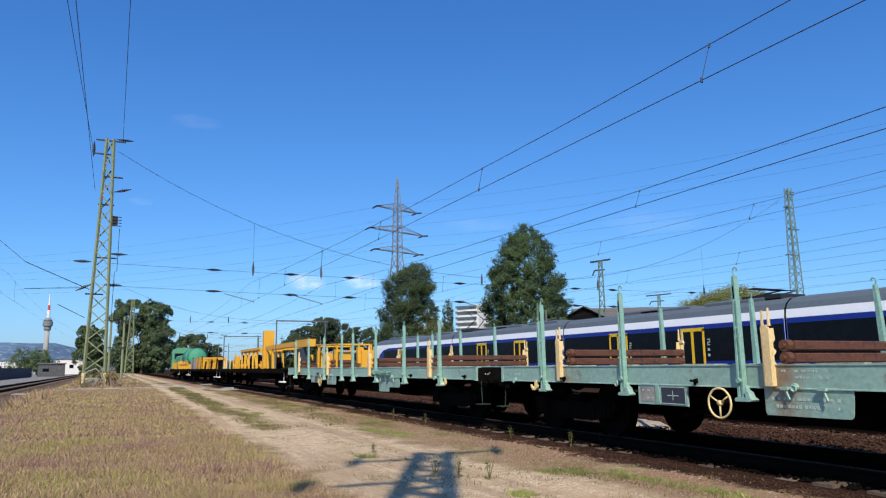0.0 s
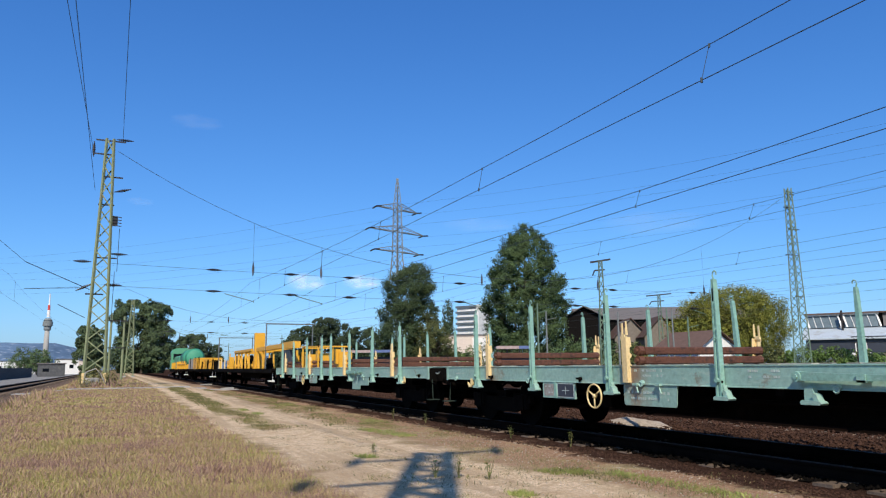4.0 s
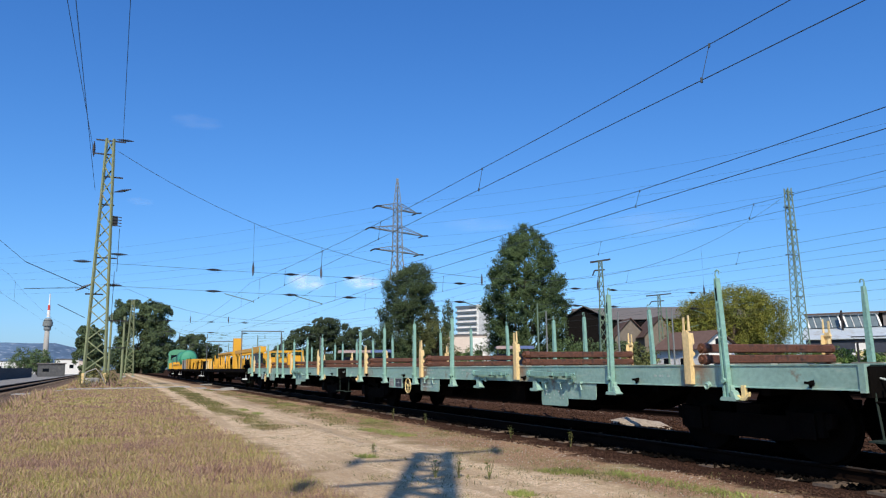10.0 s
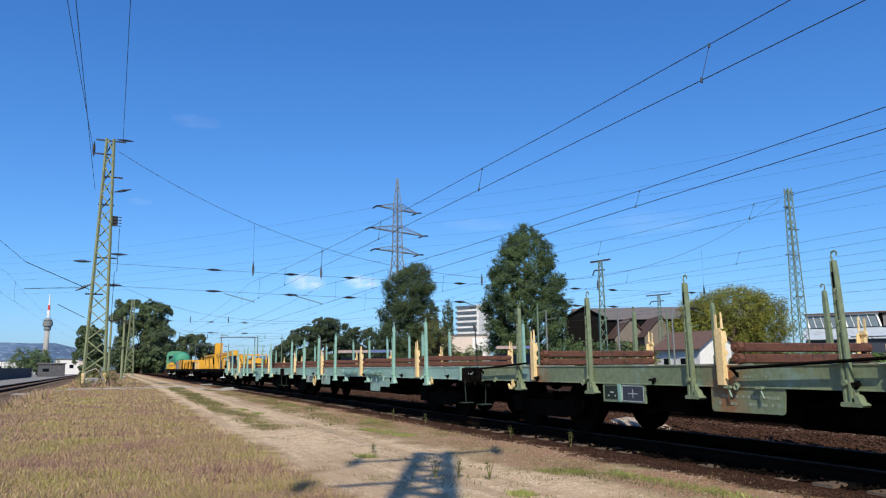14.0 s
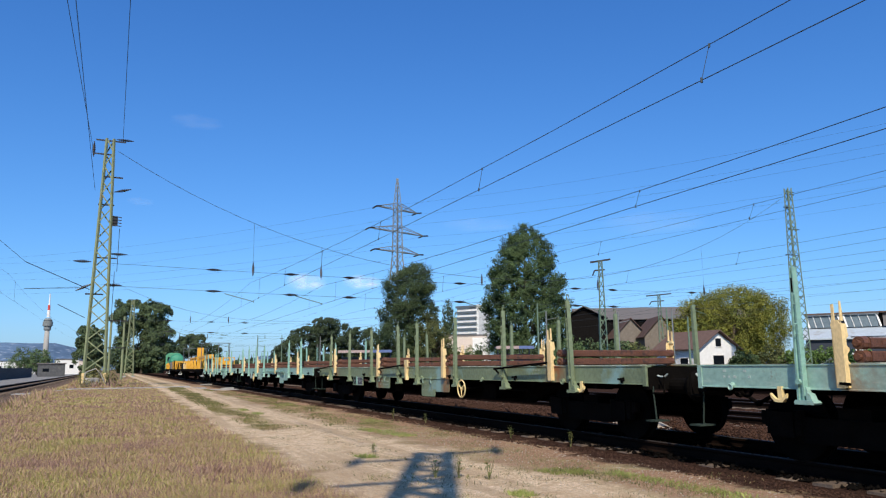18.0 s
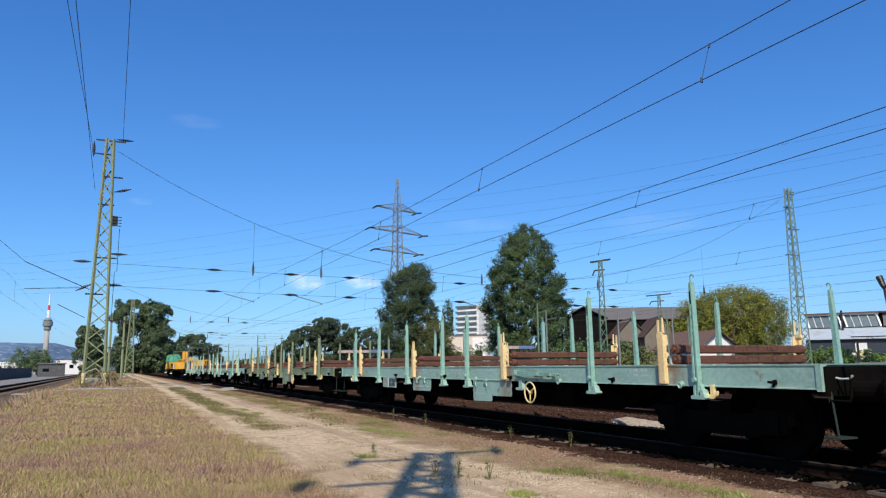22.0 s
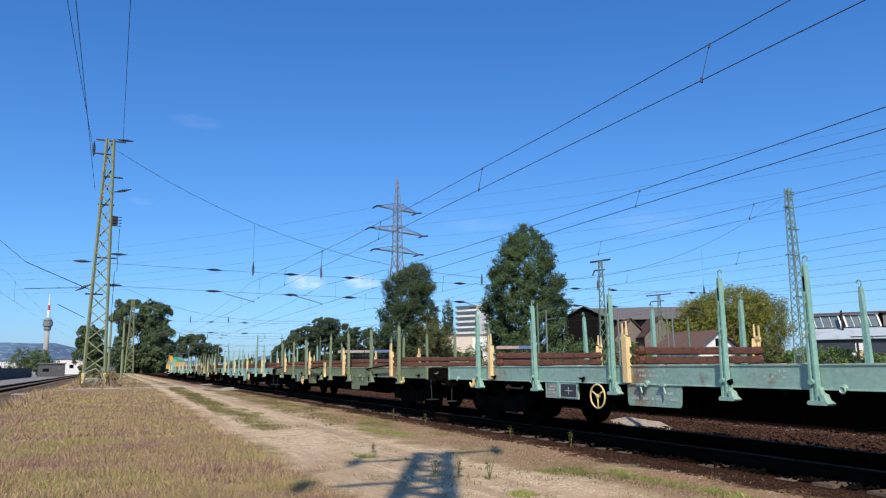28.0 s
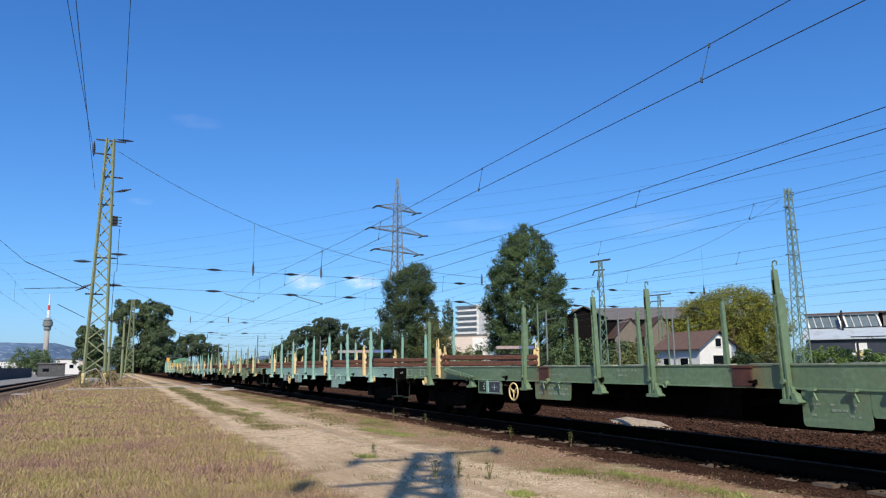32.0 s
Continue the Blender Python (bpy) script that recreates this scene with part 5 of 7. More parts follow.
for (bx, by, s) in ((84.9, 181.1, 1), (81.2, 182.5, 0.95)):
    build_tree("tree", bx, by, 19.5 * s, [(0, 0, 15 * s, 1.3, 1.4, 5), (0, 0, 9 * s, 1.7, 1.9, 6)], M_LEAF_FAR, "slender dark Lombardy poplar far off", 4000, 0.45, seed=int(bx), group="trees beyond the yard", clump=0.8, tall=1.6)
build_tree("tree", 8.2, 252, 25, [(-4.5, 0, 18.5, 5.4, 5, 5.4), (2.2, 0, 18.7, 5.2, 5, 5.2), (5, 0, 11.5, 5.2, 5, 6), (-2, 0, 9, 8, 5, 7), (4.5, 0, 7, 6, 5, 6), (-4.5, 0, 4, 7, 5, 4.4), (4, 0, 4, 7, 5, 4.4)], M_LEAF_FAR, "dense dark green trees behind the masts", 45000, 0.75, seed=9, low=0.3, group="trees beyond the yard", clump=1.9)
build_tree("tree", -4.0, 139, 9, [(0, 0, 6, 2.2, 2, 3.2), (0, 0, 3.2, 2.3, 2, 3.2)], M_LEAF_FAR, "dark green bushy tree behind the mast", 16000, 0.4, seed=10, low=0.1, group="trees beyond the yard", clump=0.9)
build_tree("tree", 31.0, 335, 16, [(0, 0, 11, 7, 6, 5), (-7, 0, 8, 5, 6, 4.6), (8, 0, 7, 5.5, 6, 4.4)], M_LEAF_FAR, "round dark tree far down the line", 16000, 0.9, seed=11, low=0.2, group="trees beyond the yard", clump=2.0)
build_tree("tree", 57.9, 212, 16.8, [(0, 0, 12.5, 4.5, 4, 4), (-6, 0, 8.5, 5, 4, 5), (6, 0, 10, 5, 4, 4), (12, 0, 9, 5, 4, 4.5), (0, 0, 5, 9, 4, 5), (-11, 0, 5, 5, 4, 4)], M_LEAF_FAR, "wide dark clump of trees far off", 40000, 0.62, seed=12, low=0.2, group="trees beyond the yard", clump=1.5)
build_spray_tree(79.1, 46.7, [(9.0, 1.6, 0.0), (12.0, 2.6, 0.0), (15.5, 2.9, 0.2), (18.5, 1.9, 0.1), (20.0, 0.3, 0.0)], M_LEAF_GREY, "thin grey-green tree at the yard's edge", 150, 26, 0.22, 13, size=1.3, rough=0.5, rise=1.0)


# ---- buildings ----
M_WALLW = mat("white render", (0.72, 0.70, 0.66), 0.9, spread=0.08, stain=(0.5, 0.47, 0.42), stain_at=0.62)
M_ROOFB = mat("brown tile roof", (0.13, 0.085, 0.07), 0.85, spread=0.2, per_piece=0.2)
M_ROOFG = mat("grey sheet roof", (0.13, 0.115, 0.105), 0.8, spread=0.15, stain=(0.14, 0.10, 0.08), stain_at=0.58, stain_scale=0.3)
M_SHED = mat("drab shed wall", (0.18, 0.155, 0.13), 0.9, spread=0.2)
M_PINK = mat("pale warm render", (0.62, 0.52, 0.44), 0.9, spread=0.1)


def house(name, x, y, w, d, eave, ridge, turn, wall, roof, label, over=0.5, windows=()):
    """A gabled house: its ridge runs along its own y; w across, d long."""
    h = thing(name, label, "building", at=pose(x, y, 0, 0, 0, turn))
    bm = nb()
    prism(bm, [(-w / 2, -0.3), (w / 2, -0.3), (w / 2, eave), (0, ridge - 0.15), (-w / 2, eave)], -d / 2, d / 2)
    body = part("wall", bm, wall, h)
    k = (ridge - eave) / (w / 2)
    for s in (-1, 1):
        bm = nb()
        pts = [(0, ridge), (s * (w / 2 + over), eave - over * k), (s * (w / 2 + over), eave - over * k + 0.12), (0, ridge + 0.13)]
        prism(bm, pts if s < 0 else pts[::-1], -d / 2 - over, d / 2 + over)
        part("roof", bm, roof, h)
    for face, a, b, z0, z1 in windows:
        bm = nb()
        m = {"s": Matrix.Translation((0, -d / 2 - 0.02, 0)), "w": Matrix.Translation((-w / 2 - 0.02, 0, 0)) @ pose(0, 0, 0, 0, 0, -90)}[face]
        box(bm, a, b, -0.02, 0.04, z0, z1, m)
        wd = part("window", bm, M_GLASS, h)
        bm = nb()
        for q0, q1, r0, r1 in ((a - 0.08, a, z0, z1), (b, b + 0.08, z0, z1), (a - 0.08, b + 0.08, z1, z1 + 0.08), (a - 0.12, b + 0.12, z0 - 0.1, z0)):
            box(bm, q0, q1, -0.05, 0.04, r0, r1, m)
        part("frame", bm, M_WALLW, wd)
    return h


house("house", 71.6, 73.6, 6.6, 7.8, 3.5, 5.6, 1, M_WALLW, M_ROOFB, "small white house with a brown gabled roof", over=0.55, windows=(("s", -0.45, 0.55, 3.55, 4.6), ("s", -1.0, 0.9, 1.1, 2.4), ("w", -2.6, -1.4, 0.9, 2.1), ("w", 0.5, 1.9, 0.9, 2.1)))
# near-black wall colour stands in for the open shed's shaded inside
M_TIMBER = mat("near-black timber", (0.009, 0.008, 0.0075), 0.95, spread=0.5, stain=(0.03, 0.025, 0.02), stain_at=0.66)
house("shed", 76.4, 105.2, 6.6, 12, 9.5, 11.2, -36, M_TIMBER, M_ROOFG, "dark open-fronted shed with a shallow grey gable", over=0.7)
house("warehouse", 103.6, 115.5, 13, 36, 10.4, 13.0, -120, M_TIMBER, M_ROOFG, "long drab warehouse with a grey sheet roof")


def brg(col, dist):
    """A place dist metres off, by its bearing col across the view's middle line."""
    a = HEADING + math.atan(col)
    return dist * math.sin(a), dist * math.cos(a)


def side(name, x, y, w, d, h, turn, material, label, category="building", z=0.0):
    th = thing(name, label, category, at=pose(x, y, z, 0, 0, turn))
    bm = nb()
    box(bm, -w / 2, w / 2, -d / 2, d / 2, -0.3, h)
    part("wall", bm, material, th)
    return th


def piece(th, name, material, x0, x1, y0, y1, z0, z1, label="", parent=None):
    bm = nb()
    box(bm, x0, x1, y0, y1, z0, z1)
    return part(name, bm, material, parent or th, label)


# small gabled sheds before the warehouse
for col, dist, w, wall in ((0.256, 128, 5.5, M_SHED), (0.297, 124, 5.5, M_WALLW)):
    bx, by = brg(col, dist)
    house("shed", bx, by, w, 9, 6.0, 9.0, -28, M_SHED, M_ROOFB, "weathered shed with a steep dark gabled roof", over=0.4)

M_ZINC = mat("pale zinc sheet", (0.42, 0.47, 0.50), 0.6, spread=0.15, stain=(0.33, 0.33, 0.32), stain_at=0.55, stain_scale=0.6)
# grey-blue pane base holds part of the sky's reflection
M_PANE = mat("sky-toned grey pane", (0.10, 0.135, 0.15), 0.3, spread=0.3, bump=0)

# factory hall with a glazed clerestory
def build_factory():
    x, y = brg(0.60, 132)
    th = thing("factory_hall", "long factory hall with slanted clerestory windows and a white lower roof", "building", at=pose(x, y, 0, 0, 0, -56))
    # local x to the right along the front, local -y towards the yard
    piece(th, "wall", M_TIMBER, -9, 34, 2, 14, -0.3, 9.2)
    piece(th, "roof", M_ROOFB, -9.4, 34.4, 1.3, 14.4, 9.2, 9.42)
    bm = nb()
    prism(bm, [(-4.5, 4.9), (2.2, 6.9), (2.2, 7.1), (-4.5, 5.1)], -9.5, 34, "x")
    part("lower_roof", bm, M_ZINC, th, "pale zinc sheet roof of the lower bay")
    piece(th, "front_wall", M_BOARD, -9, 34, -4.0, -3.8, -0.3, 4.9)
    for x0, w in ((-9.0, 4.7), (-3.5, 4.7)):
        bm = nb()
        prism(bm, [(1.2, 7.0), (1.9, 9.0), (1.97, 9.0), (1.27, 7.0)], x0, x0 + w, "x")
        win = part("clerestory_window", bm, M_PANE, th)
        for q in (0.0, 0.22, 0.45, 0.72, 1.0):
            bm = nb()
            wd = 0.3 if q in (0.0, 1.0) else 0.08
            bar(bm, (x0 + q * w + 0.35, 1.12, 7.0), (x0 + q * w - 0.15, 1.82, 9.05), wd, 0.1)
            part("mullion", bm, M_WALLW, win)
        bm = nb()
        bar(bm, (x0 - 0.3, 1.75, 9.1), (x0 + w + 0.2, 1.75, 9.1), 0.3, 0.22)
        part("head_rail", bm, M_WALLW, win)
    bm = nb()
    prism(bm, [(0.9, 7.0), (2.0, 9.2), (2.1, 9.2), (1.0, 7.0)], 1.9, 34, "x")
    part("upper_roof", bm, M_ROOFG, th, "grey corrugated upper roof slope")
    rnd = random.Random(8)
    for k in range(7):
        x0 = -7.0 + k * 4.2
        piece(th, "gate", rnd.choice((M_CAR_GREY, M_WALLW, M_SHED)), x0, x0 + 2.6, -4.08, -3.95, -0.2, rnd.uniform(2.6, 4.2))
    piece(th, "sign", M_WALLW, -2.2, -0.6, -4.15, -4.05, 3.0, 4.4, "white sign board")
    piece(th, "sign", M_CREAM, -2.2, -0.6, -4.18, -4.1, 2.3, 3.0)
    piece(th, "vent_pipe", M_DARK, -3.95, -3.65, 0.0, 0.3, 5.9, 9.7)
    return th


build_factory()


def build_pipe_bridge():
    x, y = brg(0.585, 100)
    th = thing("pipe_bridge", "dark lattice pipe bridge on posts", "pipe bridge", at=pose(x, y, 0, 0, 0, -56))
    bm = nb()
    for z in (3.7, 4.4):
        for d in (-0.4, 0.4):
            bar(bm, (-1, d, z), (18, d, z), 0.1)
    for k in range(19):
        a, b = (3.7, 4.4) if k % 2 else (4.4, 3.7)
        bar(bm, (-1 + k, -0.4, a), (k, -0.4, b), 0.06)
    part("truss", bm, M_DARK, th)
    for k in range(3):
        piece(th, "post", M_DARK, -0.5 + 8 * k, -0.25 + 8 * k, -0.15, 0.15, -0.2, 7.0 if k % 2 else 3.7)


build_pipe_bridge()

# apartment slab and the low pink building
ax, ay = brg(0.042, 400)
slab = side("apartment_block", ax, ay, 14, 12, 34.6, -58, M_WALLW, "white apartment block with dark balcony bands", z=0)
for k in range(11):
    piece(slab, "balcony_band", M_CAR_GREY, -7.6, 6.0, -6.9, -6.0, 2.4 + 3.1 * k, 3.5 + 3.1 * k)
piece(slab, "end_wall", M_WALLW, 6.0, 7.3, -6.6, -6.0, 0, 34.9)
px_, py_ = brg(0.029, 180)
pink = side("low_building", px_, py_, 11, 8, 8.7, -27, M_PINK, "low pale pink building with white gable and dark windows")
piece(pink, "roof", M_ROOFG, -5.7, 5.7, -4.2, 4.2, 8.7, 9.0)
piece(pink, "wing", M_WALLW, 2.0, 5.6, -5.2, -4.0, -0.3, 8.2, "white rendered wing")
for k in range(3):
    piece(pink, "window", M_GLASS, -4.4 + 2.2 * k, -3.2 + 2.2 * k, -4.06, -3.98, 3.0, 4.6)
piece(pink, "window", M_GLASS, 2.6, 4.4, -5.26, -5.18, 3.2, 5.0)

M_FASCIA = mat("faded pink board", (0.36, 0.27, 0.25), 0.8, spread=0.2)
M_FASCIA_BLUE = mat("faded blue board", (0.09, 0.13, 0.27), 0.7, spread=0.2)
# canopies over far platforms
for x, y, w, label in ((28.5, 85.0, 6.6, "small platform canopy with a pale pink and blue edge"), (39.0, 66.5, 4.0, "small platform canopy with a blue edge on thin posts")):
    th = thing("canopy", label, "canopy", "platform canopies", at=pose(x, y, 0, 0, 0, -24))
    bm = nb()
    box(bm, -w / 2, w / 2, -1.2, 1.2, 3.25, 3.4)
    part("roof", bm, M_ROOFG, th)
    bm = nb()
    box(bm, -w / 2, w * 0.1, -1.26, -1.2, 3.1, 3.42)
    part("fascia", bm, M_FASCIA, th)
    bm = nb()
    box(bm, w * 0.1, w / 2, -1.26, -1.2, 3.1, 3.42)
    part("fascia", bm, M_FASCIA_BLUE, th)
    for q in (-w / 2 + 0.3, -w / 6, w / 6, w / 2 - 0.3):
        bm = nb()
        tube(bm, (q, 0.6, -0.1), (q, 0.6, 3.25), 0.07, n=8)
        part("post", bm, M_CAR_GREY, th)
    bm = nb()
    box(bm, -w / 2 + 0.2, w / 2 - 0.2, 0.5, 0.6, 0.2, 2.6)
    part("back_panel", bm, M_BOARD, th)

# ---- left distance ----
def build_tv_tower():
    x, y = brg(-0.559, 1600)
    th = thing("tv_tower", "white concrete television tower with a dark pod and red-banded mast", "tower", at=pose(x, y, 0))
    bm = nb()
    tube(bm, (0, 0, -2), (0, 0, 88), 6.0, 4.0, n=20)
    part("shaft", bm, M_CONCRETE, th, smooth=True)
    bm = nb()
    for z0, z1, r0, r1 in ((77, 80, 4, 6.5), (80, 85, 6.5, 6.5), (85, 87, 5, 9), (87, 96, 9, 9), (96, 98, 7, 7), (98, 102, 8, 5)):
        tube(bm, (0, 0, z0), (0, 0, z1), r0, r1, n=20)
    part("pod", bm, M_PYLON, th)
    bm = nb()
    tube(bm, (0, 0, 104), (0, 0, 118), 3, 2.6, n=12)
    part("mast", bm, M_WALLW, th)
    bm = nb()
    tube(bm, (0, 0, 118), (0, 0, 128), 2.6, 2.0, n=12)
    part("mast_band", bm, mat("signal red paint", (0.5, 0.06, 0.05), 0.6), th)
    bm = nb()
    tube(bm, (0, 0, 128), (0, 0, 150), 1.6, 0.8, n=10)
    part("antenna", bm, M_WALLW, th)


build_tv_tower()


def build_hills():
    # distance haze is mixed into the hills' blue base colour
    m = mat("hazy blue hills", (0.10, 0.155, 0.23), 1.0, spread=0.3, scale=0.004, fine=0.03, stain=(0.30, 0.33, 0.36), stain_at=0.57, stain_scale=0.03, bump=0)
    bm = nb()
    n = 90
    top, bot = [], []
    for k in range(n + 1):
        a = radians(-40 + 130 * k / n)
        r = 4200
        z = 146 + 16 * noise.noise(Vector((k * 0.13, 2, 0))) + 10 * noise.noise(Vector((k * 0.6, 5, 0)))
        if a > radians(-3.2):
            z = z * max(0.05, 1 - (math.degrees(a) + 3.2) * 0.35) + (38 + 40 * math.exp(-((math.degrees(a) - 11.2) / 1.1) ** 2)) * min(1, (math.degrees(a) + 3.2) / 3)
        top.append(bm.verts.new((r * math.sin(a) * 1.05, r * math.cos(a) * 1.05, z)))
        bot.append(bm.verts.new((r * math.sin(a) * 0.9, r * math.cos(a) * 0.9, -5)))
    for k in range(n):
        bm.faces.new((bot[k], bot[k + 1], top[k + 1], top[k]))
    solo("hills", bm, m, "low hazy blue wooded hills along the horizon", "hill", kind="structure")


build_hills()

M_WALLD = mat("dark grey concrete", (0.10, 0.10, 0.10), 0.9, spread=0.25, stain=(0.16, 0.15, 0.14), stain_at=0.6)
# concrete wall and low sheds beyond the left track
wl = thing("concrete_wall", "long grey concrete wall beside the paved strip", "wall", kind="structure")
for k in range(22):
    piece(wl, "wall_panel", M_WALLD, -15.6, -15.3, 60 + k * 5.0, 64.96 + k * 5.0, -0.1, 1.75)
for (col, dist, w, d, h, material, label) in ((-0.549, 175, 5.0, 3, 2.6, M_WALLD, "grey concrete hut at the end of the wall"), (-0.528, 260, 6.5, 6, 4.6, M_WALLW, "white low depot building far off"),
                                              (-0.508, 300, 7, 6, 4.6, M_PINK, "pale low shed far off"), (-0.60, 290, 12, 6, 4.4, M_WALLW, "white low building beyond the wall")):
    bx, by = brg(col, dist)
    b = side("low_building", bx, by, w, d, h, 8, material, label)
    piece(b, "roof", M_ROOFG, -w / 2 - 0.2, w / 2 + 0.2, -d / 2 - 0.2, d / 2 + 0.2, h, h + 0.25)
    for k in range(max(1, int(w // 3))):
        piece(b, "window", M_GLASS, -w / 2 + 0.8 + 3 * k, -w / 2 + 2.0 + 3 * k, -d / 2 - 0.04, -d / 2 + 0.02, h * 0.4, h * 0.65)
for col, dist, hh, sd in ((-0.585, 230, 7.6, 21), (-0.568, 235, 7.0, 22)):
    bx, by = brg(col, dist)
    build_tree("tree", bx, by, hh, [(0, 0, hh * 0.62, hh * 0.5, 3, hh * 0.36), (-hh * 0.35, 0, hh * 0.4, hh * 0.4, 3, hh * 0.38), (hh * 0.35, 0, hh * 0.36, hh * 0.4, 3, hh * 0.34)], M_LEAF_GREY, "rounded grey-green tree beyond the wall", 2600, 0.5, seed=sd, low=0.1, group="trees beyond the yard")


def build_bush(x, y, w, h, material, label, seed, count=4000, leaf=0.3):
    return build_tree("bush", x, y, h, [(0, 0, h * 0.5, w * 0.5, 1.6, h * 0.5), (-w * 0.35, 0, h * 0.35, w * 0.3, 1.4, h * 0.4), (w * 0.35, 0.3, h * 0.4, w * 0.3, 1.5, h * 0.45)], material, label, count, leaf, seed, trunk=0.1, low=0.02, group="bushes along the yard", clump=min(0.6, h * 0.2))


M_LEAF_BRIGHT = leaf_material("bright green leaves", (0.10, 0.16, 0.035), (0.06, 0.10, 0.025))
for k, (col, dist, w, h, mm) in enumerate(((0.175, 80, 4, 4.4, M_LEAF), (0.205, 84, 4, 4.6, M_LEAF_GREY), (0.27, 88, 5, 3.6, M_LEAF_OLIVE), (0.245, 92, 4, 4.6, M_LEAF_GREY), (0.035, 150, 5, 5.5, M_LEAF_BRIGHT), (0.055, 140, 6, 6.0, M_LEAF_GREY),
                                           (0.50, 105, 6, 3.2, M_LEAF_BRIGHT), (0.545, 106, 7, 3.4, M_LEAF_BRIGHT), (0.59, 108, 7, 2.8, M_LEAF_BRIGHT), (0.46, 104, 4, 3.6, M_LEAF_OLIVE), (0.42, 100, 3, 3.4, M_LEAF), (-0.02, 130, 7, 7, M_LEAF_FAR), (-0.08, 140, 8, 6.5, M_LEAF_FAR), (0.0, 128, 6, 6, M_LEAF_GREY),
                                           (0.12, 98, 6, 4.2, M_LEAF_FAR), (0.16, 100, 6, 4.2, M_LEAF_FAR))):
    bx, by = brg(col, dist)
    build_bush(bx, by, w, h, mm, "leafy green bush beyond the tracks", 40 + k, leaf=0.27)

# far woods along the line
bm_v, bm_f = [], []
rw = np.random.RandomState(77)
for k in range(9000):
    col = rw.uniform(-0.30, 0.0)
    dist = rw.uniform(255, 330)
    a = HEADING + math.atan(col)
    hmax = 9.0 + 4.5 * noise.noise(Vector((col * 30, 1, 0))) + 3 * noise.noise(Vector((col * 90, 3, 0)))
    c = np.array((dist * math.sin(a), dist * math.cos(a), rw.uniform(0, max(1.5, hmax * min(1, 0.35 + 2.4 * (col + 0.30))))))
    u, v = rw.normal(size=3), rw.normal(size=3)
    i = len(bm_v)
    bm_v += [tuple(c - u * 0.6), tuple(c + v * 0.5), tuple(c + u * 0.6), tuple(c - v * 0.5)]
    bm_f.append((i, i + 1, i + 2, i + 3))
me = bpy.data.meshes.new("far_woods")
me.from_pydata(bm_v, [], bm_f)
me.materials.append(M_LEAF_FAR)
tagged(new("far_woods", me), "dark far woods along the railway line", "woods", kind="stuff")

# ---- cross spans over the yard ----
def build_span(y, x0, z0, x1, z1, low, tracks, upper, lower, breaks, label, every=True, r=0.016):
    sp = thing("cross_span", label, "cross span", "cross spans over the yard", at=pose(0, y, 0))
    def cable(x):
        # two half parabolas down to the low point
        xm, zm = low
        if x < xm:
            return zm + (z0 - zm) * ((xm - x) / (xm - x0)) ** 2.5
        return zm + (z1 - zm) * ((x - xm) / (x1 - xm)) ** 1.9
    bm = nb()
    xs = [x0 + (x1 - x0) * k / 40 for k in range(41)]
    chain(bm, [Vector((a, 0, cable(a))) for a in xs], r)
    part("span_cable", bm, M_WIRE, sp)
    for z in (upper, lower):
        bm = nb()
        wire(bm, (x0, 0, z + 0.25), (x1, 0, z + 0.25), r * 0.7, sag=0.35, n=14)
        part("span_wire", bm, M_WIRE, sp)
        for k, x in enumerate(breaks):
            t = (x - x0) / (x1 - x0)
            zz = z + 0.25 - 1.4 * t * (1 - t)
            o = stamp("insulator", lambda: insulator_mesh(7, 0.115, 0.85), M_DARK, sp, pose(x, 0, zz, 0, 90, 0))
    for x in tracks:
        bm = nb()
        wire(bm, (x, 0, cable(x)), (x, 0, upper + 0.6), r * 0.6)
        part("hanger", bm, M_WIRE, sp)
        stamp("hanging_insulator", lambda: insulator_mesh(6, 0.11, 0.8), M_DARK, sp, pose(x, 0, upper + 0.3))
        # steady arm that holds the contact wire
        bm = nb()
        tube(bm, (x - 1.95, 0.1, lower - 0.02), (x + 0.15, 0.1, 6.2), 0.032, n=6)
        tube(bm, (x + 0.15, 0.1, 6.2), (x + 0.15, 0.1, 6.12), 0.02, n=5)
        part("steady_arm", bm, M_MASTG, sp)
    return sp


BREAKS = (6.2, 11.8, 16.4, 26.0, 37.7, 41.9, 51.6)
build_span(SPAN_Y, -0.6, 16.5, 65.8, 19.4, (32.5, 8.75), (8.95, 14.1, 28.1, 40.2, 53.2), 8.3, 6.75, BREAKS, "steel cross span with brown insulators over the tracks")
build_span(112.0, -1.0, 14.0, 60, 14.0, (24.0, 8.6), (10.0, 15.5, 29), 8.3, 6.7, (7.0, 13.0, 18.0, 28.0), "steel cross span with brown insulators over the tracks")
build_span(170.0, 2.0, 14.0, 68, 14.0, (30.0, 8.6), (13.0, 19.0, 32), 8.3, 6.7, (9.5, 16.0, 22.0, 36.0), "steel cross span with brown insulators over the tracks")
build_span(235.0, 8.0, 14.0, 80, 14.0, (38.0, 8.6), (24.0, 30.0, 42), 8.3, 6.7, (20.0, 26.0, 32.0, 44.0), "steel cross span with brown insulators over the tracks")

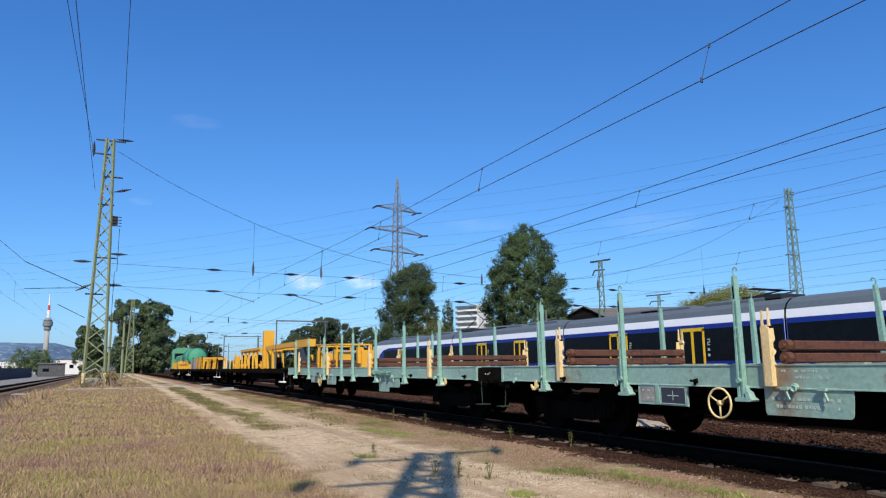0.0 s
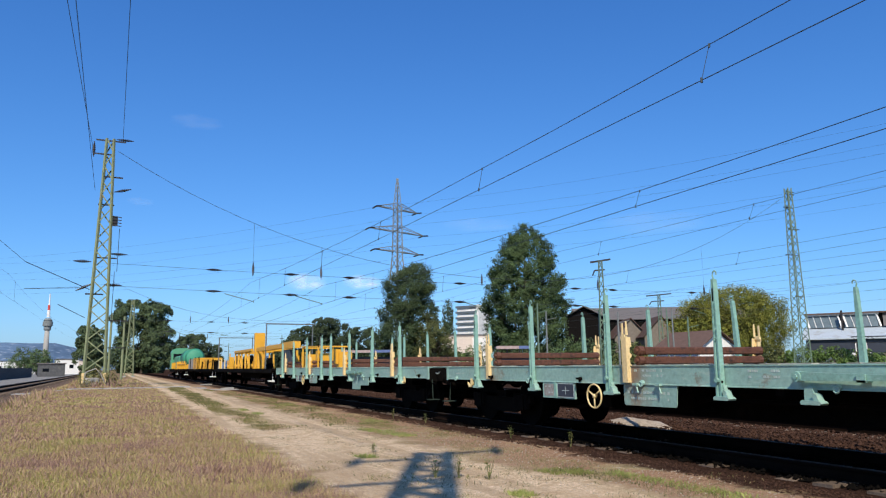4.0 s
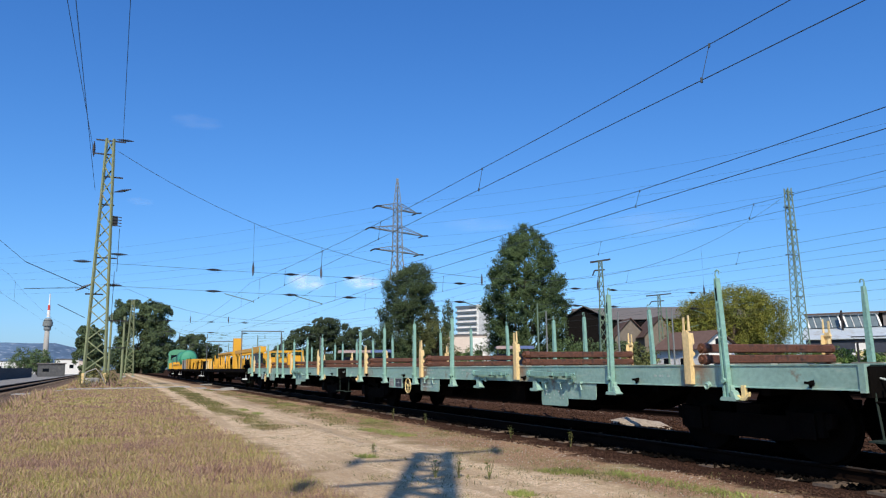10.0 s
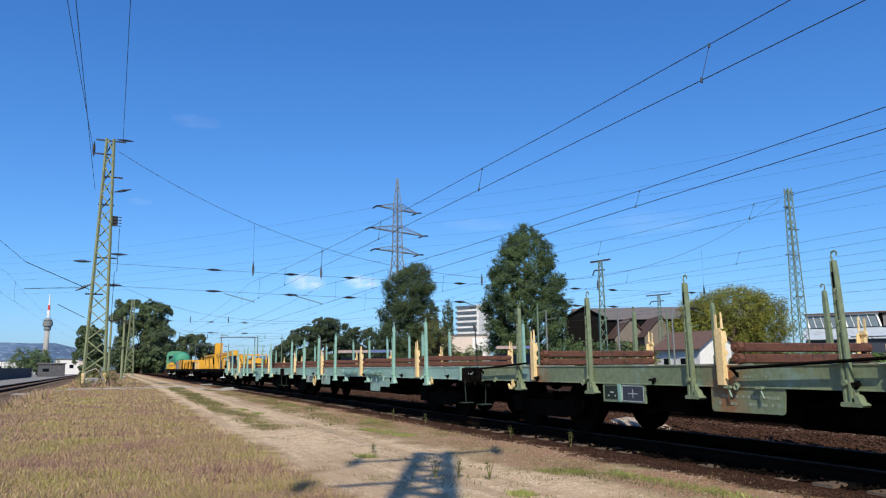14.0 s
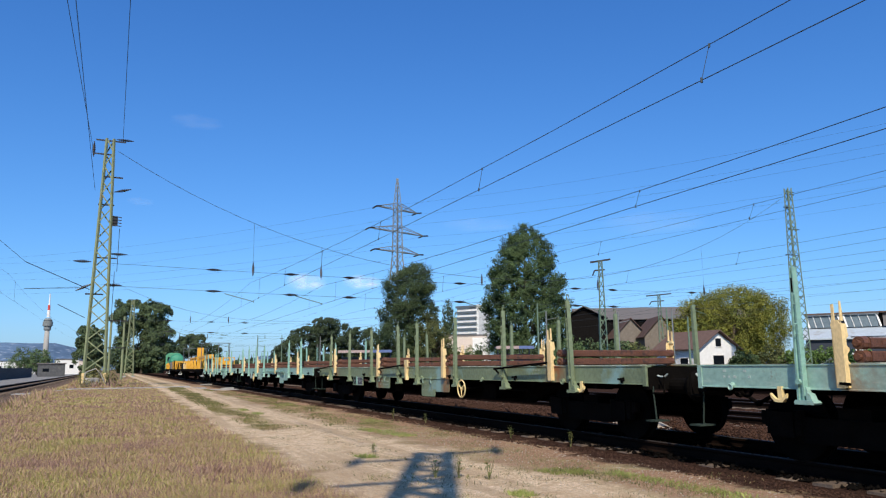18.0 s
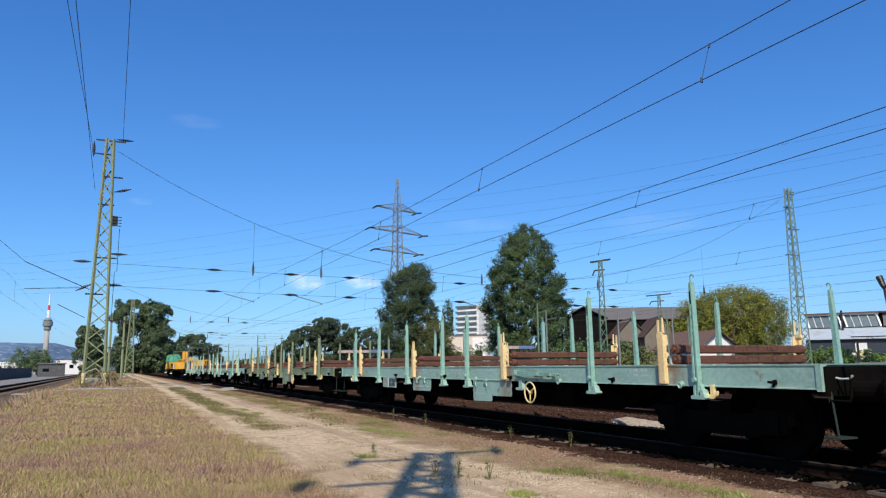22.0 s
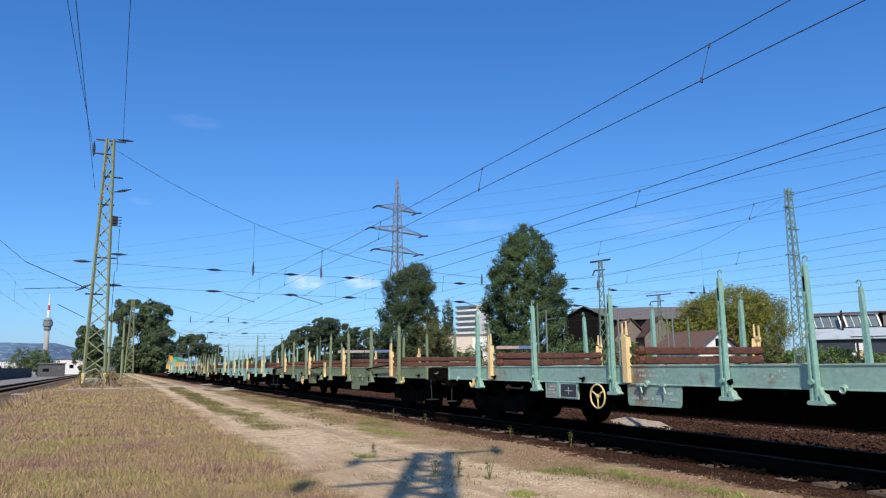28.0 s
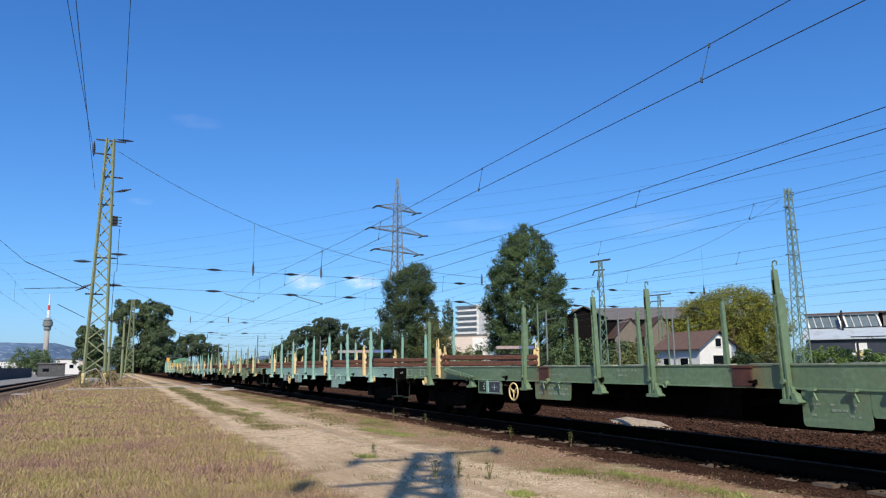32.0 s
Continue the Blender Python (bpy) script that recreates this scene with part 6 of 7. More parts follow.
# feeders from the mast behind the camera to the tall mast
fd = thing("feeder_lines", "three thin feeder wires between the tall masts", "overhead line", at=pose(0, 0, 0))
for a, b in (((-2.15, SPAN_Y, 16.3), (-2.95, -4.6, 15.0)), ((-1.9, SPAN_Y, 13.6), (-2.0, -4.6, 15.0)), ((-0.35, SPAN_Y, 17.2), (-0.15, -4.6, 15.2))):
    bm = nb()
    wire(bm, a, b, 0.014, sag=0.25, n=12)
    part("feeder_wire", bm, M_WIRE, fd)
ins = thing("mast_insulators", "brown insulators and a small transformer on the tall mast", "insulator", at=pose(-1.15, SPAN_Y, 0))
for x, z, ry in ((-1.0, 16.5, 0), (0.95, 17.35, 90), (1.0, 13.7, 75), (-1.2, 8.6, 90), (-1.0, 6.85, 62), (1.0, 9.2, 90), (0.75, 7.05, 90)):
    stamp("insulator", lambda: insulator_mesh(6, 0.11, 0.7), M_DARK, ins, pose(x, 0, z, 0, ry, 0))
bm = nb()
box(bm, 0.35, 0.8, -0.3, 0.3, 11.2, 11.8)
for k in range(4):
    bar(bm, (0.3, -0.35, 11.15 + k * 0.22), (1.05, -0.35, 11.1 + k * 0.2), 0.05)
part("transformer", bm, M_DARK, ins)
bm = nb()
for x, z0, z1 in ((0.95, 8.0, 11.0), (0.8, 4.5, 8.0)):
    tube(bm, (x, 0, z0), (x, 0, z1), 0.02, n=5)
part("down_lead", bm, M_DARK, ins)
for x, z in ((-1.25, 15.0), (-1.55, 13.0), (1.15, 15.3)):
    o = stamp("insulator", lambda: insulator_mesh(5, 0.16, 0.5), M_DARK, BACK_MAST, pose(0, 0, 0, 0, 0, -BACK_TURN) @ pose(x, 0, z))
for a, b, r in (((-1.8, 0, 6.7), (-5.67, 0, 8.4), 0.025), ((-5.67, 0, 8.4), (-7.4, 0, 9.9), 0.014), ((-2.4, 0, 6.8), (-5.6, 0, 6.64), 0.02), ((-1.95, 0, 4.8), (-3.6, 0, 5.65), 0.02)):
    bm = nb()
    wire(bm, Vector(a) - Vector((-1.15, 0, 0)), Vector(b) - Vector((-1.15, 0, 0)), r)
    part("registration_arm", bm, M_DARK, LEFT_MAST)
lc = build_catenary(-6.6, "contact wire and messenger wire over the field-side track")

# warning bands on the tall mast's feet
for sx in (-1, 1):
    for sy in (-1, 1):
        bm = nb()
        box(bm, sx * 0.64 - 0.09, sx * 0.64 + 0.09, sy * 0.64 - 0.09, sy * 0.64 + 0.09, 0.5, 1.15)
        part("warning_band", bm, M_CREAM, LEFT_MAST, "faded orange warning band")
bm = nb()
box(bm, -0.5, 0.35, -0.95, -0.65, 0.3, 0.85)
chain(bm, [Vector((-0.6, -0.8, 0.3)), Vector((-0.5, -0.85, 1.2)), Vector((0.1, -0.85, 1.45)), Vector((0.5, -0.85, 0.9)), Vector((0.75, -0.8, 0.3))], 0.05, 6)
part("cable_box", bm, M_CONCRETE, LEFT_MAST, "grey cable box with looped cables")

# other masts of the yard
M_POLE = M_MASTG
def t_mast(x, y, h, base, label, bar_w=1.6, turn=0):
    ms = build_mast(x, y, h, base, 0.32, label, M_POLE, z0=0.2, bays=12, turn=turn, leg=0.08)
    bm = nb()
    prism(bm, [(-bar_w, h - 0.25), (bar_w, h), (bar_w, h + 0.14), (-bar_w, h - 0.08)], -0.12, 0.12)
    part("cross_arm", bm, M_DARK, ms)
    bm = nb()
    bar(bm, (-bar_w * 0.6, 0, h - 1.0), (bar_w * 0.4, 0, h - 0.95), 0.14)
    tube(bm, (-bar_w * 0.6, 0, h - 1.0), (-bar_w * 0.8, 0, h - 1.5), 0.07)
    part("cross_arm", bm, M_DARK, ms)
    return ms


mx, my = brg(0.2247, 72)
t_mast(mx, my, 11.7, 0.75, "slim green lattice mast with a dark cross arm", 1.0, -40)
mx, my = brg(0.3055, 110)
t_mast(mx, my, 11.6, 0.75, "slim green lattice mast far across the yard", 1.8, -40)
build_mast(2.05, 115, 11.6, 1.2, 0.3, "slender green lattice mast by the dirt road", M_MAST, arms=((11.6, -0.7, 0.7, 1), (8.4, -1.0, 0.0, 0)), bays=12)
for x, y in ((-0.5, 82), (0.75, 82)):
    bm = nb()
    tube(bm, (0, 0, 0.1), (0, 0, 7.2 if x < 0 else 6.9), 0.13, 0.1, n=8)
    solo("pole", bm, M_MAST, "plain olive steel pole behind the tall mast", "pole", "poles by the mast", at=pose(x, y, 0))
bm = nb()
bar(bm, (-1.2, 81.85, 6.4), (1.2, 81.85, 6.4), 0.12)
solo("switch_bar", bm, M_DARK, "dark switch bar between two poles", "switch bar")
bm = nb()
bar(bm, (-1.0, 81.85, 3.6), (0.9, 81.85, 3.6), 0.1)
solo("switch_bar", bm, M_DARK, "dark switch bar between two poles", "switch bar")
for k, (x, y, h) in enumerate(((47.5, 75, 9.0), (52, 80, 8.5), (36, 170, 9), (21, 235, 9), (28, 200, 8), (33, 260, 10), (25, 140, 7.5), (40, 150, 8), (45.5, 60, 7), (49.5, 62, 7), (60, 66, 8), (64.5, 70, 8.5), (57.5, 60, 6.5))):
    bm = nb()
    tube(bm, (0, 0, -0.1), (0, 0, h), 0.13, 0.08, n=8)
    bar(bm, (-0.1, 0, h - 1.2), (1.5, 0, h - 0.9), 0.06)
    solo("pole", bm, M_PYLON if k % 2 else M_MASTG, "thin grey-green pole with a short arm, in the yard", "pole", "poles of the yard", at=pose(x, y, 0))


# ---- transmission pylon ----
PYLON_TURN = 19
PYLON_ARMS = ((38.3, 6.2), (32.9, 8.3), (28.1, 6.8))


def build_pylon():
    x, y = brg(-0.0655, 165)
    th = thing("transmission_pylon", "tall grey lattice transmission pylon with three pairs of arms", "pylon", at=pose(x, y, 0, 0, 0, PYLON_TURN))
    bm = nb()
    lattice(bm, 5.4, 1.8, 0, 26.5, leg=0.26, brace=0.13, bays=10)
    lattice(bm, 1.8, 1.3, 26.5, 39.5, leg=0.2, brace=0.11, bays=11)
    lattice(bm, 1.3, 0.25, 39.5, 46, leg=0.13, brace=0.07, bays=7)
    part("lattice", bm, M_PYLON, th)
    for z, a in PYLON_ARMS:
        for s in (-1, 1):
            bm = nb()
            for d in (-0.7, 0.7):
                bar(bm, (s * 0.7, d, z), (s * a, 0, z - 0.05), 0.17)
                bar(bm, (s * 0.7, d, z + 1.4), (s * a, 0, z + 0.05), 0.12)
            for k in range(1, 7):
                q0, q1 = 0.7 + (a - 0.7) * (k - 1) / 7, 0.7 + (a - 0.7) * k / 7
                f0, f1 = 1 - (k - 1) / 7, 1 - k / 7
                bar(bm, (s * q0, -0.7 * f0, z), (s * q1, -0.7 * f1, z + 1.4 * f1), 0.08)
                bar(bm, (s * q0, 0.7 * f0, z), (s * q1, -0.7 * f1, z), 0.08)
            part("arm", bm, M_PYLON, th)
            for way in (-1, 1):
                bm = nb()
                tube(bm, (s * a, 0, z), (s * (a - 0.1), way * 1.7, z - 0.25), 0.17, n=6)
                part("insulator", bm, M_DARK, th)
    return th


PYLON = build_pylon()
hv = thing("power_lines", "thin high-voltage conductors from the pylon across the yard", "power line")
px0, py0 = brg(-0.0655, 165)
for s in (-1, 1):
    for z, a in PYLON_ARMS:
        bm = nb()
        p = Vector((px0 + s * a * math.cos(radians(PYLON_TURN)), py0 + s * a * math.sin(radians(PYLON_TURN)), z - 0.25))
        wire(bm, p, p + Vector((90, -130, 7)), 0.013, sag=3.5, n=16)
        part("conductor", bm, M_WIRE, hv)
        bm = nb()
        wire(bm, p, p + Vector((-150, 180, 5)), 0.016, sag=5, n=10)
        part("conductor", bm, M_WIRE, hv)


# ---- cloud ----
def build_clouds():
    m = bpy.data.materials.new("thin white cloud")
    m.use_nodes = True
    n, ln = m.node_tree.nodes, m.node_tree.links
    b = n["Principled BSDF"]
    b.inputs["Base Color"].default_value = (0.9, 0.92, 0.95, 1)
    b.inputs["Roughness"].default_value = 1.0
    co = n.new("ShaderNodeTexCoord")
    nz = n.new("ShaderNodeTexNoise")
    nz.inputs["Scale"].default_value, nz.inputs["Detail"].default_value = 3.2, 8
    ln.new(co.outputs["Generated"], nz.inputs["Vector"])
    gr = n.new("ShaderNodeTexGradient")
    gr.gradient_type = "SPHERICAL"
    mp = n.new("ShaderNodeMapping")
    mp.inputs["Location"].default_value, mp.inputs["Scale"].default_value = (-1, -1, 0), (2, 2, 0)
    ln.new(co.outputs["Generated"], mp.inputs[0])
    ln.new(mp.outputs[0], gr.inputs[0])
    mu = n.new("ShaderNodeMath")
    mu.operation = "MULTIPLY"
    ln.new(nz.outputs["Fac"], mu.inputs[0])
    ln.new(gr.outputs["Fac"], mu.inputs[1])
    rg = n.new("ShaderNodeMapRange")
    rg.inputs[1].default_value, rg.inputs[2].default_value, rg.inputs[4].default_value = 0.13, 0.5, 0.6
    ln.new(mu.outputs[0], rg.inputs[0])
    ln.new(rg.outputs[0], b.inputs["Alpha"])
    faint = m.copy()
    faint.name = "faint high cloud"
    faint.node_tree.nodes["Map Range"].inputs[4].default_value = 0.09
    for col, rise, w, h in ((-0.197, 0.1195, 0.08, 0.036), (-0.117, 0.1185, 0.08, 0.030), (-0.365, 0.36, 0.10, 0.03), (-0.44, 0.24, 0.05, 0.016), (0.05, 0.20, 0.16, 0.03), (0.30, 0.20, 0.2, 0.05)):
        x, y = brg(col, 4300)
        k = math.hypot(1, col)
        bm = nb()
        hw, hh = 4300 * w / 2, 4300 * h / 2
        v = [bm.verts.new(c) for c in ((-hw, -hh, 0), (hw, -hh, 0), (hw, hh, 0), (-hw, hh, 0))]
        bm.faces.new(v)
        ob = solo("cloud", bm, faint if rise > 0.15 else m, "thin white cloud low in the sky", "cloud", "clouds", kind="structure")
        eye = Vector((x, y, 4300 * rise / k + 1.4))
        ob.matrix_basis = look(eye, EYE)


build_clouds()


# ---- small ground cover ----
def grass_material():
    m = mat("dry grass blades", (0.3, 0.2, 0.1), 0.85, bump=0)
    n, ln = m.node_tree.nodes, m.node_tree.links
    geo = n.new("ShaderNodeNewGeometry")
    ramp = n.new("ShaderNodeValToRGB")
    ramp.color_ramp.elements[0].color = (0.25, 0.245, 0.075, 1)
    ramp.color_ramp.elements[1].color = (0.24, 0.145, 0.125, 1)
    for p, c in ((0.22, (0.35, 0.31, 0.11, 1)), (0.4, (0.48, 0.37, 0.185, 1)), (0.54, (0.34, 0.225, 0.135, 1)), (0.68, (0.44, 0.305, 0.21, 1)), (0.84, (0.28, 0.165, 0.14, 1))):
        e = ramp.color_ramp.elements.new(p)
        e.color = c
    nz = n.new("ShaderNodeTexNoise")
    nz.inputs["Scale"].default_value = 0.55
    nz.inputs["Detail"].default_value = 5
    ln.new(geo.outputs["Position"], nz.inputs["Vector"])
    ad = n.new("ShaderNodeMath")
    ad.operation = "MULTIPLY_ADD"
    ln.new(nz.outputs["Fac"], ad.inputs[0])
    ad.inputs[1].default_value = 1.9
    ad.inputs[2].default_value = -0.9
    a2 = n.new("ShaderNodeMath")
    a2.operation = "ADD"
    ln.new(geo.outputs["Random Per Island"], a2.inputs[0])
    ln.new(ad.outputs[0], a2.inputs[1])
    ln.new(a2.outputs[0], ramp.inputs[0])
    ln.new(ramp.outputs[0], n["Principled BSDF"].inputs["Base Color"])
    return m


M_GRASS = grass_material()


def blades(name, label, areas, material, seed):
    """areas: x0, x1, y0, y1, count, height, width."""
    rnd = np.random.RandomState(seed)
    vs, fs = [], []
    for x0, x1, y0, y1, count, hgt, wid in areas:
        xs, ys = rnd.uniform(x0, x1, count), rnd.uniform(y0, y1, count)
        hs, ang = hgt * rnd.uniform(0.4, 1.15, count), rnd.uniform(0, math.tau, count)
        le = rnd.normal(0, 0.35, (count, 2))
        for x, y, h, a, l in zip(xs, ys, hs, ang, le):
            if x > 2.15 + 0.3 * noise.noise(Vector((x, y * 0.6, 9))) and name == "dry_grass" and rnd.rand() < min(1, (x - 1.8) * 1.4):
                continue
            z = hump(x, y) - 0.01
            if name == "dry_grass":
                h *= 0.55 + 0.95 * max(0, 0.55 + noise.noise(Vector((x * 1.6, y * 1.6, 4))))
            dx, dy = math.cos(a) * wid / 2, math.sin(a) * wid / 2
            tx, ty = x + l[0] * h, y + l[1] * h
            i = len(vs)
            vs += [(x - dx, y - dy, z), (x + dx, y + dy, z), (tx + dx * 0.8, ty + dy * 0.8, z + h * 0.75), (tx + l[0] * h * 0.4, ty + l[1] * h * 0.4, z + h), (tx - dx * 0.8, ty - dy * 0.8, z + h * 0.75)]
            fs.append((i, i + 1, i + 2, i + 3, i + 4))
    me = bpy.data.meshes.new(name)
    me.from_pydata(vs, [], fs)
    me.materials.append(material)
    return tagged(new(name, me), label, "grass", kind="stuff")


blades("dry_grass", "short dry purple-brown and straw grass of the field", [(-1.3, 2.9, 4.2, 9, 85000, 0.085, 0.004), (-2.3, 2.9, 9, 16, 80000, 0.085, 0.007), (-3.6, 2.9, 16, 28, 60000, 0.075, 0.013), (-4.0, 2.8, 28, 47.5, 36000, 0.06, 0.028), (-3.4, 2.6, 50, 90, 9000, 0.12, 0.06), (-2.4, 0.2, 51, 55, 900, 0.4, 0.04), (-3.8, -2.8, 30, 46, 700, 0.3, 0.03)], M_GRASS, 5)
M_WEED = leaf_material("green weed leaves", (0.20, 0.185, 0.065), (0.33, 0.26, 0.12))
spots = []
rg = random.Random(12)
for k in range(90):
    spots.append((rg.uniform(3.1, 3.85), rg.uniform(17, 48), 0.4, 1.6))
for k in range(70):
    spots.append((rg.uniform(5.1, 6.6), rg.uniform(14, 50), 0.5, 1.6))
for k in range(110):
    spots.append((rg.uniform(2.6, 5.2), 5.5 + 12 * rg.random() ** 1.4, 0.3, 0.4))
for k in range(95):
    spots.append((rg.gauss(5.85, 0.35), 5.5 + 12 * rg.random(), 0.5, 0.8))
for x, y in ((5.38, 14.6), (5.5, 14.2), (5.3, 15.1), (5.4, 8.2), (5.55, 8.0), (4.1, 6.9), (6.0, 6.8), (5.95, 7.3), (6.05, 6.3), (6.1, 5.9)):
    spots.append((x, y, 0.4, 0.9))
M_LEAF_WEED = leaf_material("fresh weed leaves", (0.20, 0.22, 0.06), (0.15, 0.18, 0.05))
tufts = [(5.38, 14.6, 0.5, 1.0), (5.5, 14.0, 0.4, 0.8), (5.25, 15.3, 0.4, 0.8), (5.4, 8.2, 0.35, 0.5), (5.6, 8.0, 0.3, 0.4), (4.1, 6.9, 0.25, 0.3), (6.0, 6.8, 0.35, 0.8), (5.95, 7.5, 0.3, 0.6), (6.1, 6.0, 0.35, 0.7), (3.7, 11.0, 0.3, 0.4), (6.2, 18.0, 0.5, 1.2), (4.1, 22.5, 0.3, 0.8), (4.0, 24.5, 0.25, 0.6), (5.9, 27.0, 0.6, 1.6)]
blades("green_tufts", "fresh yellow-green grass tufts on the road's verge", [(x - w / 2, x + w / 2, y - l / 2, y + l / 2, 330, 0.06, 0.008) for x, y, w, l in tufts], M_LEAF_WEED, 9)
blades("verge_weeds", "low green weeds between the wheel lanes and along the ballast", [(x - w / 2, x + w / 2, y - l / 2, y + l / 2, 26 if l < 0.5 else 60 if l < 1 else 150, 0.04 if y < 17 else 0.05, 0.008 if y < 17 else 0.016) for x, y, w, l in spots], M_WEED, 6)




def build_weed(x, y, h, seed):
    rnd = random.Random(seed)
    th = thing("weed", "small upright green weed beside the track", "weed", "weeds by the track", at=pose(x, y, hump(x, y)))
    bm = nb()
    for k in range(4):
        tube(bm, (0, 0, -0.02), (rnd.uniform(-0.06, 0.06), rnd.uniform(-0.06, 0.06), h * rnd.uniform(0.7, 1)), 0.006, 0.003, n=4)
    part("stem", bm, M_WEED, th)
    bm = nb()
    for k in range(46):
        z = h * rnd.uniform(0.2, 1.0)
        a, l = rnd.uniform(0, math.tau), rnd.uniform(0.03, 0.06)
        p = Vector((rnd.uniform(-0.03, 0.03), rnd.uniform(-0.03, 0.03), z))
        o = Vector((math.cos(a), math.sin(a), rnd.uniform(0, 0.7))) * l
        s = Vector((-math.sin(a), math.cos(a), 0)) * 0.012
        bm.faces.new([bm.verts.new(q) for q in (p, p + o * 0.5 + s, p + o, p + o * 0.5 - s)])
    part("leaves", bm, M_LEAF_WEED, th)


for k, (x, y, h) in enumerate(((7.27, 10.55, 0.27), (4.03, 11.6, 0.14), (4.34, 8.1, 0.24), (7.0, 18.5, 0.26), (3.83, 8.6, 0.22), (4.1, 8.45, 0.24), (7.15, 16.6, 0.24), (7.1, 12.3, 0.24))):
    build_weed(x, y, h, 60 + k)


def build_stones():
    rnd = np.random.RandomState(31)
    m = mat("brown ballast stone", (0.054, 0.029, 0.02), 0.9, spread=0.3, per_piece=0.55)
    mp = mat("pale pebble", (0.45, 0.38, 0.30), 0.9, spread=0.2, per_piece=0.3)
    oct_f = ((0, 2, 4), (2, 1, 4), (1, 3, 4), (3, 0, 4), (2, 0, 5), (1, 2, 5), (3, 1, 5), (0, 3, 5))
    def heap(name, label, material, spans):
        vs, fs = [], []
        for x0, x1, y0, y1, count, size, lift in spans:
            for k in range(count):
                c = np.array((rnd.uniform(x0, x1), rnd.uniform(y0, y1), 0.0))
                s = size * rnd.uniform(0.5, 1.2, 3)
                c[2] = hump(c[0], c[1]) + lift * rnd.rand() + s[2] * 0.25
                a = rnd.uniform(0, math.tau)
                ca, sa = math.cos(a), math.sin(a)
                i = len(vs)
                for d in ((1, 0, 0), (-1, 0, 0), (0, 1, 0), (0, -1, 0), (0, 0, 0.8), (0, 0, -0.8)):
                    d = np.array(d) * s * rnd.uniform(0.8, 1.2) + rnd.normal(0, size * 0.12, 3)
                    vs.append((c[0] + d[0] * ca - d[1] * sa, c[1] + d[0] * sa + d[1] * ca, c[2] + d[2]))
                fs += [tuple(i + q for q in f) for f in oct_f]
        me = bpy.data.meshes.new(name)
        me.from_pydata(vs, [], fs)
        me.materials.append(material)
        tagged(new(name, me), label, "ballast", kind="stuff")
    heap("ballast_stones", "loose brown ballast stones round the tracks", m, [(6.7, 7.3, 4, 22, 3000, 0.018, 0.0), (9.9, 13.2, 4, 24, 12000, 0.035, 0.03), (9.9, 13.0, 24, 50, 5000, 0.05, 0.03), (6.9, 7.4, 22, 50, 900, 0.03, 0.0), (13.2, 17, 10, 40, 5000, 0.05, 0.03)])
    # near-black stones carry the shade below the train in their colour
    heap("shade_dark_stones", "ballast between the freight track's rails, blackened to stand for shade", M_BLACK, [(7.5, 9.9, 3, 24, 7000, 0.035, 0.02)])
    heap("pebbles", "pale pebbles scattered over the dirt road", mp, [(2.6, 6.8, 5, 14, 1600, 0.009, 0.0), (5.4, 6.9, 5, 16, 700, 0.012, 0.0), (2.6, 6.8, 14, 35, 400, 0.014, 0.0)])


build_stones()
build_bush(-1.0, 52.6, 1.9, 1.5, M_WEED, "tall green weeds round the mast's feet", 91, 1600, 0.12)
for k, (x, y, r) in enumerate(((7.1, 63.0, 20), (7.0, 50.0, -4))):
    bm = nb()
    prism(bm, [(-0.42, 0), (0.4, 0), (0.42, 0.16), (0.1, 0.13), (-0.4, 0.06)], -0.25, 0.25)
    solo("concrete_slab", bm, M_CONCRETE, "broken pale concrete slab lying by the road", "concrete slab", "slabs by the road", at=pose(x, y, hump(x, y), 0, 4, r))
# low heap of pale sand beyond the freight track
bm = nb()
rows_ = []
for a in range(15):
    for c in range(9):
        u, v = a / 7 - 1, c / 4 - 1
        h = max(0, 1 - u * u * 1.02 - v * v * 0.9) ** 0.7
        q = noise.noise(Vector((u * 2.5, v * 2, 5)))
        rows_.append(bm.verts.new((v * 0.42 + 0.14 * q, u * 1.4, -0.02 + 0.12 * h * (1 + 0.9 * q))))
for a in range(14):
    for c in range(8):
        bm.faces.new((rows_[a * 9 + c], rows_[a * 9 + c + 1], rows_[a * 9 + c + 10], rows_[a * 9 + c + 9]))
solo("sand_heap", bm, mat("tan sand and gravel", (0.42, 0.34, 0.25), 0.95, spread=0.3, scale=9, fine=60, stain=(0.2, 0.15, 0.11), stain_at=0.6, stain_scale=6, bump=0.8), "small low heap of pale sand beside the second track", "sand heap", kind="stuff", at=pose(11.25, 13.6, 0.0, 0, 0, -14), smooth=True)
# paved crossing strip over the road
bm = nb()
for k in range(17):
    x = -9.5 + k
    box(bm, x, x + 0.97, 48.0, 49.1, -0.1, hump(x + 0.5, 48.5) + 0.05)
solo("paved_strip", bm, M_CONCRETE, "pale concrete strip across the dirt road", "pavement", kind="structure")


# ---- sleepers, last ----
def sleeper_mesh():
    bm = nb()
    w, t = 0.13, 0.10
    prism(bm, [(-1.24, -0.16), (1.24, -0.16), (1.24, 0.02), (0.5, 0.0), (0.35, -0.03), (-0.35, -0.03), (-0.5, 0.0), (-1.24, 0.02)], -w, w)
    return bm


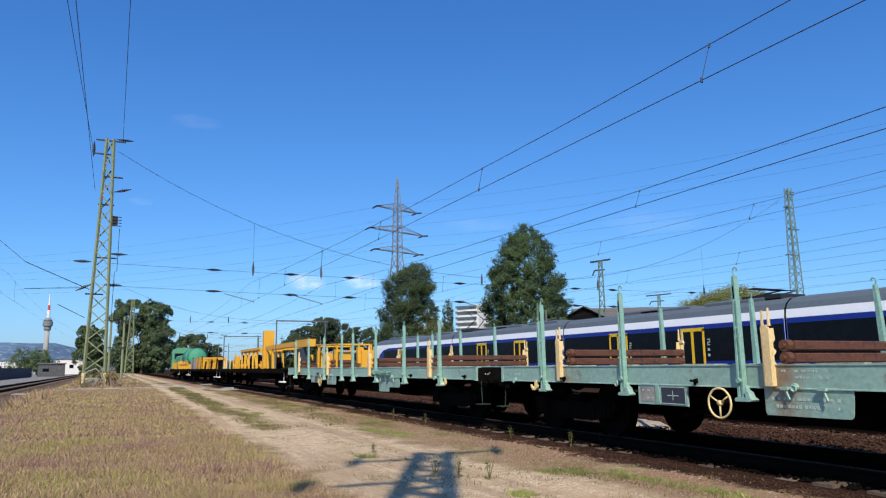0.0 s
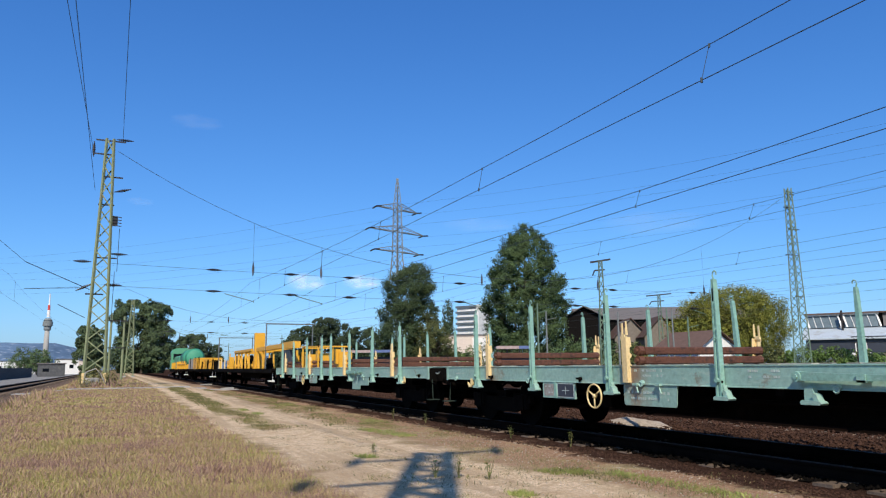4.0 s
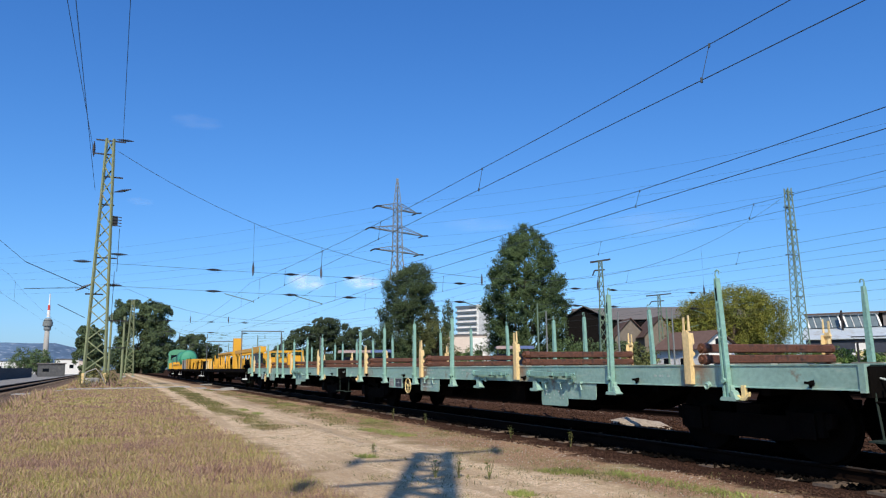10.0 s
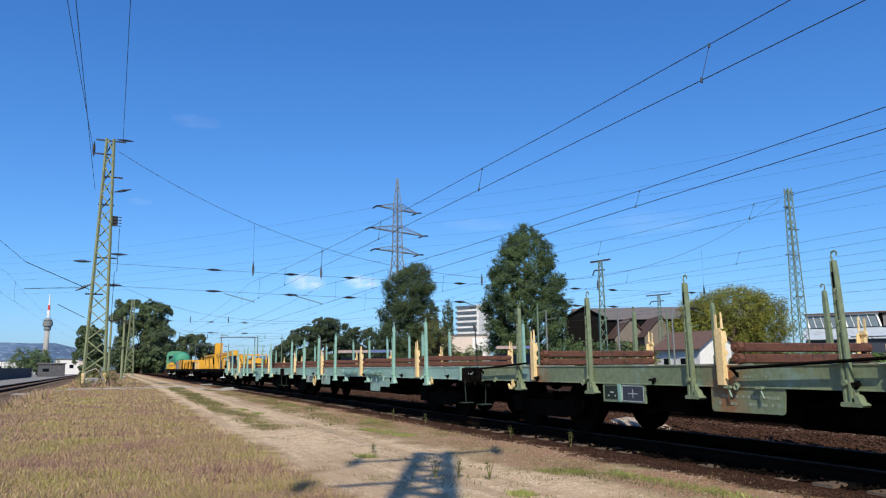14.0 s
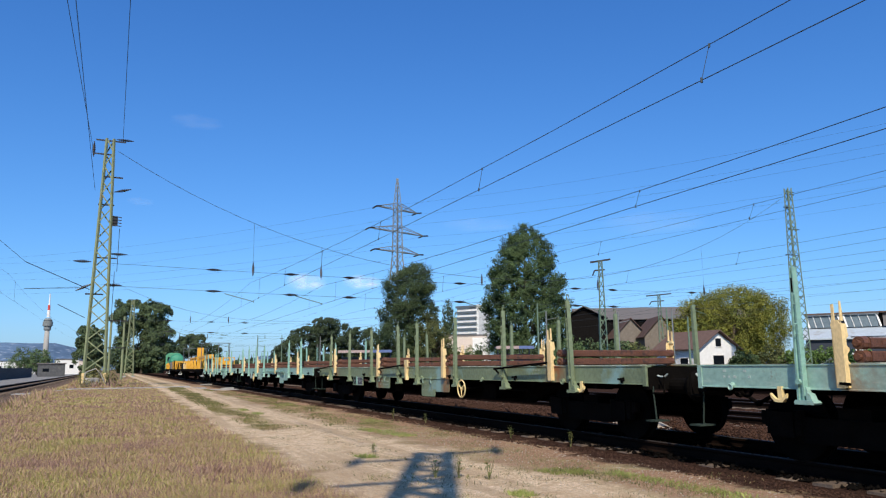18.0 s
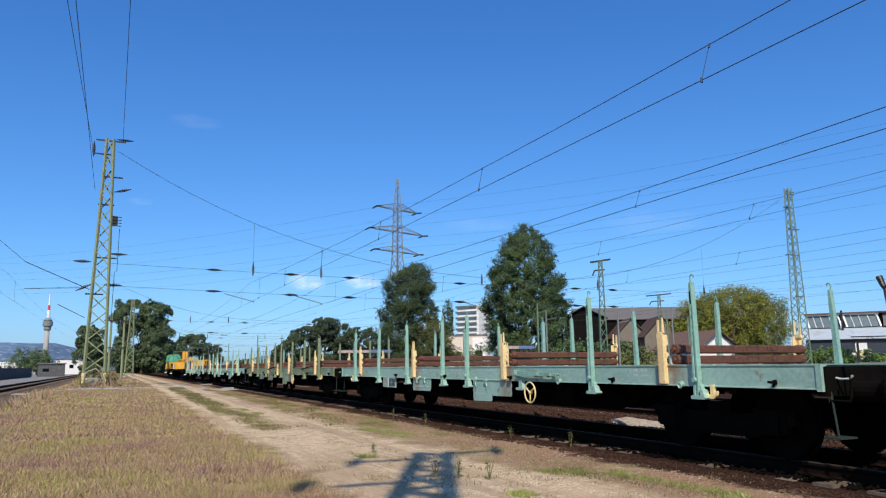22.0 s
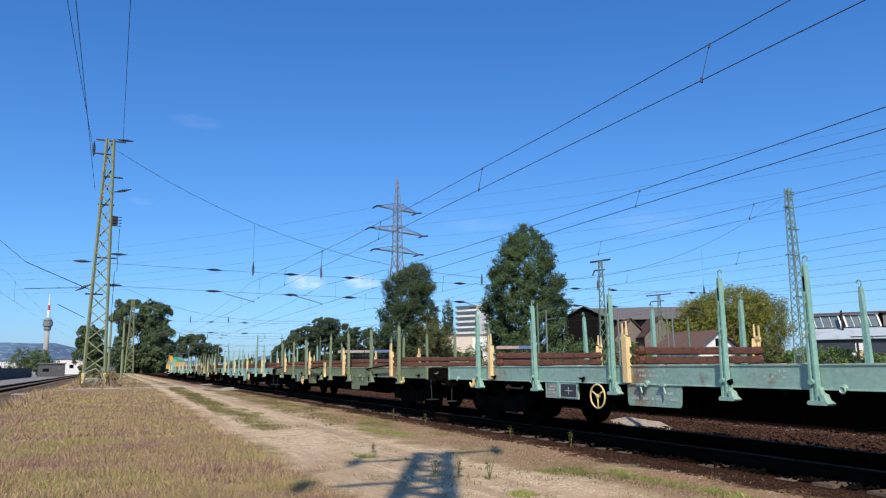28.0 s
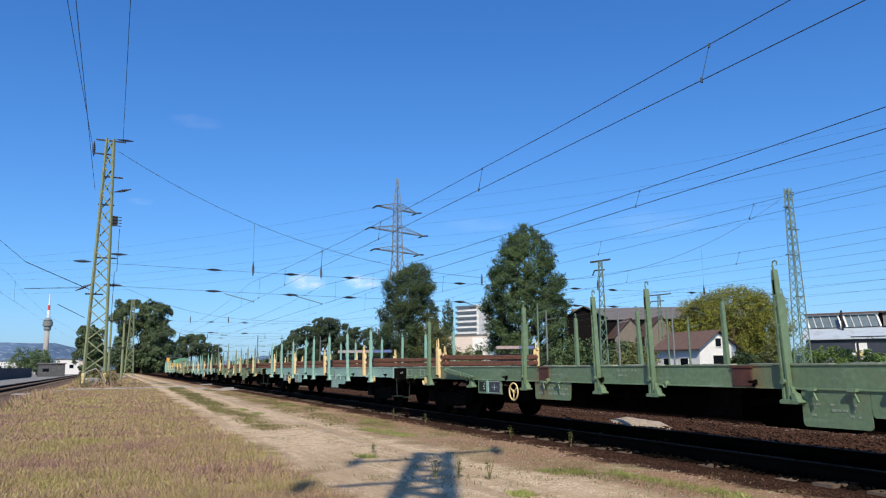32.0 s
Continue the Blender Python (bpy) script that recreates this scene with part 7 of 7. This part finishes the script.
me_sl = mesh_of("sleeper", sleeper_mesh(), M_SLEEPER)
rs = random.Random(3)
for k in range(130):
    u = -2.0 + k * 0.6
    o = new("sleeper", me_sl)
    o.parent = TRACKS[0]
    o.matrix_basis = pose(TRACK_X + rs.uniform(-0.03, 0.03), u + rs.uniform(-0.04, 0.04), rs.uniform(-0.045, -0.005), rs.uniform(-1, 1), 0, rs.uniform(-0.8, 0.8))
for tr, x, u0, u1 in ((TRACKS[1], 14.0, 0, 70), (TRACKS[2], 19.0, 5, 60), (TRACK_LEFT, -6.6, 25, 110)):
    bm = nb()
    u = u0
    while u < u1:
        box(bm, x - 1.3, x + 1.3, u - 0.13, u + 0.13, -0.12, 0.0 if x > 0 else 0.12)
        u += 0.6
    o = part("sleepers", bm, M_SLEEPER, tr)
    tagged(o, kind="stuff")


# ---- motion ----
def along_line(u, reach, x=TRACK_X):
    """The pose of a vehicle whose middle is u metres along the line, resting on two pivots."""
    a, b = on_line(u - reach, x)[0], on_line(u + reach, x)[0]
    way = b - a
    return Matrix.Translation((a + b) / 2) @ pose(0, 0, 0, 0, 0, math.degrees(math.atan2(-way.x, way.y)))


# how far the freight train has run, in metres, by whole seconds
RUN = [0.0, 0.56, 1.18, 1.88, 2.68, 3.62, 4.71, 5.97, 7.41, 9.04, 10.88, 12.95, 15.28, 17.87, 20.71, 23.78, 27.07, 30.54, 34.19, 38.04, 42.14, 46.5, 51.07, 55.82, 60.74, 65.88, 71.19, 76.64, 82.15, 87.65, 93.27, 98.93, 104.67]


# where the passenger train's tail is
COACH_RUN = [(0, 75.85), (1, 60.1)] + [(t, 60.1 - 15.25 * (t - 1)) for t in (2, 3, 4, 8, 16, 24, 32)]


def motions():
    for wg, u in zip(FLAT, FLAT_AT):
        walk(wg, [(t, along_line(u + RUN[t], 7.43)) for t in range(33)])
    u = FLAT_AT[0]
    for wg, step, reach in ((GANTRY, 22.4, 9.0), (MACHINES, 24.1, 9.0), (TANK, 18.6, 4.0), (LOCO, 15.5, 4.2)):
        u += step
        walk(wg, [(t, along_line(u + RUN[t], reach)) for t in range(33)])
    for c, ahead in zip(COACHES, COACH_AT):
        walk(c, [(t, pose(27.2, run - ahead, 0.0, 0, 0, 180)) for t, run in COACH_RUN])


motions()
